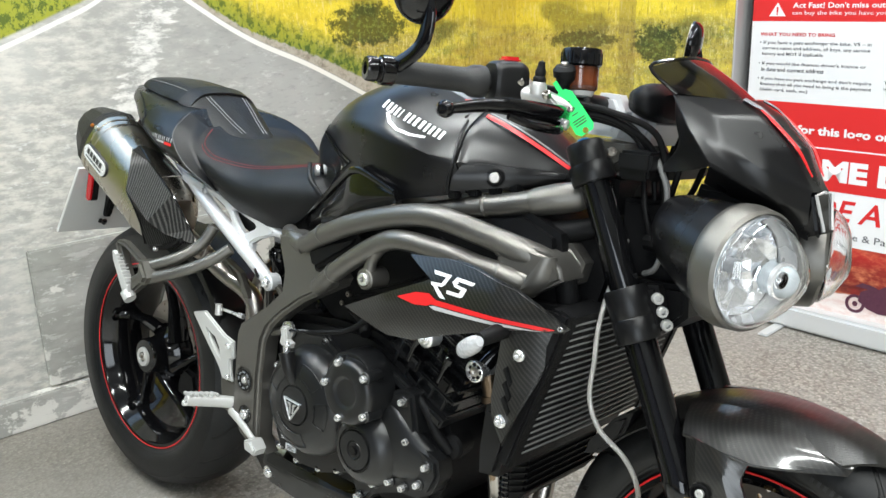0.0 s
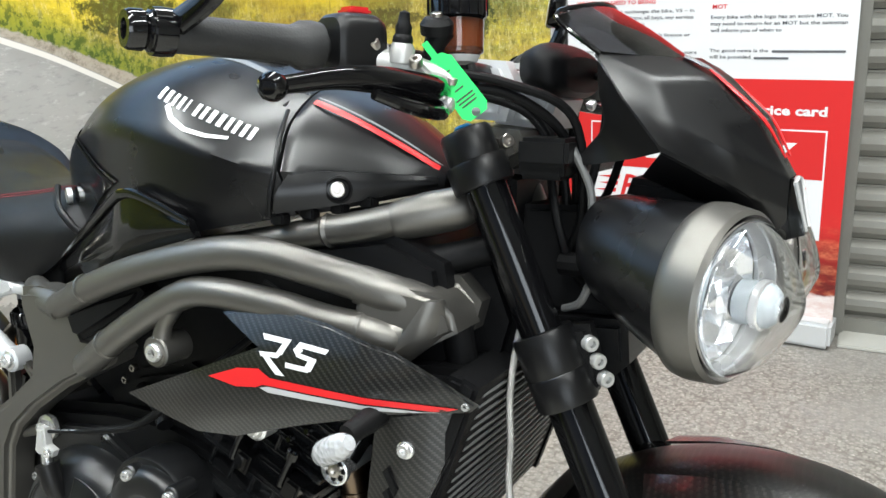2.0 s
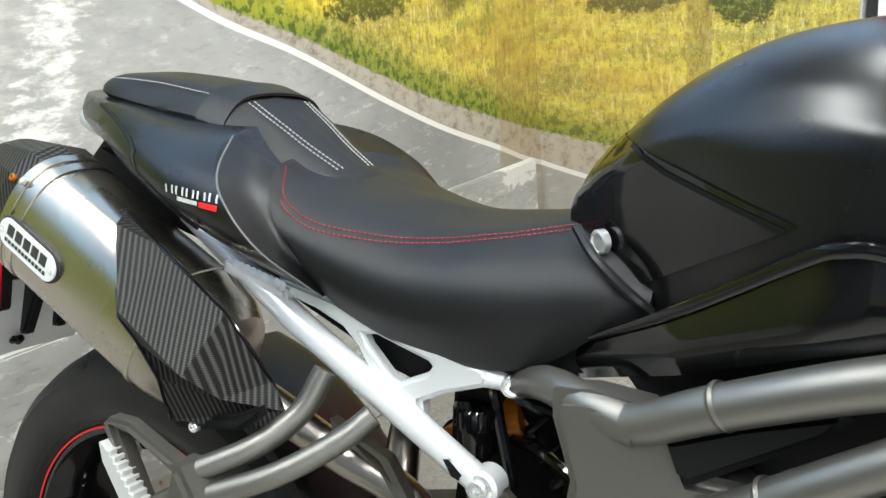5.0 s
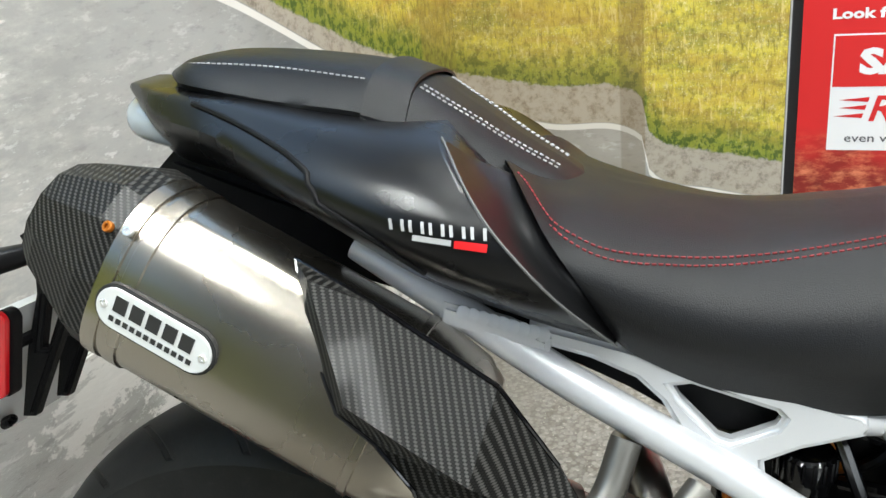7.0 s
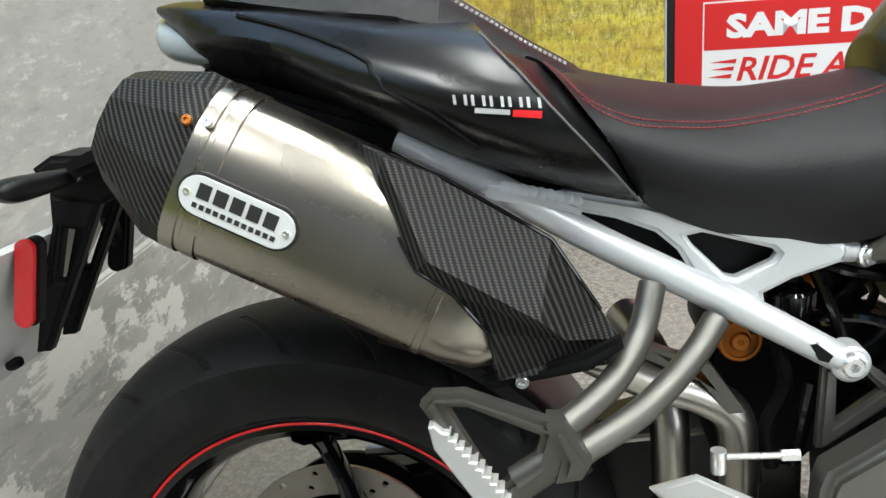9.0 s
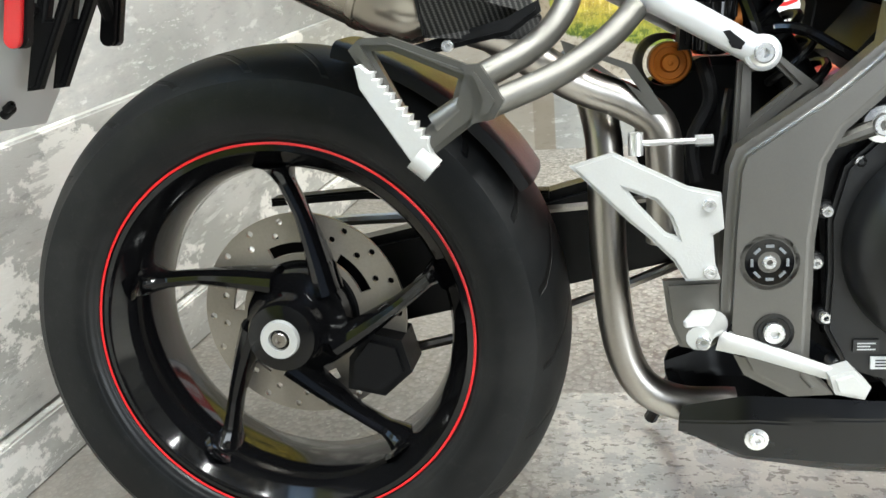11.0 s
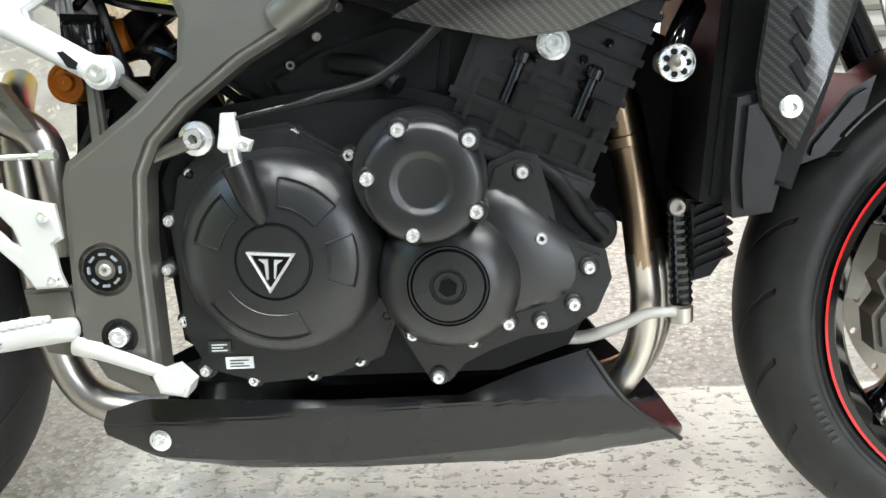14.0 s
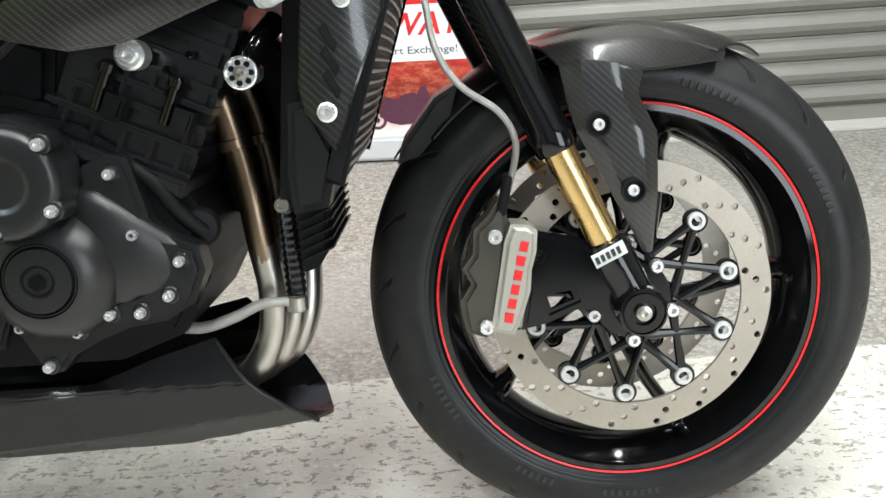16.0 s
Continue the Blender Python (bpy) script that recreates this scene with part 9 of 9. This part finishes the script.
# handlebar with its fittings
bars = part("handlebar", tube([(1.017, -0.384, 1.007), (1.060, -0.300, 1.004), (1.110, -0.200, 0.998), (1.150, -0.120, 0.988), (1.160, 0.0, 0.982), (1.150, 0.120, 0.988), (1.110, 0.200, 0.998), (1.017, 0.384, 1.007)], 0.011, 14, 5), "satin_black", bike, "tapered black handlebar with rubber grips")
for s in (-1, 1):
    d = Vector((0.072, -s * 0.142, -0.006)).normalized()
    e = Vector((1.017, s * 0.384, 1.007))
    part("grip", lathe([(0.0145, 0.018), (0.0155, 0.020), (0.0153, 0.06), (0.0156, 0.10), (0.0164, 0.128), (0.0205, 0.136), (0.0215, 0.146), (0.0205, 0.154), (0.015, 0.156)], e, d, 28), "rubber", bars, "black rubber grip")
    part("bar_end", lathe([(0.0, -0.002), (0.007, -0.002), (0.008, -0.008), (0.0140, -0.008), (0.0155, -0.005), (0.0158, 0.005), (0.0140, 0.008), (0.0160, 0.010), (0.0160, 0.018), (0.013, 0.02)], e, d, 28), "gloss_black", bars)
    part("mirror_clamp", lathe([(0.0150, 0.012), (0.0178, 0.013), (0.0178, 0.026), (0.0150, 0.027)], e, d, 24), "satin_black", bars)
    strap = [(1.034, 0.362, 1.010), (1.066, 0.364, 1.026), (1.083, 0.365, 1.041), (1.092, 0.366, 1.070), (1.089, 0.366, 1.092)]
    stem = part("bar_end_mirror", tube([(x, s * y, z) for x, y, z in strap], [0.0105, 0.0100, 0.0105, 0.0100, 0.0090], 14, 4, flat=0.6, up=(0, 1, 0)), "gloss_black", bars, "round black bar-end mirror")
    mc, mn = Vector((1.083, s * 0.364, 1.102)), (0.90, s * 0.36, -0.12)
    part("mirror_shell", lathe([(0.0, 0.015), (0.018, 0.0138), (0.032, 0.009), (0.0385, 0.002), (0.0405, -0.006), (0.0395, -0.010), (0.037, -0.011)], mc, mn, 40), "gloss_black", stem)
    part("mirror_glass", lathe([(0.0, -0.0095), (0.037, -0.0100), (0.037, -0.0115), (0, -0.0110)], mc, mn, 36), "chrome", stem)
    part("strap_eye", lathe([(0.0120, -0.008), (0.0185, -0.008), (0.0190, 0.0), (0.0185, 0.008), (0.0120, 0.008)], e + d * 0.020, d, 26, closed=True), "gloss_black", stem)
    bolt(stem, (1.036, s * 0.372, 1.004), (0.5, s * 0.85, 0.1), r=0.0055, h=0.004, mat="satin_black")
    # switch block
    sw = part("switch_block", body([(-0.020, -0.022, 0.022, -0.022, 0.024, 3.5), (-0.012, -0.025, 0.025, -0.026, 0.028, 4), (0.016, -0.025, 0.025, -0.026, 0.028, 4), (0.026, -0.022, 0.022, -0.022, 0.024, 3.5)], seg=32), "satin_black", bars, "black switch block with red button")
    sw.matrix_basis = Matrix.Translation(e + d * 0.180 + Vector((0.004, 0, 0.002 if s < 0 else -0.006))) @ Matrix.Rotation(math.atan2(d.y, d.x), 4, "Z") @ Matrix.Scale(1.0 if s < 0 else 0.72, 4)
    bm = bmesh.new()
    box(bm, -0.006, 0.018, -0.012, 0.010, 0.026, 0.034, 0.003)
    part("kill_switch", bm, "red_plastic", sw)
    bm = bmesh.new()
    box(bm, 0.020, 0.0275, -0.014 if s < 0 else 0.002, -0.002 if s < 0 else 0.014, 0.004, 0.018, 0.001)
    part("switch_symbol", bm, "white_print", sw)
    # lever
    lv = [(1.150, s * 0.165, 0.972), (1.172, s * 0.185, 0.966), (1.186, s * 0.230, 0.966), (1.186, s * 0.300, 0.972), (1.176, s * 0.350, 0.973), (1.160, s * 0.395, 0.967)]
    lev = part("brake_lever" if s < 0 else "clutch_lever", tube(lv, [0.011, 0.014, 0.0135, 0.0110, 0.0085, 0.0065], 14, 6, flat=0.75), "gloss_black", bars, "gloss black folding lever")
    part("lever_ball", lathe([(0.0, -0.0105), (0.006, -0.009), (0.0098, -0.004), (0.0105, 0.0), (0.0098, 0.004), (0.006, 0.009), (0.0, 0.0105)], (1.158, s * 0.402, 0.966), (0.3, s, 0), 20), "gloss_black", lev)
    bolt(lev, (1.180, s * 0.178, 0.975), (0.3, 0.1 * s, 0.95), r=0.006, h=0.004, mat="steel")
    part("lever_guard", tube([(1.172, s * 0.190, 0.955), (1.200, s * 0.235, 0.948), (1.203, s * 0.290, 0.952), (1.190, s * 0.325, 0.962)], [0.007, 0.006, 0.005, 0.004], 10, 5), "gloss_black", lev)
    part("lever_adjuster", lathe([(0.007, -0.006), (0.007, 0.006), (0.004, 0.008), (0, 0.008)], (1.188, s * 0.205, 0.955), (0.9, 0.1, -0.2), 12), "chrome", lev)
master = part("master_cylinder", tube([(1.122, -0.215, 0.992), (1.146, -0.196, 0.986), (1.172, -0.176, 0.976), (1.184, -0.166, 0.970)], [0.0115, 0.0125, 0.0105, 0.0080], 18, 5), "cast_silver", bars, "cast silver brake master cylinder")
part("cylinder_web", prism([(1.108, 0.975), (1.125, 1.002), (1.150, 1.000), (1.176, 0.978), (1.186, 0.962), (1.150, 0.966)], -0.202, -0.194, 0.003), "cast_silver", master)
part("clamp_half", lathe([(0.013, -0.012), (0.019, -0.011), (0.019, 0.011), (0.013, 0.012)], (1.110, -0.202, 0.998), (0.45, -0.89, 0), 26, closed=True), "cast_silver", master)
bolt(master, (1.160, -0.206, 0.990), (0.2, -0.6, 0.75), r=0.006, h=0.005, mat="steel")
bolt(master, (1.128, -0.222, 1.004), (0.1, -0.7, 0.7), r=0.005, h=0.005, mat="steel")
part("bleed_base", lathe([(0.012, -0.008), (0.011, 0.004), (0.008, 0.010), (0, 0.010)], (1.146, -0.206, 0.998), (0.1, -0.05, 1), 18), "cast_silver", master)
part("bleed_cap", lathe([(0.0078, 0.006), (0.0092, 0.010), (0.0085, 0.014), (0.0070, 0.016), (0.0074, 0.022), (0.0055, 0.026), (0.0045, 0.034), (0, 0.036)], (1.146, -0.206, 0.998), (0.1, -0.05, 1), 16), "plastic_black", master)
RES, RUP = (1.171, -0.146, 0.998), (-0.06, 0.05, 1)
res = part("fluid_reservoir", lathe([(0.0, 0.004), (0.016, 0.004), (0.0195, 0.007), (0.0200, 0.032), (0, 0.032)], RES, RUP, 36), "amber_fluid", bars, "smoked brake fluid reservoir with black cap")
cup = part("reservoir_cup", lathe([(0.0, 0.0), (0.019, 0.0), (0.0235, 0.003), (0.0245, 0.036)], RES, RUP, 36), "smoked_cup", res)
cup.visible_shadow = False
part("reservoir_cap", lathe([(0.0245, 0.032), (0.0270, 0.034), (0.0272, 0.050), (0.0260, 0.055), (0.020, 0.056), (0, 0.056)], RES, RUP, 36), "gloss_black", res)
for i in range(18):
    a = 2 * math.pi * i / 18
    c0 = Vector(RES) + Vector((0.0268 * math.cos(a) - 0.0022, 0.0268 * math.sin(a) + 0.0018, 0.036))
    part("cap_rib", tube([c0, c0 + Vector((-0.0008, 0.0007, 0.014))], 0.0014, 6), "gloss_black", res)
part("reservoir_foot", lathe([(0.0, -0.006), (0.017, -0.006), (0.020, 0.0), (0, 0.001)], RES, RUP, 24), "grey_print", res)
part("reservoir_arm", tube([(1.158, -0.168, 0.985), (1.160, -0.172, 1.006), (1.166, -0.168, 1.020)], [0.008, 0.010, 0.012], 12, 3), "plastic_black", res)
part("arm_cap", lathe([(0.0145, -0.006), (0.015, 0.003), (0.011, 0.008), (0.004, 0.010), (0, 0.010)], (1.164, -0.176, 1.022), (0.1, -0.3, 1), 22), "plastic_black", res)
bolt(res, (1.166, -0.180, 1.031), (0.1, -0.3, 1), r=0.005, h=0.003, mat="steel")
part("reservoir_hose", tube([(1.184, -0.148, 0.990), (1.190, -0.152, 0.974), (1.178, -0.168, 0.972)], 0.005, 8, 4), "plastic_black", res)
# clamps, ignition, instruments, cables
for s in (-1, 1):
    part("bar_clamp", prism([(1.135, 0.940), (1.182, 0.938), (1.192, 0.975), (1.180, 0.998), (1.150, 1.000), (1.138, 0.975)], s * 0.045 - 0.018, s * 0.045 + 0.018, 0.008), "silver_paint", bars, "bright alloy bar clamp")
part("clamp_block", prism([(1.155, 0.935), (1.215, 0.930), (1.225, 0.960), (1.205, 0.985), (1.170, 0.990)], -0.030, 0.070, 0.008), "silver_paint", bars)
clock = part("instrument_panel", body([(1.195, -0.055, 0.075, 0.972, 1.012, 3), (1.215, -0.070, 0.085, 0.965, 1.018, 3.2), (1.232, -0.068, 0.083, 0.962, 1.012, 3.2), (1.242, -0.05, 0.07, 0.968, 1.004, 3)], seg=36), "plastic_black", bike, "black instrument panel")
cables = part("control_cable", tube([(1.172, -0.165, 0.972), (1.215, -0.130, 0.965), (1.250, -0.080, 0.930), (1.255, -0.040, 0.870), (1.235, -0.03, 0.80)], 0.0050, 10, 8), "plastic_black", bike, "black control cable")
for pts in ([(1.160, -0.190, 0.985), (1.215, -0.140, 0.975), (1.262, -0.085, 0.945), (1.268, -0.060, 0.860), (1.25, -0.05, 0.80)],
            [(1.190, 0.10, 0.970), (1.250, 0.04, 0.985), (1.275, -0.02, 0.940), (1.262, -0.03, 0.86), (1.24, 0.0, 0.80)],
            [(1.180, 0.16, 0.980), (1.245, 0.10, 1.000), (1.285, 0.04, 0.960), (1.275, 0.02, 0.88), (1.25, 0.0, 0.82)],
            [(1.150, -0.120, 0.962), (1.172, -0.085, 0.962), (1.205, -0.060, 0.948), (1.228, -0.050, 0.918), (1.244, -0.040, 0.868), (1.240, -0.03, 0.80)],
            [(1.158, -0.095, 0.972), (1.190, -0.070, 0.966), (1.222, -0.055, 0.940), (1.240, -0.045, 0.895), (1.248, -0.04, 0.83)],
            [(1.131, 0.080, 0.961), (1.152, 0.080, 0.990), (1.182, 0.078, 1.000), (1.208, 0.074, 0.975), (1.214, 0.070, 0.946), (1.208, 0.060, 0.895)],
            [(1.230, -0.055, 0.90), (1.245, -0.065, 0.84), (1.262, -0.055, 0.79), (1.29, -0.05, 0.765)]):
    part("cable", tube(pts, 0.0045, 10, 8), "plastic_black", cables)
bm = bmesh.new()
box(bm, 1.215, 1.265, -0.105, -0.045, 0.898, 0.925, 0.004)
part("cable_guide", bm, "satin_black", cables)
bm = bmesh.new()
box(bm, 1.212, 1.258, -0.095, 0.095, 0.885, 0.905, 0.004)
part("headlamp_bracket", bm, "satin_black", cables)
part("pale_cable", tube([(1.262, -0.080, 0.915), (1.282, -0.085, 0.880), (1.285, -0.085, 0.85)], 0.004, 8, 5), "cable_grey", cables)
part("pale_cable", tube([(1.288, -0.09, 0.79), (1.277, -0.085, 0.768), (1.258, -0.075, 0.758)], 0.004, 8, 5), "cable_grey", cables)

# green key tag that hangs beside the lock
tag_pts = [(-0.007, 0.027), (0.0, 0.029), (0.007, 0.027), (0.0125, 0.020), (0.0135, -0.030), (0.009, -0.036), (-0.009, -0.036), (-0.0135, -0.030), (-0.0125, 0.020)]
tag = tagged(part("key_tag", prism(tag_pts, -0.0012, 0.0012, 0.0004, [[(0.004 * math.cos(t), -0.032 + 0.004 * math.sin(t)) for t in [2 * math.pi * i / 10 for i in range(10)]]]), "green_tag", None), "bright green plastic key tag hung by the lock", "key tag")
tag_n = Vector((0.46, -0.86, 0.22)).normalized()
tag_r = Vector((0, 0, 1)).cross(tag_n).normalized()
tag_u = tag_n.cross(tag_r)
tag_z = (tag_u * 0.83 - tag_r * 0.56).normalized()
tag_x = (-tag_n).cross(tag_z)
tag_m = Matrix((tag_x, -tag_n, tag_z)).transposed().to_4x4()
tag.matrix_world = Matrix.Translation(bike.matrix_world @ Vector((1.183, -0.178, 0.974))) @ tag_m
part("tag_neck", prism([(-0.003, 0.028), (-0.003, 0.043), (0.003, 0.043), (0.003, 0.028)], -0.001, 0.001), "green_tag", tag)
for z, w in ((0.010, 0.007), (0.001, 0.007), (-0.008, 0.009), (-0.016, 0.018), (-0.0195, 0.018), (-0.0230, 0.016)):
    part("print_bar", prism([(-w / 2, z), (w / 2, z), (w / 2, z + 0.0014), (-w / 2, z + 0.0014)], -0.0017, -0.0010), "dark_print", tag)
